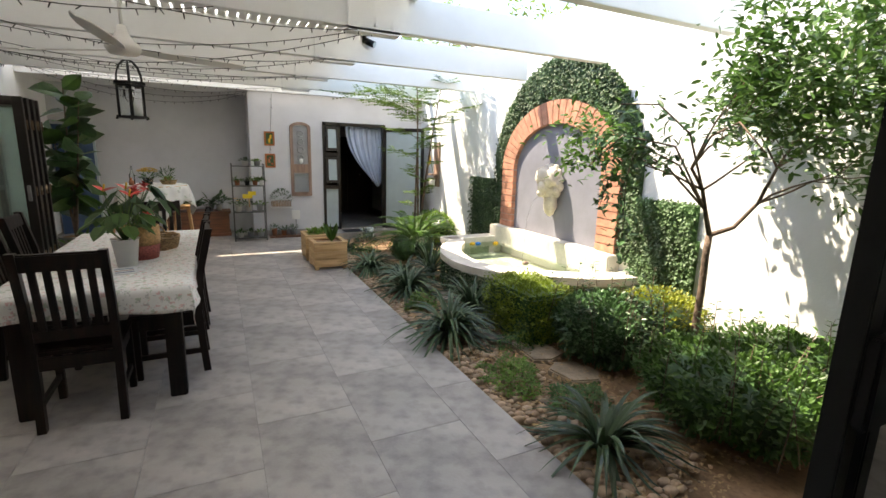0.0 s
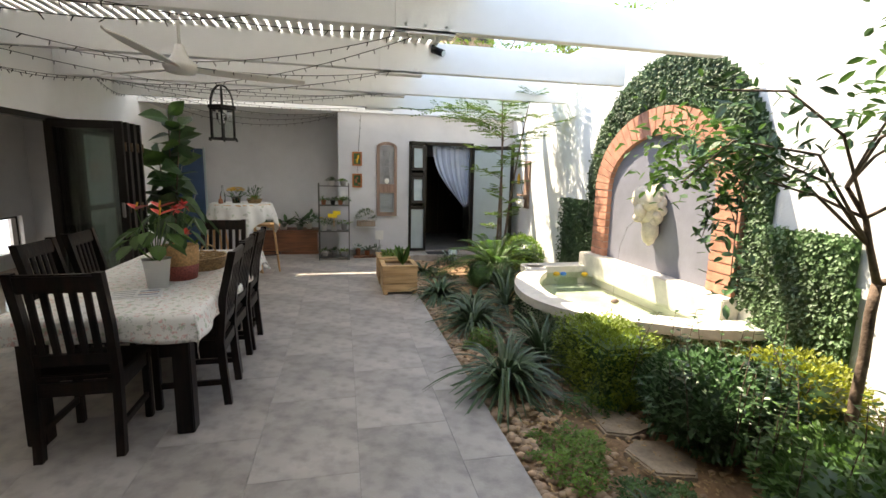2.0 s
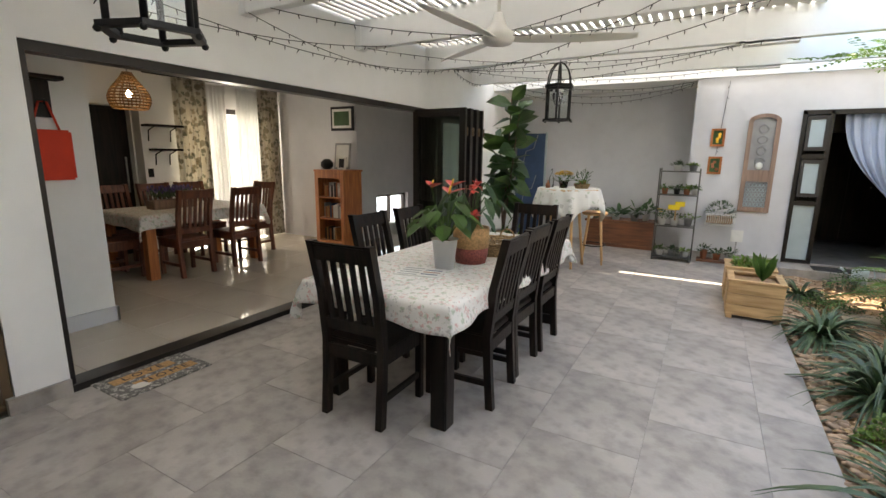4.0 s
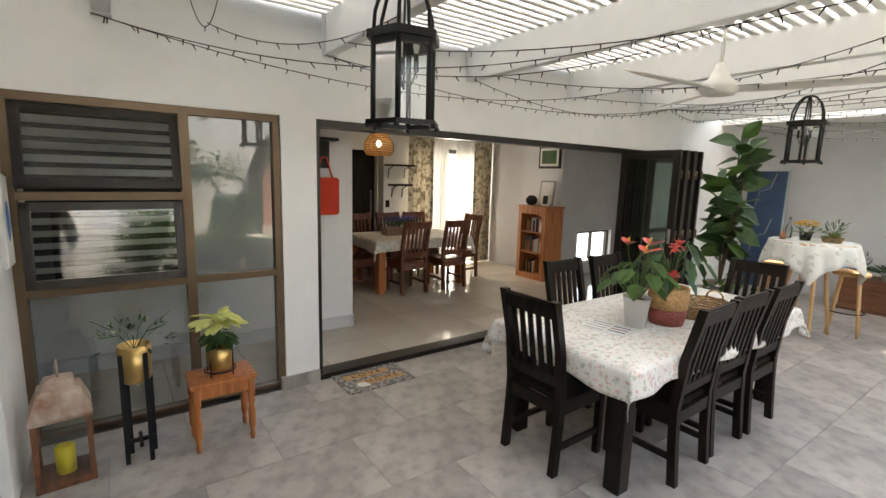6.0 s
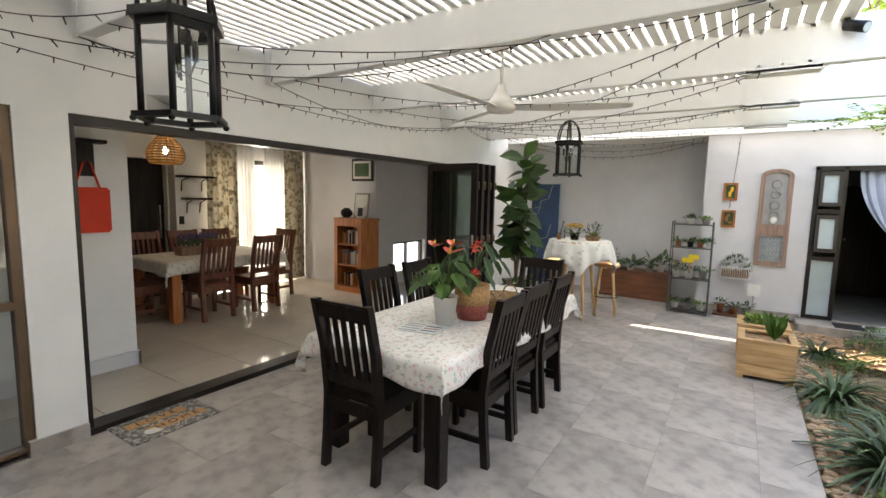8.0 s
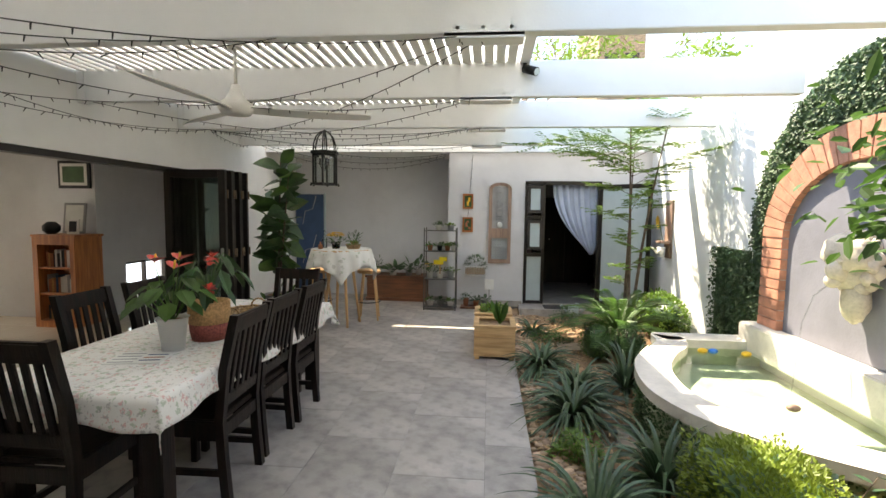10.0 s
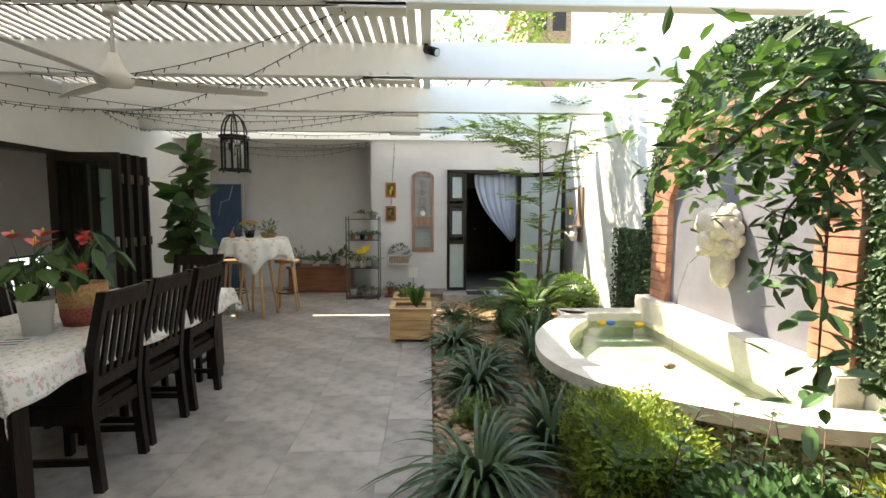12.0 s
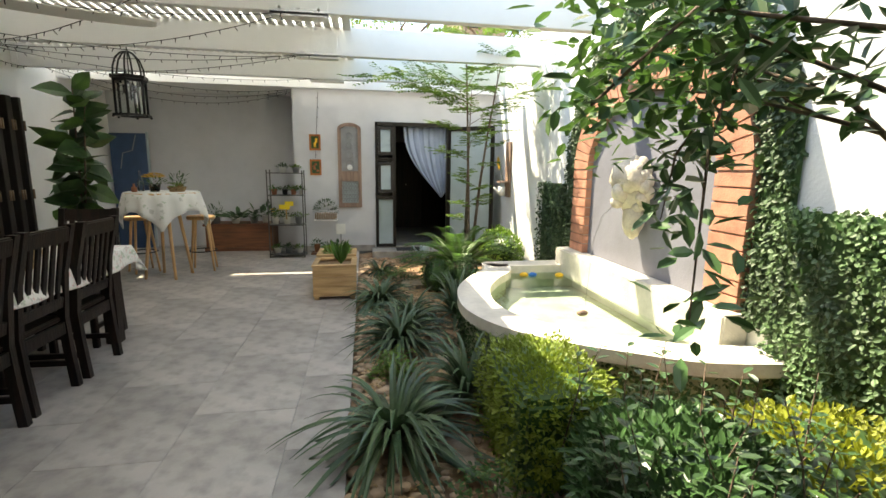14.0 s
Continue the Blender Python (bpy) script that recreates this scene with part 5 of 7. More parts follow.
for z in (1.28, 1.68):
    p_ = thing("framed_picture", (1.05, FY, z), "small fruit picture in an orange wooden frame", "picture", "fruit pictures")
    for a in ((-0.09, 0.09, -0.03, 0, 0, 0.03), (-0.09, 0.09, -0.03, 0, 0.225, 0.255), (-0.09, -0.06, -0.03, 0, 0.03, 0.225), (0.06, 0.09, -0.03, 0, 0.03, 0.225)):
        part("frame_bar", boxes(a, bev=0.003), ORANGE_WOOD, p_)
    part("canvas", boxes((-0.06, 0.06, -0.012, -0.004, 0.03, 0.225)), LEAF_DARK, p_)
    for k in range(4):
        part("fruit", blob(B(), (R.uniform(-0.03, 0.03), -0.015, 0.07 + 0.035 * k), (0.022, 0.006, 0.022), 8, 6), YELLOW_FLOWER if z > 1.5 else TERRACOTTA, p_)


# ---- pots and plants ----
def pot_mesh(r, h, taper=0.75, rim=0.008):
    return lathe(B(), [(r * taper, 0), (r, h), (r + rim, h), (r + rim, h - 0.015), (r * 0.9, h - 0.02), (r * 0.85, h - 0.03)][:3] + [(r * 0.88, h), (r * 0.85, h - 0.03)], 18)


def potted(x, y, z, r, h, potmat, n, size, leafmat, label, tall=0.15, ratio=0.45, flower=None, nf=0, up=0.6, group=""):
    s = thing("potted_plant", (x, y, z), label, "potted plant", group)
    part("pot", pot_mesh(r, h), potmat, s)
    part("soil", lathe(B(), [(r * 0.84, h - 0.03), (r * 0.84, h - 0.018)], 14), SOIL, s)
    if n:
        d = unit(n)
        d[:, 2] = np.abs(d[:, 2]) * up + 0.15
        st = B()
        P = np.array([0, 0, h - 0.02]) + d * tall * (0.45 + 0.55 * rng.random((n, 1)))
        for q in P[::max(1, n // 10)]:
            tube(st, [(0, 0, h - 0.03), tuple(q * [0.5, 0.5, 1] * np.array([1, 1, 0.8]) + [0, 0, 0.0]), tuple(q)], 0.003, 4)
        part("stems", st, leafmat, s)
        leaves("foliage", P, d + 0.5 * unit(n), np.tile([0, 0, 1.0], (n, 1)) + 0.4 * unit(n), size * (0.7 + 0.6 * rng.random(n)), size * ratio * np.ones(n), leafmat, s)
    for k in range(nf):
        a = unit(1)[0]
        c = (a[0] * tall * 0.7, a[1] * tall * 0.7, h + tall * (0.55 + 0.35 * abs(a[2])))
        P = np.tile(c, (8, 1))
        D = [(math.cos(t), math.sin(t), 0.35) for t in (0.785 * q for q in range(8))]
        leaves("flower", P, D, np.tile([0, 0, 1.0], (8, 1)), 0.034 * np.ones(8), 0.024 * np.ones(8), flower, s)
    return s


# anthurium in a white pot and flowers in a woven pot on the table
TZ = 0.768
an = thing("anthurium", (-0.46, 3.86, TZ), "red anthurium in a white ceramic pot on the tablecloth", "potted plant")
part("pot", pot_mesh(0.085, 0.20, 0.72), POT_WHITE, an)
part("soil", lathe(B(), [(0.07, 0.165), (0.07, 0.18)], 14), SOIL, an)
st, P, D = B(), [], []
for k in range(16):
    a = k * 2.4
    rr_, hh = 0.07 + 0.10 * ((k * 7) % 10) / 10, 0.30 + 0.16 * ((k * 3) % 10) / 10
    tip = (rr_ * math.cos(a), rr_ * math.sin(a), hh)
    tube(st, [(0, 0, 0.17), (tip[0] * 0.5, tip[1] * 0.5, hh * 0.75), tip], 0.004, 5)
    P.append(tip)
    D.append((math.cos(a), math.sin(a), -0.35))
part("stems", st, LEAF, an)
leaves("leaves", P, D, np.tile([0, 0, 1.0], (16, 1)), 0.145 * np.ones(16), 0.105 * np.ones(16), LEAF, an, droop=0.3)
for k, (x, y, z) in enumerate(((-0.09, -0.02, 0.53), (0.03, 0.03, 0.54), (0.06, -0.06, 0.50))):
    part("flower_stem", tube(B(), [(0, 0, 0.18), (x * 0.6, y * 0.6, z * 0.7), (x, y, z)], 0.003, 5), LEAF, an)
    fl = leaves("spathe", [(x, y, z)] * 2, [(0.6, 0.3 * k - 0.3, 0.3), (-0.5, 0.4, 0.4)], [(0, 0, 1), (0, 0.2, 1)], [0.11, 0.09], [0.085, 0.07], RED_FLOWER, an, droop=0.1)
    part("spadix", tube(B(), [(x, y, z), (x + 0.01, y, z + 0.05)], 0.006, 6), YELLOW_FLOWER, an)
bp = thing("woven_pot_plant", (-0.40, 4.13, TZ), "leafy plant in a red and tan woven basket pot", "potted plant")
part("basket_base", lathe(B(), [(0.105, 0), (0.118, 0.06), (0.122, 0.11)], 28), WOVEN_RED, bp, "red woven band")
part("basket_top", lathe(B(), [(0.123, 0.11), (0.128, 0.18), (0.126, 0.25), (0.112, 0.25), (0.11, 0.18)], 28), WOVEN_TAN, bp, "tan woven band")
st, P, D = B(), [], []
for k in range(18):
    a = k * 2.4
    rr_, hh = 0.08 + 0.16 * ((k * 7) % 10) / 10, 0.36 + 0.22 * ((k * 3) % 10) / 10
    tip = (rr_ * math.cos(a), rr_ * math.sin(a), hh)
    tube(st, [(0, 0, 0.18), (tip[0] * 0.4, tip[1] * 0.4, hh * 0.8), tip], 0.004, 5)
    P.append(tip)
    D.append((math.cos(a), math.sin(a), -0.7))
part("stems", st, LEAF_DARK, bp)
leaves("leaves", P, D, np.tile([0, 0, 1.0], (18, 1)), 0.17 * np.ones(18), 0.07 * np.ones(18), LEAF_DARK, bp, droop=0.35)
for x, y, z in ((0.06, -0.05, 0.54), (0.08, -0.12, 0.34), (-0.02, 0.05, 0.50)):
    k = 10
    leaves("bloom", np.tile((x, y, z), (k, 1)), unit(k) + [0, 0, 0.5], np.tile([0, 0, 1.0], (k, 1)), 0.055 * np.ones(k), 0.04 * np.ones(k), RED_FLOWER, bp)
bs = thing("wicker_basket", (-0.36, 4.52, TZ), "low round wicker basket with handles on the table", "basket")
for k in range(6):
    r_ = 0.165 + 0.004 * k
    part("woven_ring", tube(B(), [(r_ * math.cos(t * 0.2618), r_ * 1.15 * math.sin(t * 0.2618), 0.012 + 0.017 * k + 0.004 * math.sin(t * 3 + k)) for t in range(25)], 0.010, 6), WICKER, bs)
part("base", lathe(B(), [(0.165, 0.0), (0.165, 0.012)], 24), WICKER, bs)
for s_ in (1, -1):
    part("handle", tube(B(), [(0.05 * math.cos(t * 0.4) * 1.2, s_ * 0.19, 0.10 + 0.06 * math.sin(t * 0.4)) for t in range(9)], 0.007, 6), WICKER, bs)
mg = thing("magazine", pose(-0.53, 3.68, TZ, 0, 0, 12), "folded colour newspaper lying on the tablecloth", "magazine")
part("pages", boxes((-0.15, 0.15, -0.105, 0.105, 0, 0.008), bev=0.002), PAPER, mg)
for k in range(7):
    part("print", boxes((-0.13 + 0.15 * (k % 2), 0.0 + 0.13 * (k % 2), -0.09 + 0.025 * k, -0.075 + 0.025 * k, 0.008, 0.0088)), (GREY_POT, BLUE, GREY_POT, TERRACOTTA)[k % 4], mg)

# ---- cocktail table, stools ----
ct = thing("cocktail_table", (-0.66, 7.68, 0), "round high table with pale splayed wooden legs", "table")
part("tabletop", lathe(B(), [(0.40, 1.05), (0.41, 1.06), (0.41, 1.075), (0.40, 1.08)], 36), PALE_WOOD, ct)
for k in range(4):
    a = 0.6 + k * math.pi / 2
    part("leg", tube(B(), [(0.13 * math.cos(a), 0.13 * math.sin(a), 1.05), (0.27 * math.cos(a), 0.27 * math.sin(a), 0)], [0.024, 0.017], 10), PALE_WOOD, ct)
bm = B()
grid = []
nth = 96
for i in range(13):
    row = []
    for k in range(nth):
        th = 2 * math.pi * k / nth
        sq = 0.64 / max(abs(math.cos(th + 0.5)), abs(math.sin(th + 0.5)))
        s_ = sq * i / 12
        if s_ < 0.415:
            r_, z = s_, 1.087
        else:
            o = s_ - 0.415
            r_ = 0.422 + 0.03 * math.sin(th * 14) * min(1, o / 0.2) + 0.05 * min(1, o / 0.3)
            z = 1.082 - o * 0.96
        row.append(bm.verts.new((r_ * math.cos(th), r_ * math.sin(th), z)))
    grid.append(row)
for a, b_ in zip(grid[1:], grid[2:]):
    for k in range(nth):
        bm.faces.new((a[k], a[(k + 1) % nth], b_[(k + 1) % nth], b_[k])).smooth = True
bm.faces.new(grid[1])
cc = tagged(part("round_tablecloth", bm, CLOTH2), "white sprigged cloth draped over the high round table", "tablecloth")
cc.location = (-0.66, 7.68, 0)
cc.modifiers.new("thick", "SOLIDIFY").thickness = 0.003


def stool(x, y, a):
    s = thing("bar_stool", pose(x, y, 0, 0, 0, a), "bar stool with pale wooden legs and a metal foot ring", "stool", "bar stools")
    part("seat", lathe(B(), [(0.17, 0.70), (0.18, 0.72), (0.17, 0.745)], 24), PALE_WOOD, s)
    for k in range(4):
        b_ = k * math.pi / 2 + 0.78
        part("leg", tube(B(), [(0.11 * math.cos(b_), 0.11 * math.sin(b_), 0.70), (0.20 * math.cos(b_), 0.20 * math.sin(b_), 0)], [0.018, 0.013], 8), PALE_WOOD, s)
    part("foot_ring", tube(B(), [(0.172 * math.cos(t * 0.2618), 0.172 * math.sin(t * 0.2618), 0.27) for t in range(25)], 0.008, 6), BLACK_METAL, s)


stool(-0.36, 8.06, 10)
stool(-1.10, 8.02, 40)
CZ = 1.088
potted(-0.72, 7.62, CZ, 0.07, 0.09, GLASS, 60, 0.05, LEAF, "yellow flower bunch in a glass bowl on the high table", 0.15, flower=YELLOW_FLOWER, nf=60)
potted(-0.48, 7.66, CZ, 0.11, 0.06, WICKER, 120, 0.03, LEAF_LIGHT, "shallow tray of small green succulents", 0.09)
potted(-0.50, 7.78, CZ, 0.05, 0.09, TERRACOTTA, 50, 0.07, LEAF_DARK, "small spiky green succulent in a pot", 0.11, ratio=0.2, up=1.2)
bt = tagged(part("glass_bottle", lathe(B(), [(0.035, 0), (0.035, 0.12), (0.012, 0.18), (0.012, 0.25)], 14), GLASS), "clear glass bottle on the high table", "bottle")
bt.location = (-0.92, 7.72, CZ)
cn = tagged(part("candle_jar", lathe(B(), [(0.03, 0), (0.03, 0.06), (0.012, 0.065), (0.012, 0.10)], 12), TERRACOTTA), "small amber candle jar on the high table", "candle")
cn.location = (-0.90, 7.50, CZ)

# ---- fiddle-leaf fig ----
fig = thing("fiddle_leaf_fig", (-1.62, 7.72, 0), "tall fiddle-leaf fig with large glossy dark leaves", "potted plant")
part("pot", pot_mesh(0.20, 0.40, 0.8), GREY_POT, fig)
part("soil", lathe(B(), [(0.17, 0.36), (0.17, 0.38)], 16), SOIL, fig)
bm, P, D, L_ = B(), [], [], []
for k, (tx, ty, h) in enumerate(((0.05, 0.02, 2.30), (0.22, -0.08, 2.15), (-0.12, 0.05, 1.7))):
    pts = [Vector((tx * t, ty * t, 0.37 + (h - 0.37) * t)) for t in (0, 0.25, 0.5, 0.75, 1)]
    tube(bm, pts, [0.018, 0.015, 0.012, 0.010, 0.006], 8)
    for q in range(22):
        t = 0.25 + 0.75 * q / 21
        a = q * 2.4 + k
        P.append((tx * t, ty * t, 0.37 + (h - 0.37) * t))
        D.append((math.cos(a), math.sin(a), 0.55 * math.sin(q * 2.1) + 1.6 * max(0, t - 0.75) * 2))
        L_.append(0.345 + 0.06 * math.sin(q * 1.7))
part("trunk", bm, BARK, fig)
for k in range(len(P)):
    lb = B()
    leaf(lb, P[k], D[k], (0.9 * math.sin(k * 1.9), 0.9 * math.cos(k * 2.7), 0.7), L_[k], L_[k] * 0.68, 0.2, 4, 0.2)
    part("leaf", lb, LEAF if k % 3 == 0 else LEAF_DARK, fig)
potted(-1.25, 6.95, 0.0, 0.11, 0.2, BLACK_METAL, 70, 0.13, LEAF, "leafy green plant with white flowers on the floor", 0.38, flower=POT_WHITE, nf=6, up=1.0)

# ---- blue board, chest, shelf ----
bd = thing("blue_screen", pose(-2.02, 9.98, 0, 0, 0, 0), "dark blue painted panel with a pale scroll pattern", "screen")
part("panel", boxes((-0.29, 0.27, 0, 0.03, 0, 1.93), bev=0.004), BLUE, bd)
part("edge_strip", boxes((0.27, 0.30, -0.005, 0.035, 0, 1.95)), FROST, bd)
for s_ in (0, 1):
    z = 0.6 + s_ * 0.75
    part("line_pattern", tube(B(), [(-0.15, -0.006, z), (-0.1, -0.006, z + 0.25), (0.05, -0.006, z + 0.30), (0.12, -0.006, z + 0.55)], 0.008, 5), GREY_POT, bd)
ch = thing("wooden_chest", (-0.32, 9.70, 0), "low reddish-brown wooden chest against the recess wall", "chest")
part("body", boxes((-0.46, 0.62, -0.2, 0.24, 0.05, 0.42), bev=0.008), TEAK, ch)
part("lid", boxes((-0.49, 0.65, -0.23, 0.26, 0.42, 0.46), bev=0.008), TEAK, ch)
part("plinth", boxes((-0.48, 0.64, -0.22, 0.25, 0.0, 0.06), bev=0.005), TEAK, ch)
potted(-0.62, 9.60, 0.46, 0.06, 0.10, GREY_POT, 60, 0.07, LEAF_DARK, "spiky plant in a grey pot on the chest", 0.16, up=1.3, ratio=0.25)
potted(-0.32, 9.62, 0.46, 0.075, 0.09, POT_WHITE, 18, 0.2, LEAF_DARK, "orchid leaves in a white pot on the chest", 0.14, up=0.7)
potted(-0.02, 9.60, 0.46, 0.07, 0.10, GREY_POT, 24, 0.16, LEAF_DARK, "dark leafy plant in a grey pot on the chest", 0.2)
potted(0.14, 9.72, 0.46, 0.06, 0.12, POT_WHITE, 20, 0.14, LEAF_DARK, "leafy plant in a pale pot on the chest", 0.22)
kt = thing("teapot", (-0.74, 9.52, 0.46), "cream enamel teapot on the chest", "teapot")
part("body", lathe(B(), [(0.045, 0), (0.065, 0.04), (0.055, 0.09), (0.03, 0.11)], 16), POT_WHITE, kt)
part("spout", tube(B(), [(0.05, 0, 0.04), (0.09, 0, 0.07), (0.10, 0, 0.10)], [0.012, 0.009, 0.007], 8), POT_WHITE, kt)
part("handle", tube(B(), [(-0.05, 0, 0.08), (-0.095, 0, 0.07), (-0.09, 0, 0.03), (-0.055, 0, 0.02)], 0.006, 6), POT_WHITE, kt)

sf = thing("plant_shelf", (0.36, 8.80, 0), "narrow grey metal shelf rack with glass shelves", "shelf")
for x in (0.0, 0.52):
    for y in (0.0, 0.26):
        part("post", boxes((x, x + 0.016, y, y + 0.016, 0, 1.36)), DARK_STEEL, sf)
SHZ = (0.06, 0.52, 0.98, 1.32)
for z in SHZ:
    part("shelf_board", boxes((0.0, 0.536, 0.0, 0.276, z - 0.012, z)), DARK_STEEL, sf)
lab = 0
for z, items in zip(SHZ, (((0.09, TERRACOTTA, POT_WHITE), (0.26, GREY_POT, GREY_POT), (0.43, YELLOW_WAX, POT_WHITE)), ((0.08, POT_WHITE, POT_WHITE), (0.25, POT_WHITE, POT_WHITE), (0.43, GREY_POT, GREY_POT)),
                          ((0.08, TERRACOTTA, TERRACOTTA), (0.24, GREY_POT, BLACK_METAL), (0.37, TERRACOTTA, TERRACOTTA), (0.48, POT_WHITE, POT_WHITE)), ((0.22, POT_WHITE, POT_WHITE), (0.42, GREY_POT, GREY_POT)))):
    for dx, _, pm in items:
        nm = {"white_ceramic": "white", "terracotta": "terracotta", "grey_pot": "grey", "black_metal": "black"}[pm.name]
        big = z == SHZ[1]
        potted(0.37 + dx, 8.93, z, 0.058 if z != SHZ[2] else 0.045, 0.12 if big else 0.085, pm, 36, 0.055, (LEAF, LEAF_GREY, LEAF_LIGHT)[lab % 3],
               "small green plant in a %s pot on the rack" % nm, 0.13 if big else 0.08, flower=YELLOW_FLOWER, nf=4 if (big and dx < 0.3) else 0, group="pots on the rack")
        lab += 1
sg = thing("small_sign", (0.62, 8.86, 0.68), "small yellow painted wooden sign among the pots", "sign")
part("board", boxes((-0.10, 0.06, 0, 0.012, 0.08, 0.15), (-0.01, 0.12, -0.012, 0, 0.13, 0.20)), YELLOW_WAX, sg)
part("stake", boxes((-0.005, 0.015, 0.012, 0.022, -0.08, 0.15)), PINE, sg)

wp = thing("wall_planter", (1.20, FY - 0.02, 0.55), "white wire wall basket full of trailing plants", "planter")
part("liner", boxes((-0.17, 0.17, -0.2, 0, 0.02, 0.12), bev=0.01), SOIL, wp)
for k in range(14):
    x = -0.18 + k * 0.36 / 13
    part("wire", tube(B(), [(x, -0.205, 0.0), (x + 0.014, -0.215, 0.08), (x, -0.21, 0.16)], 0.004, 4), POT_WHITE, wp)
for z in (0.0, 0.16):
    part("rail", tube(B(), [(-0.18, 0, z), (-0.18, -0.21, z), (0.18, -0.21, z), (0.18, 0, z)], 0.006, 5), POT_WHITE, wp)
k = 160
d = unit(k)
d[:, 2] = np.abs(d[:, 2])
leaves("plants", d * [0.17, 0.1, 0.20] + [0, -0.1, 0.12], d + 0.6 * unit(k), np.tile([0, 0, 1.0], (k, 1)), 0.06 * np.ones(k), 0.02 * np.ones(k), LEAF_GREY, wp)["kind"] = "stuff"
fs = thing("pot_tray", (1.22, 9.12, 0), "low wooden tray on the floor below the wall basket", "tray")
part("tray", boxes((-0.26, 0.30, -0.12, 0.12, 0.0, 0.03), bev=0.006), TEAK, fs)
for x, pm, hh, nm in ((-0.17, TERRACOTTA, 0.13, "dark cactus in a terracotta pot"), (0.0, TERRACOTTA, 0.09, "small succulent in a terracotta pot"), (0.15, GREY_POT, 0.11, "green plant in a grey pot")):
    potted(1.22 + x, 9.12, 0.03, 0.05, hh, pm, 40, 0.05, LEAF_DARK, nm + " by the wall", 0.12)
pl = thing("plaque", (1.44, 9.08, 0.0), "small white square plaque on a stake", "plaque")
part("stake", boxes((-0.01, 0.01, -0.01, 0.01, 0, 0.36)), STEEL, pl)
part("board", boxes((-0.075, 0.075, -0.02, -0.01, 0.33, 0.50), bev=0.004), PAPER, pl)

# ---- planter boxes ----
def planter(x, y, label, w=0.45, h=0.36):
    s = thing("planter_box", (x, y, 0), label, "planter box", "planter boxes")
    for k in range(3):
        z0 = 0.035 + k * 0.108
        for a in ((-w / 2, w / 2, -w / 2, -w / 2 + 0.02), (-w / 2, w / 2, w / 2 - 0.02, w / 2), (-w / 2, -w / 2 + 0.02, -w / 2 + 0.02, w / 2 - 0.02), (w / 2 - 0.02, w / 2, -w / 2 + 0.02, w / 2 - 0.02)):
            part("plank", boxes((*a, z0, z0 + 0.104), bev=0.003), PINE, s)
    for a in ((-w / 2 - 0.01, w / 2 + 0.01, -w / 2 - 0.01, -w / 2 + 0.05), (-w / 2 - 0.01, w / 2 + 0.01, w / 2 - 0.05, w / 2 + 0.01), (-w / 2 - 0.01, -w / 2 + 0.05, -w / 2 + 0.05, w / 2 - 0.05), (w / 2 - 0.05, w / 2 + 0.01, -w / 2 + 0.05, w / 2 - 0.05)):
        part("cap_board", boxes((*a, 0.36, 0.382), bev=0.003), PINE, s)
    for a in (-1, 1):
        for b_ in (-1, 1):
            part("foot", boxes((a * 0.19 - 0.025, a * 0.19 + 0.025, b_ * 0.19 - 0.025, b_ * 0.19 + 0.025, 0, 0.035)), PINE, s)
    part("soil", boxes((-w / 2 + 0.02, w / 2 - 0.02, -w / 2 + 0.02, w / 2 - 0.02, 0.04, 0.34)), SOIL, s)
    return s


p1 = planter(1.50, 6.54, "raw pine planter box with one broad-leaved plant")
leaves("plant_leaves", [(0.06, 0.02, 0.34)] * 9, [(math.cos(k * 2.4) * 0.35, math.sin(k * 2.4) * 0.35, 1.0) for k in range(9)], [(math.cos(k * 2.4 + 1.5), math.sin(k * 2.4 + 1.5), 0.3) for k in range(9)], 0.25 + 0.06 * rng.random(9), 0.075 * np.ones(9), LEAF, p1)
p2 = planter(1.49, 7.16, "raw pine planter box with low green seedlings")
k = 160
leaves("plant_leaves", np.stack([0.3 * rng.random(k) - 0.15, 0.3 * rng.random(k) - 0.15, 0.34 + 0.1 * rng.random(k)], 1), unit(k) + [0, 0, 0.5], np.tile([0, 0, 1.0], (k, 1)), 0.07 * np.ones(k), 0.03 * np.ones(k), LEAF_LIGHT, p2)
wc = thing("watering_can", (2.78, 8.75, 0.0), "green metal watering can on the bed near the step", "watering can")
part("body", lathe(B(), [(0.08, -0.03), (0.085, 0.15), (0.06, 0.17)], 18), FROST, wc)
part("spout", tube(B(), [(-0.07, 0, 0.02), (-0.17, 0, 0.14), (-0.20, 0, 0.16)], [0.018, 0.011, 0.02], 8), FROST, wc)
part("handle", tube(B(), [(0.08, 0, 0.02), (0.15, 0, 0.08), (0.12, 0, 0.18), (0.03, 0, 0.2)], 0.008, 6), FROST, wc)

# wall planter with sunflower on the garden wall
sp = thing("wall_pot_rack", (GX, 8.45, 0.98), "weathered wooden wall rack with a white can and sunflowers", "wall planter")
part("back_board", boxes((-0.03, 0, -0.12, 0.12, 0, 0.85), bev=0.004), GREYWOOD, sp)
part("ledge", boxes((-0.16, -0.03, -0.12, 0.12, 0.22, 0.25)), GREYWOOD, sp)
part("can", lathe(B(), [(0.05, 0), (0.06, 0.14)], 16, (-0.12, -0.02, 0.02)), POT_WHITE, sp)
part("can_spout", tube(B(), [(-0.17, -0.02, 0.06), (-0.25, -0.02, 0.15)], [0.015, 0.012], 8), POT_WHITE, sp)
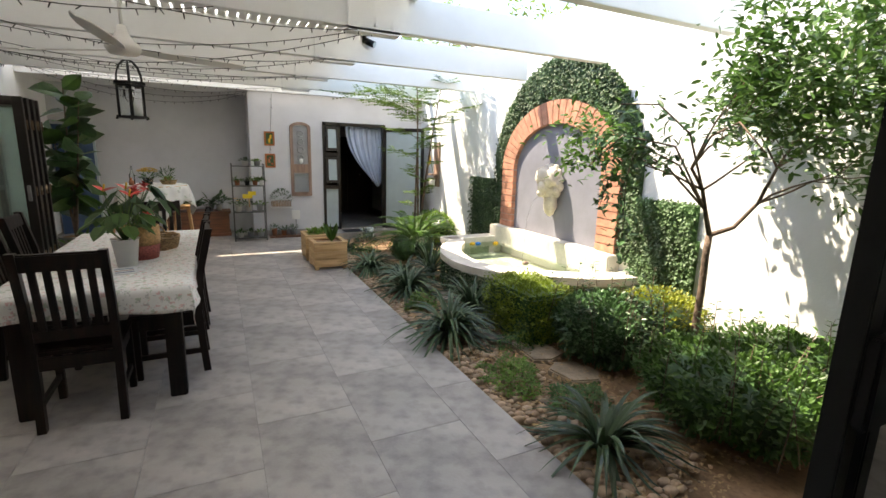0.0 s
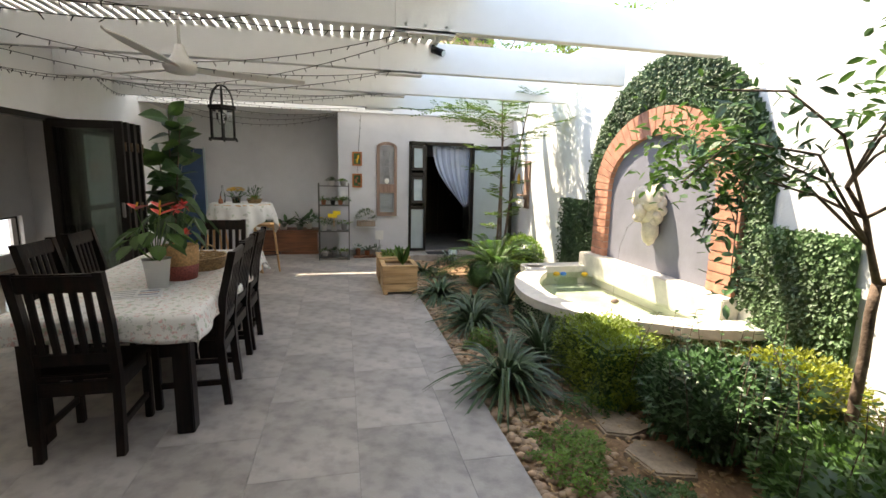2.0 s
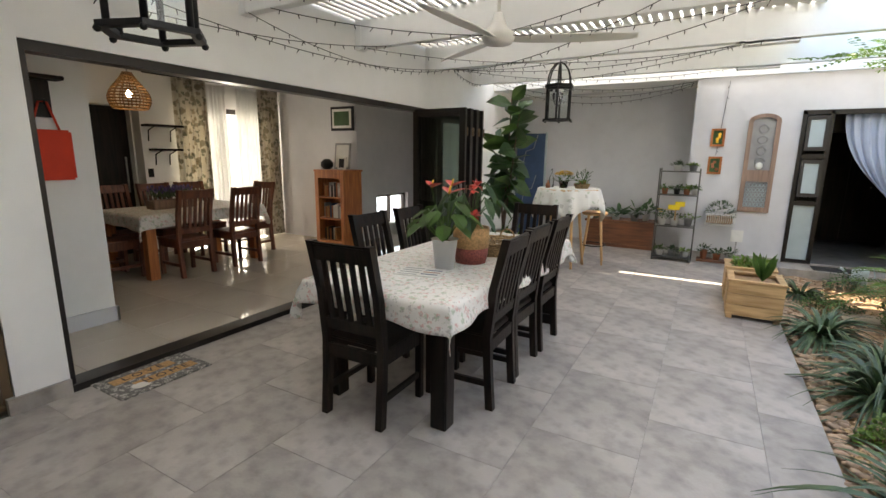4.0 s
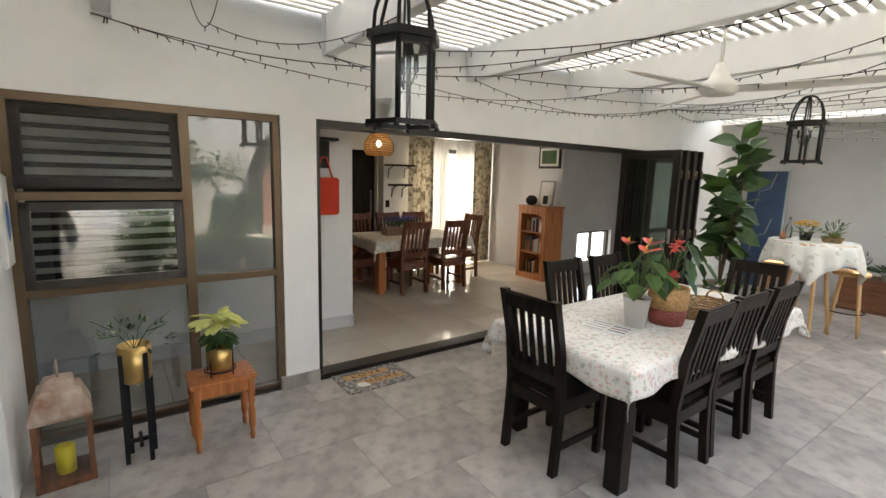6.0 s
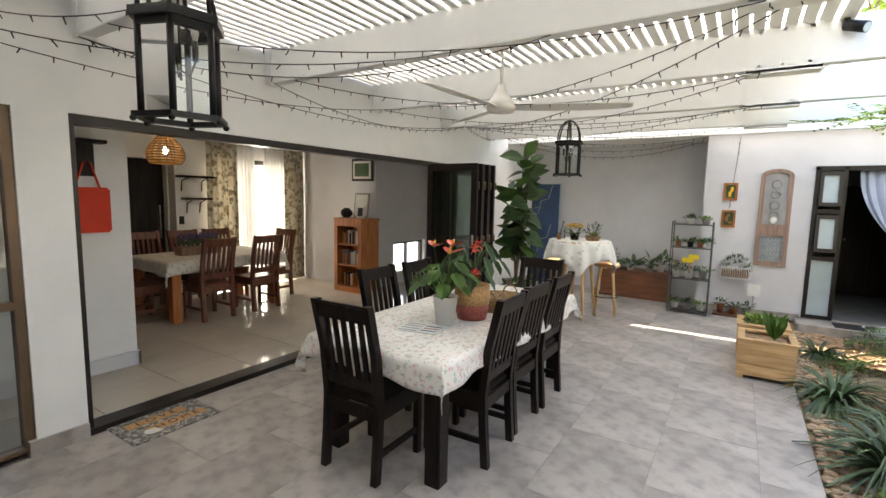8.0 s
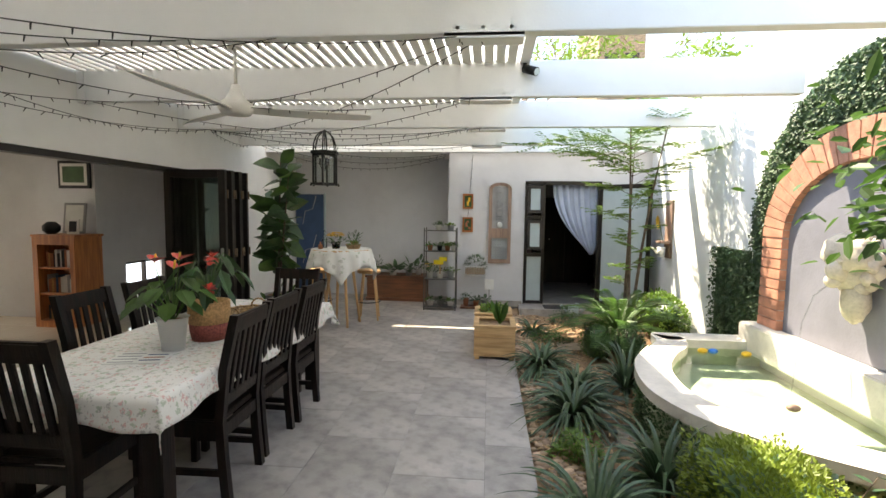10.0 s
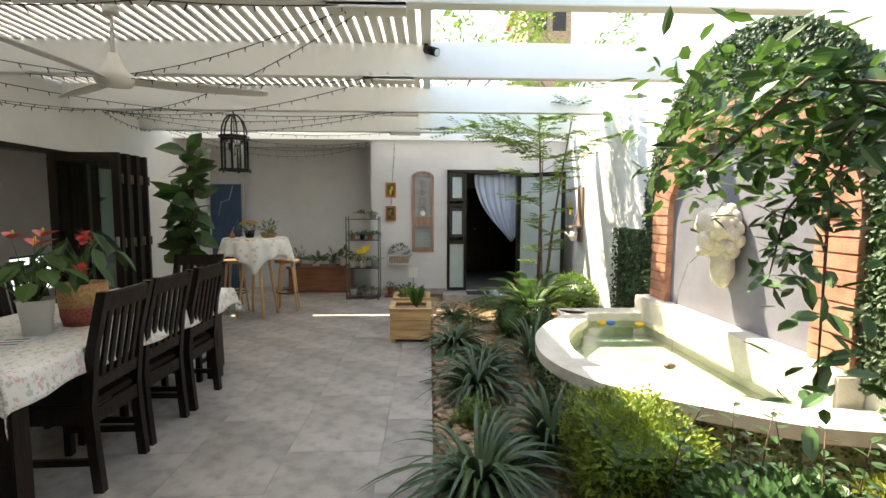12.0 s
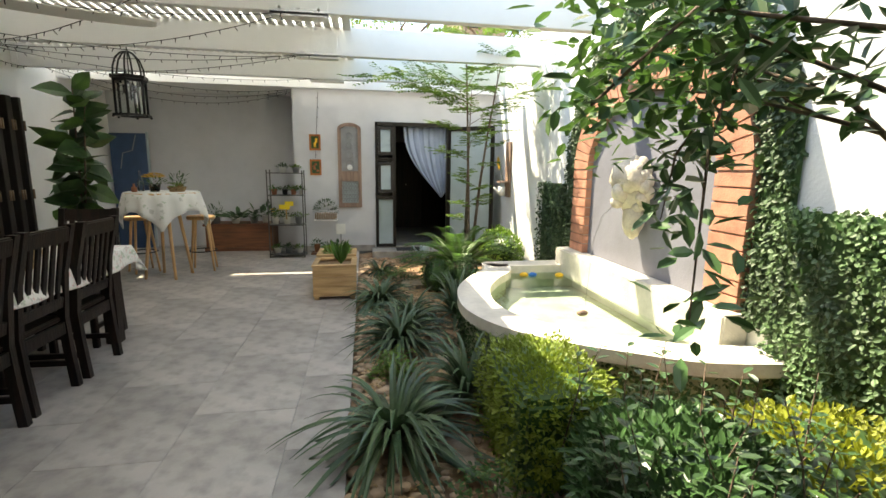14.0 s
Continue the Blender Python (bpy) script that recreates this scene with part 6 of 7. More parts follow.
for x, y, z in ((-0.18, -0.05, 0.55), (-0.14, 0.03, 0.50)):
    P = np.tile((x, y, z), (16, 1))
    leaves("petals", P, [(-0.4, math.cos(t), math.sin(t)) for t in (0.39 * q for q in range(16))], np.tile([-1.0, 0, 0], (16, 1)), 0.085 * np.ones(16), 0.035 * np.ones(16), YELLOW_FLOWER, sp)
    part("flower_stem", tube(B(), [(-0.1, -0.02, 0.25), (x, y, z)], 0.005, 5), LEAF, sp)

# lion head: one plain carved mask
bm = B()
blob(bm, (0, 0, 0), (0.12, 0.15, 0.19), 20, 14)
blob(bm, (-0.06, 0, 0.10), (0.11, 0.19, 0.14), 20, 12, 0.25, R)
blob(bm, (-0.10, 0.0, -0.02), (0.09, 0.075, 0.09), 14, 10)
blob(bm, (-0.13, 0.02, -0.10), (0.05, 0.06, 0.05), 12, 8)
blob(bm, (0.0, -0.02, -0.22), (0.08, 0.10, 0.17), 16, 12, 0.15, R)
for k in range(26):
    a = k / 26 * 6.283
    blob(bm, (0.0 - 0.02 * math.sin(k * 3), 0.16 * math.cos(a), 0.03 + 0.19 * math.sin(a)), (0.05, 0.045, 0.055), 8, 6, 0.3, R)
for s_ in (1, -1):
    blob(bm, (-0.13, 0.06 * s_, 0.05), (0.03, 0.03, 0.022), 8, 6)
    blob(bm, (-0.05, 0.13 * s_, 0.17), (0.04, 0.035, 0.045), 8, 6)
lion = tagged(part("lion_mask", bm, LION), "carved pale sandstone lion head spout on the niche", "sculpture")
lion.matrix_basis = pose(GX - 0.10, 4.80, 1.26, 0, 0, 0)
jet = tagged(part("water_jet", tube(B(), [(GX - 0.25, 4.82, 1.14), (GX - 0.34, 4.83, 1.05), (GX - 0.40, 4.84, 0.85), (GX - 0.43, 4.85, 0.33)], [0.005, 0.004, 0.003, 0.003], 6), GLASS), "thin jet of water from the lion's mouth", "water jet")
for x, y, m_, nm in ((3.44, 5.80, YELLOW_FLOWER, "yellow"), (3.53, 5.79, BLUE, "blue"), (3.80, 5.74, YELLOW_FLOWER, "small yellow"), (3.45, 4.5, GREYWOOD, "brown")):
    o = tagged(part("float_toy", blob(B(), (0, 0, 0), (0.045, 0.03, 0.025), 10, 8), m_ if m_ is not BLUE else mat("bright_blue", (0.02, 0.18, 0.6), 0.4)), nm + " plastic float on the fountain water", "toy")
    o.location = (x, y, 0.345)

# ---- items under the window ----
lt = thing("floor_lantern", pose(-1.93, 0.83, 0, 0, 0, 4), "brown floor lantern with rusty white roof and yellow candle", "lantern")
part("base", boxes((-0.13, 0.13, -0.13, 0.13, 0, 0.03), bev=0.004), TEAK, lt, "dark brown wooden base")
for a in (-0.115, 0.115):
    for b_ in (-0.115, 0.115):
        part("post", boxes((a - 0.012, a + 0.012, b_ - 0.012, b_ + 0.012, 0.03, 0.38)), TEAK, lt)
for a in ((-0.10, 0.10, -0.117, -0.113), (-0.10, 0.10, 0.113, 0.117), (-0.117, -0.113, -0.1, 0.1), (0.113, 0.117, -0.1, 0.1)):
    part("pane", boxes((*a, 0.03, 0.38)), GLASS, lt).visible_shadow = False
part("roof", lathe(B(), [(0.185, 0.38), (0.19, 0.40), (0.13, 0.52), (0.10, 0.53), (0.09, 0.57), (0.03, 0.59)], 4, smooth=False), RUST, lt).matrix_basis = pose(0, 0, 0, 0, 0, 45)
part("ring_handle", tube(B(), [(0.05 * math.cos(t * 0.5236), 0, 0.63 + 0.045 * math.sin(t * 0.5236)) for t in range(13)], 0.005, 6), RUST, lt)
part("candle", lathe(B(), [(0.045, 0.03), (0.046, 0.18), (0.03, 0.185), (0.005, 0.19)], 18), YELLOW_WAX, lt, "thick yellow candle")

ps = thing("plant_stand", (-1.92, 1.18, 0), "gold pot on a tall black stand with a sparse plant", "plant stand")
for a in (0.6, 2.17, 3.74, 5.31):
    x, y = 0.085 * math.cos(a), 0.085 * math.sin(a)
    part("leg", boxes((x - 0.012, x + 0.012, y - 0.012, y + 0.012, 0, 0.66)), BLACK_METAL, ps)
part("cross_bar", boxes((-0.08, 0.08, -0.01, 0.01, 0.10, 0.12), (-0.01, 0.01, -0.08, 0.08, 0.10, 0.12)), BLACK_METAL, ps)
part("pot", lathe(B(), [(0.065, 0.48), (0.08, 0.50), (0.085, 0.70), (0.078, 0.70), (0.075, 0.66)], 24), GOLD, ps)
k = 46
d = unit(k)
d[:, 2] = np.abs(d[:, 2]) * 0.6 + 0.1
st = B()
for q in range(7):
    a = q * 0.9
    tube(st, [(0, 0, 0.66), (0.08 * math.cos(a), 0.08 * math.sin(a), 0.78), (0.2 * math.cos(a), 0.2 * math.sin(a), 0.80 + 0.03 * (q % 3))], 0.003, 4)
part("stems", st, LEAF, ps)
leaves("leaves", d * [0.19, 0.19, 0.18] + [0, 0, 0.70], d + 0.6 * unit(k), np.tile([0, 0, 1.0], (k, 1)), 0.045 * np.ones(k), 0.018 * np.ones(k), LEAF_GREY, ps)

sl = thing("wooden_stool", (-1.88, 1.62, 0), "small orange pine stool with turned legs", "stool")
part("seat", boxes((-0.14, 0.14, -0.19, 0.19, 0.41, 0.44), bev=0.008), ORANGE_WOOD, sl)
for a in ((-0.11, 0.11, -0.16, -0.14), (-0.11, 0.11, 0.14, 0.16), (-0.12, -0.10, -0.14, 0.14), (0.10, 0.12, -0.14, 0.14)):
    part("apron", boxes((*a, 0.34, 0.41)), ORANGE_WOOD, sl)
for a in (-0.11, 0.11):
    for b_ in (-0.155, 0.155):
        part("leg", lathe(B(), [(0.012, 0), (0.017, 0.03), (0.013, 0.06), (0.022, 0.10), (0.023, 0.20), (0.014, 0.23), (0.022, 0.26), (0.016, 0.28), (0.023, 0.30), (0.023, 0.41)], 12, (a, b_, 0)), ORANGE_WOOD, sl)
po = thing("poinsettia", (-1.88, 1.62, 0.44), "pale yellow poinsettia in a gold pot on the stool", "potted plant")
part("pot", lathe(B(), [(0.06, 0.03), (0.072, 0.05), (0.075, 0.19), (0.068, 0.19), (0.066, 0.16)], 22), GOLD, po)
for a in (0.78, 2.35, 3.92, 5.5):
    part("stand_leg", tube(B(), [(0.09 * math.cos(a), 0.09 * math.sin(a), 0), (0.09 * math.cos(a), 0.09 * math.sin(a), 0.17)], 0.004, 5), BLACK_METAL, po)
part("stand_ring", tube(B(), [(0.09 * math.cos(t * 0.2618), 0.09 * math.sin(t * 0.2618), 0.03) for t in range(25)], 0.004, 5), BLACK_METAL, po)
PALE_Y = mat("pale_yellow_bract", (0.62, 0.64, 0.22), 0.55, var=0.1, bump=0, rand=0.15, sss=0.25)
k = 40
an_ = np.arange(k) * 2.4
leaves("bracts", np.stack([0.07 * np.cos(an_) * rng.random(k), 0.07 * np.sin(an_) * rng.random(k), 0.30 + 0.08 * rng.random(k)], 1), np.stack([np.cos(an_), np.sin(an_), 0.25 * rng.normal(size=k)], 1), np.tile([0, 0, 1.0], (k, 1)) + 0.3 * unit(k), 0.10 + 0.04 * rng.random(k), 0.06 * np.ones(k), PALE_Y, po)
leaves("lower_leaves", np.stack([0.03 * np.cos(an_), 0.03 * np.sin(an_), 0.20 + 0.08 * rng.random(k)], 1), np.stack([np.cos(an_), np.sin(an_), -0.3 * np.ones(k)], 1), np.tile([0, 0, 1.0], (k, 1)), 0.10 * np.ones(k), 0.055 * np.ones(k), LEAF_DARK, po)
part("stems", tube(B(), [(0, 0, 0.15), (0, 0, 0.33)], 0.012, 6), LEAF, po)
wa = thing("wall_plaque", (-2.20, 0.64, 1.15), "pale wooden plaque with a painted bird on the side wall", "wall art")
part("board", boxes((-0.1, 0.1, 0, 0.03, 0, 0.5), bev=0.01), PAPER, wa)
part("painting", blob(B(), (0, 0.031, 0.25), (0.04, 0.006, 0.11), 10, 8), mat("plaque_blue", (0.05, 0.16, 0.38), 0.6), wa)

# door mat with words
dm = thing("door_mat", pose(-2.17, 2.84, 0.0, 0, 0, 90), "patterned grey door mat with two lettered planks", "mat")
bm = B()
box(bm, -0.30, 0.30, -0.20, 0.20, 0, 0.010, 0.003)
part("mat_base", bm, spots("mat_pattern", (0.14, 0.135, 0.13), [(0.66, 0.63, 0.58)], 42, 0.42), dm)
for y, tx, x in ((0.075, "LOVE", -0.03), (-0.065, "HOME", 0.05)):
    part("plank_print", boxes((x - 0.2, x + 0.2, y - 0.045, y + 0.045, 0.010, 0.0115)), WOVEN_TAN, dm)
    cu = bpy.data.curves.new("word", "FONT")
    cu.body, cu.size, cu.align_x, cu.align_y, cu.extrude = tx, 0.085, "CENTER", "CENTER", 0.0006
    cu.space_character = 1.5
    o = new("word", cu)
    o.data.materials.append(DARK)
    o.parent = dm
    o.matrix_basis = pose(x, y, 0.0125)
part("heart_print", blob(B(), (-0.13, -0.09, 0.0105), (0.06, 0.05, 0.0015), 12, 6), PAPER, dm)

# ---- string lights ----
def cord(a, b_, sag, label="dark cord of small string lights hung under the pergola"):
    s = thing("string_lights", (0, 0, 0), label, "string lights", "string lights")
    a, b_ = Vector(a), Vector(b_)
    n = 26
    pts = [a.lerp(b_, i / n) - Vector((0, 0, sag * 4 * (i / n) * (1 - i / n))) for i in range(n + 1)]
    part("cord", tube(B(), pts, 0.0032, 5), CORD, s)
    bm = B()
    for k in range(int((b_ - a).length / 0.14)):
        t = (k + 0.5) / int((b_ - a).length / 0.14)
        p = a.lerp(b_, t) - Vector((0, 0, sag * 4 * t * (1 - t)))
        tube(bm, [p, p + Vector((R.gauss(0, 0.012), R.gauss(0, 0.012), -0.03))], [0.0045, 0.003], 5)
    part("bulbs", bm, CORD, s)["kind"] = "stuff"


HUB = (-1.95, 6.66, 2.57)
for bx, by, sg in ((1.40, 3.88, 0.2), (1.30, 5.28, 0.16), (1.2, 6.66, 0.12)):
    cord(HUB, (bx, by, 2.575), sg)
for a, b_, sg in (((-2.3, 1.11, 2.57), (-1.9, 5.28, 2.57), 0.22), ((-2.3, 1.11, 2.57), (-0.4, 3.88, 2.575), 0.25), ((-1.9, 2.5, 2.575), (1.3, 3.9, 2.575), 0.2), ((-2.3, 2.5, 2.57), HUB, 0.2),
                  ((-1.9, 8.04, 2.575), (0.7, 9.32, 2.60), 0.20), ((-1.6, 8.04, 2.575), (0.72, 9.32, 2.62), 0.12), ((-2.0, 8.04, 2.575), (0.70, 9.32, 2.58), 0.28), (HUB, (1.2, 8.04, 2.575), 0.14), ((-2.2, 8.04, 2.575), HUB, 0.05)):
    cord(a, b_, sg)
for a, b_, sg in (((-2.32, 1.60, 2.86), (-2.20, 1.78, 2.86), 0.26), ((-2.24, 1.70, 2.62), (-1.2, 2.5, 2.575), 0.14), ((-2.3, 2.5, 2.57), (0.2, 3.88, 2.575), 0.24), ((-2.0, 3.88, 2.575), (1.3, 5.28, 2.575), 0.22),
                  ((-2.2, 5.28, 2.575), (1.35, 6.66, 2.575), 0.17), ((-2.25, 3.88, 2.575), HUB, 0.18), ((-1.6, 5.28, 2.575), (1.3, 3.9, 2.575), 0.16), ((-2.0, 8.04, 2.575), (1.25, 6.66, 2.575), 0.10)):
    cord(a, b_, sg)
cord((1.12, 9.32, 2.6), (1.05, 9.32, 1.55), 0.0)
spl = thing("spotlight", (1.68, 5.24, 2.80), "black cylindrical spotlight fixed to the roof edge", "spotlight")
part("body", tube(B(), [(0, 0.02, 0), (0.09, -0.06, -0.05)], 0.035, 14), BLACK_METAL, spl)
part("bracket", boxes((-0.015, 0.015, 0.0, 0.04, -0.02, 0.05)), BLACK_METAL, spl)
part("lens", tube(B(), [(0.088, -0.058, -0.049), (0.0925, -0.062, -0.0515)], 0.029, 14), FROST, spl)

# ---- inside the house ----
curtain("floral_curtain", (IX + 0.12, 5.34), (IX + 0.12, 5.86), 0.06, 2.55, 0.035, 6, CURTAIN, "floral curtain drawn to the side of the window", group="floral curtains")
curtain("floral_curtain", (IX + 0.12, 6.80), (IX + 0.12, 7.22), 0.06, 2.55, 0.035, 6, CURTAIN, "floral curtain hanging beside the bookcase", group="floral curtains")
curtain("sheer_curtain", (IX + 0.07, 5.80), (IX + 0.07, 6.22), 0.06, 2.52, 0.02, 6, SHEER, "white sheer curtain before the bright window", group="sheer curtains")
curtain("sheer_curtain", (IX + 0.07, 6.40), (IX + 0.07, 6.86), 0.06, 2.52, 0.02, 7, SHEER, "white sheer curtain glowing with daylight", group="sheer curtains")
rail = tagged(part("curtain_rail", tube(B(), [(IX + 0.12, 4.95, 2.56), (IX + 0.12, 7.22, 2.56)], 0.012, 8), BLACK_METAL), "black curtain rail over the window", "curtain rail")
w2 = thing("window_2", (IX - 0.1, 5.45, 0), "tall dark-framed glazed door behind the curtains", "window")
w2["kind"] = "structure"
for a in ((0, 0.06, 0, 0.06, 0.03, 2.2), (0, 0.06, 0.62, 0.72, 0.03, 2.2), (0, 0.06, 1.54, 1.6, 0.03, 2.2), (0, 0.06, 0, 1.6, 2.12, 2.2)):
    part("frame_bar", boxes(a), DARK_ALU, w2)
part("pane", boxes((0.027, 0.033, 0.06, 1.54, 0.03, 2.12)), GLASS, w2).visible_shadow = False
al = new("window_skylight", bpy.data.lights.new("window_skylight", "AREA"))
al.data.shape, al.data.size, al.data.size_y, al.data.energy, al.data.color = "RECTANGLE", 1.6, 2.1, 24, (1.0, 0.97, 0.92)
al.matrix_world = look((IX - 0.16, 6.25, 1.12), (0, 6.25, 1.12))
w3 = thing("window_3", (-4.12, 7.75, 0.28), "low window with a white sill and blue view", "window")
w3["kind"] = "structure"
for a in ((-0.03, 0.03, 0, 0.04, 0, 0.52), (-0.03, 0.03, 0.46, 0.50, 0, 0.52), (-0.03, 0.03, 0.93, 0.97, 0, 0.52), (-0.03, 0.03, 0, 0.97, 0.48, 0.52)):
    part("frame_bar", boxes(a), DARK_ALU, w3)
part("pane", boxes((-0.003, 0.003, 0.04, 0.93, 0, 0.48)), GLASS, w3).visible_shadow = False
part("sill", boxes((0.03, 0.14, -0.02, 0.99, -0.03, 0.0), bev=0.004), POT_WHITE, w3)
struct("backdrop", boxes((-5.3, -5.25, 8.2, 12.0, -0.1, 2.3)), glow("pale_daylight", (0.62, 0.78, 0.95), 0.45), "bright pale blue daylight outside the low window", "backdrop")
struct("yard_wall", boxes((-7.6, -7.4, 7.5, 13, -0.2, 2.4), (-12.6, -12.4, 3.5, 8, -0.2, 2.4)), GARDEN_WALL, "pale yard wall outside the low window", "wall")

t2 = thing("indoor_table", (-4.95, 4.86, 0.03), "orange-brown wooden dining table indoors", "table")
part("tabletop", boxes((-0.50, 0.50, -0.82, 0.82, 0.72, 0.76), bev=0.006), ORANGE_WOOD, t2)
for a in (-0.44, 0.44):
    for b_ in (-0.72, 0.70):
        part("leg", boxes((a - 0.055, a + 0.055, b_ - 0.055, b_ + 0.055, 0, 0.72), bev=0.005), ORANGE_WOOD, t2)
    part("apron", boxes((a - 0.015, a + 0.015, -0.66, 0.64, 0.62, 0.72)), ORANGE_WOOD, t2)
tablecloth("tablecloth", -5.45, -4.45, 4.04, 5.68, 0.79, 0.15, CLOTH, "floral tablecloth on the indoor dining table", 8)
c2 = thing("indoor_chair", pose(-4.50, 4.55, 0.03, 0, 0, 90), "red-brown slat-back wooden chair at the indoor table", "chair", "chairs round the indoor table")
chair_mesh(RED_WOOD, c2)
for x, y, a in ((-4.50, 5.25, 90), (-5.42, 4.35, -90), (-5.42, 4.90, -90), (-5.42, 5.42, -90), (-4.95, 3.98, 0), (-4.95, 5.85, 180)):
    copy_thing(c2, pose(x, y, 0.03, 0, 0, a))
lav = thing("lavender_box", (-4.98, 4.72, 0.80), "wooden trough of purple lavender on the indoor table", "planter")
part("trough", boxes((-0.09, 0.09, -0.28, 0.28, 0, 0.11), bev=0.006), GREYWOOD, lav)
k = 220
P = np.stack([0.14 * rng.random(k) - 0.07, 0.5 * rng.random(k) - 0.25, 0.11 + 0.08 * rng.random(k)], 1)
leaves("lavender_leaves", P, unit(k) * [0.5, 0.5, 0.3] + [0, 0, 1], unit(k), 0.09 * np.ones(k), 0.012 * np.ones(k), LEAF_GREY, lav)
leaves("lavender_flowers", P + [0, 0, 0.07], unit(k) * [0.5, 0.5, 0.3] + [0, 0, 1], unit(k), 0.045 * np.ones(k), 0.02 * np.ones(k), mat("lavender", (0.13, 0.10, 0.26), 0.7, bump=0, rand=0.2), lav)

bk = thing("bookcase", (-4.50, 6.78, 0.03), "orange pine bookcase half full of books", "bookcase")
part("side_panel", boxes((0, 0.025, 0, 0.42, 0, 1.20), bev=0.003), ORANGE_WOOD, bk)
part("side_panel", boxes((0.575, 0.60, 0, 0.42, 0, 1.20), bev=0.003), ORANGE_WOOD, bk)
part("back_panel", boxes((0.025, 0.575, 0.40, 0.42, 0, 1.20)), ORANGE_WOOD, bk)
part("top_board", boxes((-0.02, 0.62, -0.02, 0.43, 1.20, 1.23), bev=0.004), ORANGE_WOOD, bk)
part("face_frame", boxes((0.0, 0.07, -0.02, 0.0, 0, 1.2), (0.53, 0.60, -0.02, 0, 0, 1.2), (0.07, 0.53, -0.02, 0, 1.10, 1.2), (0.07, 0.53, -0.02, 0, 0, 0.1)), ORANGE_WOOD, bk)
for z in (0.10, 0.46, 0.80):
    part("shelf_board", boxes((0.025, 0.575, 0.0, 0.40, z - 0.02, z)), ORANGE_WOOD, bk)
cols = [PAPER, DARK, TERRACOTTA, GREY_POT, BLUE, WOVEN_TAN, POT_WHITE]
for z in (0.13, 0.49, 0.83):
    x = -4.41
    while x < -4.12 + (0.12 if z > 0.2 else -0.05):
        w_ = R.uniform(0.018, 0.045)
        m_ = cols[R.randrange(len(cols))]
        h_ = R.uniform(0.16, 0.24)
        o = tagged(part("book", boxes((0, w_ - 0.002, 0, 0.15, 0, h_), bev=0.002), m_), "closed book standing on the bookcase shelf", "book", "books on the bookcase")
        o.location = (x, 6.86, z)
        x += w_
vs = tagged(part("round_vase", lathe(B(), [(0.05, 0), (0.10, 0.05), (0.10, 0.11), (0.05, 0.16), (0.03, 0.165)], 20), BLACK_METAL), "round black vase on the bookcase", "vase")
vs.location = (-4.40, 6.95, 1.26)
for x, w_, h_, a, nm in ((-4.12, 0.15, 0.20, 12, "small white framed photo"), (-4.22, 0.30, 0.42, 6, "large pale framed print")):
    p_ = thing("photo_frame", pose(x, 6.98 + (0.12 if w_ > 0.2 else 0), 1.262, -8, 0, a), nm + " leaning on the bookcase", "photo frame")
    part("frame", boxes((-w_ / 2, w_ / 2, -0.01, 0.01, 0, h_), bev=0.003), POT_WHITE if w_ < 0.2 else GREY_POT, p_)
    part("print", boxes((-w_ / 2 + 0.03, w_ / 2 - 0.03, -0.014, -0.011, 0.03, h_ - 0.03)), DARK if w_ < 0.2 else PAPER, p_)
pc = thing("framed_picture", (-4.30, BY, 1.88), "dark framed landscape photo on the interior wall", "picture")
part("frame", boxes((-0.24, 0.24, -0.03, 0, 0, 0.38), bev=0.004), BLACK_METAL, pc)
part("mount", boxes((-0.20, 0.20, -0.036, -0.031, 0.04, 0.34)), PAPER, pc)
part("print", boxes((-0.16, 0.16, -0.041, -0.037, 0.08, 0.30)), LEAF_DARK, pc)
bag = thing("red_bag", (-3.40, 2.90, 1.28), "red felt shopping bag hanging on the wall", "bag")
part("body", boxes((-0.0, 0.05, -0.17, 0.15, 0, 0.38), bev=0.015), RED_BAG, bag)
part("strap", tube(B(), [(0.03, -0.10, 0.37), (0.03, -0.03, 0.58), (0.03, 0.02, 0.58), (0.03, 0.08, 0.37)], 0.009, 6), RED_BAG, bag)
hk = thing("wall_hook", (-3.42, 2.9, 1.80), "dark carved wooden wall bracket", "bracket")
part("plate", boxes((0, 0.03, -0.06, 0.06, -0.05, 0.22), bev=0.005), BLACK_WOOD, hk)
part("shelf", boxes((0, 0.14, -0.12, 0.12, 0.22, 0.25), bev=0.005), BLACK_WOOD, hk)
part("hook", tube(B(), [(0.03, 0, 0.05), (0.07, 0, 0.05), (0.075, 0, 0.08)], 0.006, 6), BLACK_METAL, hk)
pd = thing("pendant_lamp", (-4.6, 4.15, 0), "woven rattan pendant lamp with a lit bulb", "pendant lamp")
part("cable", tube(B(), [(0, 0, 2.75), (0, 0, 2.32)], 0.004, 6), CORD, pd)
SHADE_R = [0.045, 0.06, 0.08, 0.105, 0.13, 0.155, 0.175, 0.19, 0.20, 0.202, 0.198, 0.185, 0.165]
for k, r_ in enumerate(SHADE_R):
    part("rattan_ring", tube(B(), [(r_ * math.cos(q * 0.2618), r_ * math.sin(q * 0.2618), 2.34 - 0.031 * k) for q in range(25)], 0.008, 5), SHADE_CANE, pd)
for k in range(16):
    a = k * 0.3927
    part("cane", tube(B(), [(r_ * math.cos(a), r_ * math.sin(a), 2.34 - 0.031 * q) for q, r_ in enumerate(SHADE_R)], 0.006, 4), SHADE_CANE, pd)
part("bulb", blob(B(), (0, 0, 2.12), (0.03, 0.03, 0.04), 12, 8), glow("warm_bulb", (1.0, 0.72, 0.38), 14), pd)
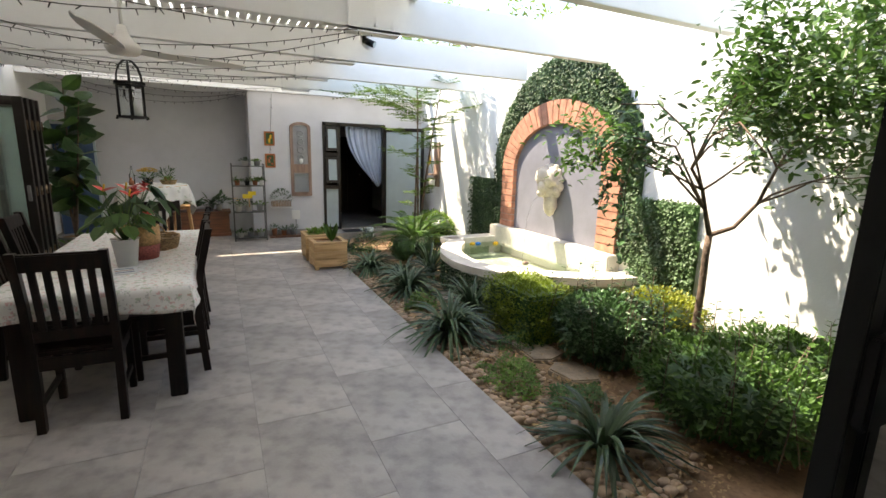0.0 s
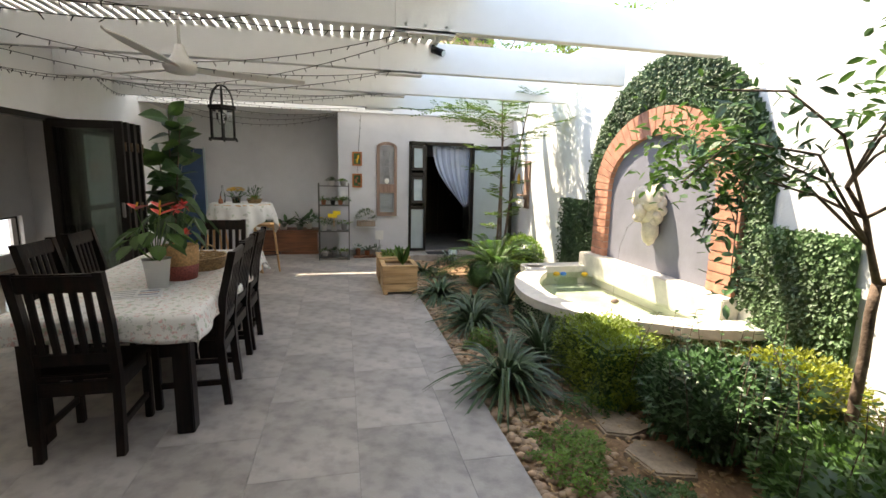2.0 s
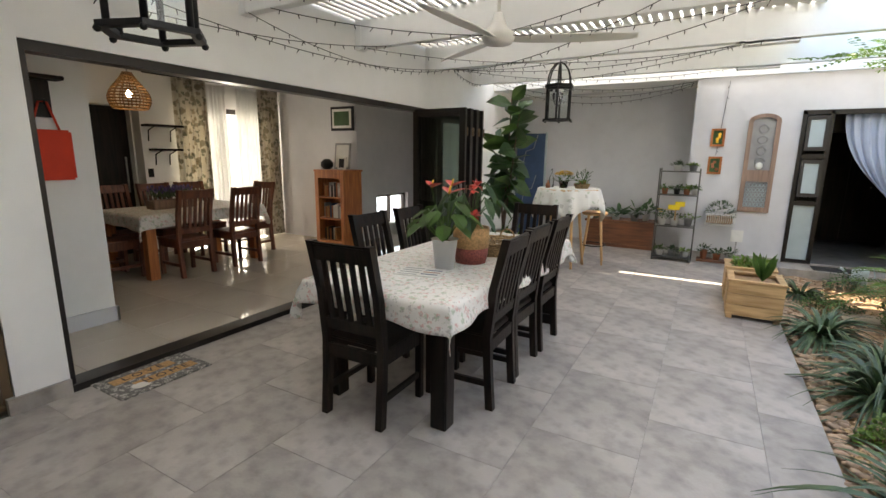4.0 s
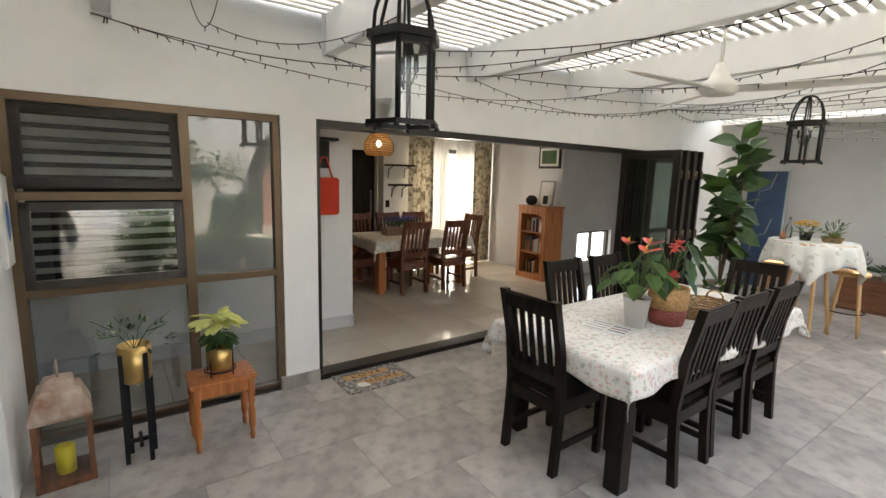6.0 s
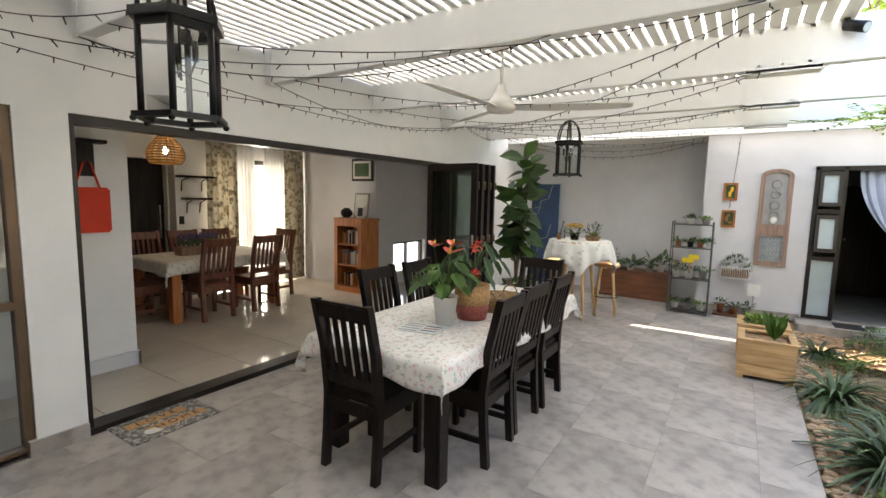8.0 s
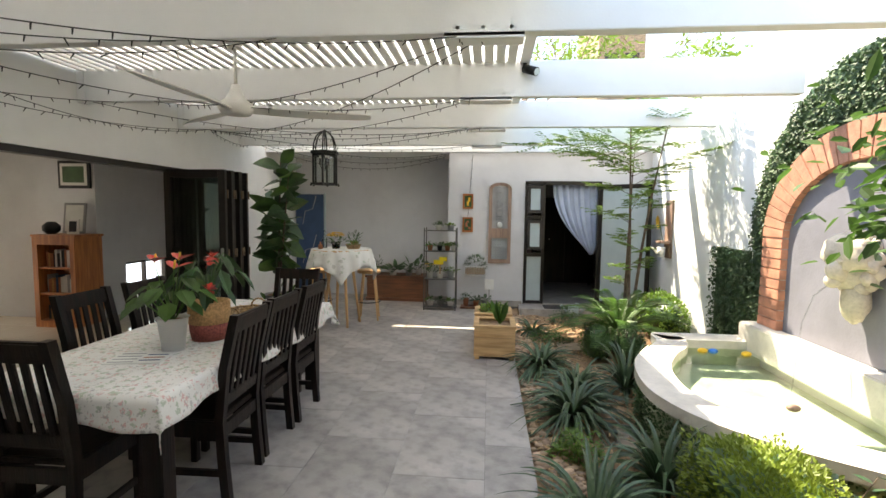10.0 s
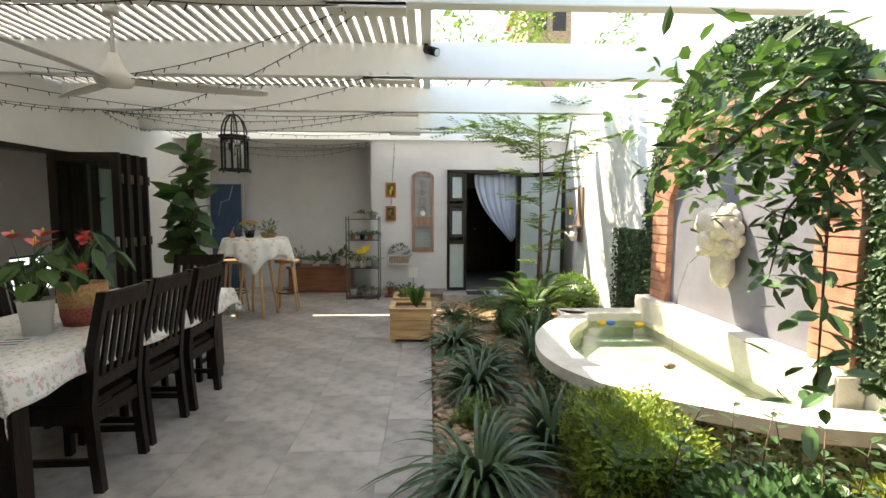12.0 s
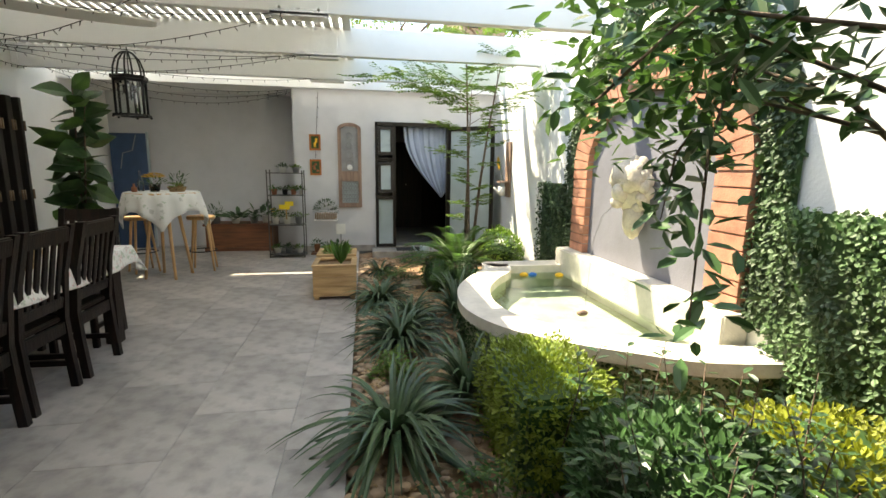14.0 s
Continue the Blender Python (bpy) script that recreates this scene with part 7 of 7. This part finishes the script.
for z, y0, y1 in ((1.85, 4.93, 5.42), (1.52, 5.0, 5.38)):
    s_ = thing("wall_shelf", (IX, 0, z), "black bracketed wall shelf beside the curtain", "shelf", "wall shelves")
    part("board", boxes((0, 0.2, y0, y1, 0, 0.03)), BLACK_WOOD, s_)
    for y in (y0 + 0.08, y1 - 0.1):
        part("bracket", tube(B(), [(0.0, y, -0.2), (0.02, y, -0.05), (0.17, y, 0.0)], 0.008, 5), BLACK_METAL, s_)
# Black cabinet set close behind the opening, also standing in for its darkness.
fr = thing("kitchen_cabinet", (-6.22, 3.7, 0.03), "tall black kitchen cabinet with steel handles, blacking out the doorway", "cabinet")
part("body", boxes((-0.6, 0, -1.2, 1.2, 0, 2.1), bev=0.01), BLACK_WOOD, fr)
for k in range(4):
    d_ = part("door", boxes((0.0, 0.02, -1.18 + k * 0.6, -0.6 + k * 0.6, 0.05, 2.05), bev=0.004), BLACK_WOOD, fr)
    part("handle", boxes((0.02, 0.04, -0.68 + k * 0.6, -0.66 + k * 0.6, 0.9, 1.4)), STEEL, d_)
part("light_switch", boxes((IX, IX + 0.012, 4.96, 5.03, 1.15, 1.27)), BLACK_METAL, None)
tagged(bpy.data.objects["light_switch"], "black square light switch on the white wall", "switch")

# interior floor tiles
fi = tagged(new("interior_tiles"), "polished cream porcelain floor tiles", "floor", kind="structure")
TM = boxes((0.0025, 0.5975, 0.0025, 0.5975, 0, 0.012), bev=0.0015)
base = part("tile", TM, CREAM, fi)
first = True
for i in range(10):
    for j in range(17):
        x, y = WX - 0.02 - 0.6 * (i + 1), -1.0 + 0.6 * j
        if x < -8.3 or (y > 7.2 and x < -4.2):
            continue
        o = base if first else new("tile", base.data)
        first = False
        o.parent = fi
        o.location = (x, y, 0.030)

# ---- patio tiles, laid in running bond ----
pt = tagged(new("patio_tiles"), "concrete-look grey porcelain patio tiles", "floor", kind="structure")
TW, TL = 0.568, 0.851
mesh_cache = {}
for i in range(-6, 2):
    xa, xb = max(WX, 0.848 + i * TW), min(1.73, 0.848 + (i + 1) * TW)
    if xb - xa < 0.02:
        continue
    y = 3.146 - TL * 4 + (TL / 2 if i % 2 else 0)
    while y < 10.1:
        ya, yb = max(0.62, y), min(10.1, y + TL)
        y += TL
        if yb - ya < 0.02:
            continue
        key = (round(xb - xa, 3), round(yb - ya, 3))
        if key not in mesh_cache:
            ob = part("tile", boxes((0.0009, key[0] - 0.0009, 0.0009, key[1] - 0.0009, -0.008, 0.0), bev=0.001), TILE, pt)
            mesh_cache[key] = ob.data
        else:
            ob = new("tile", mesh_cache[key])
            ob.parent = pt
        ob.location = (xa, ya, 0)
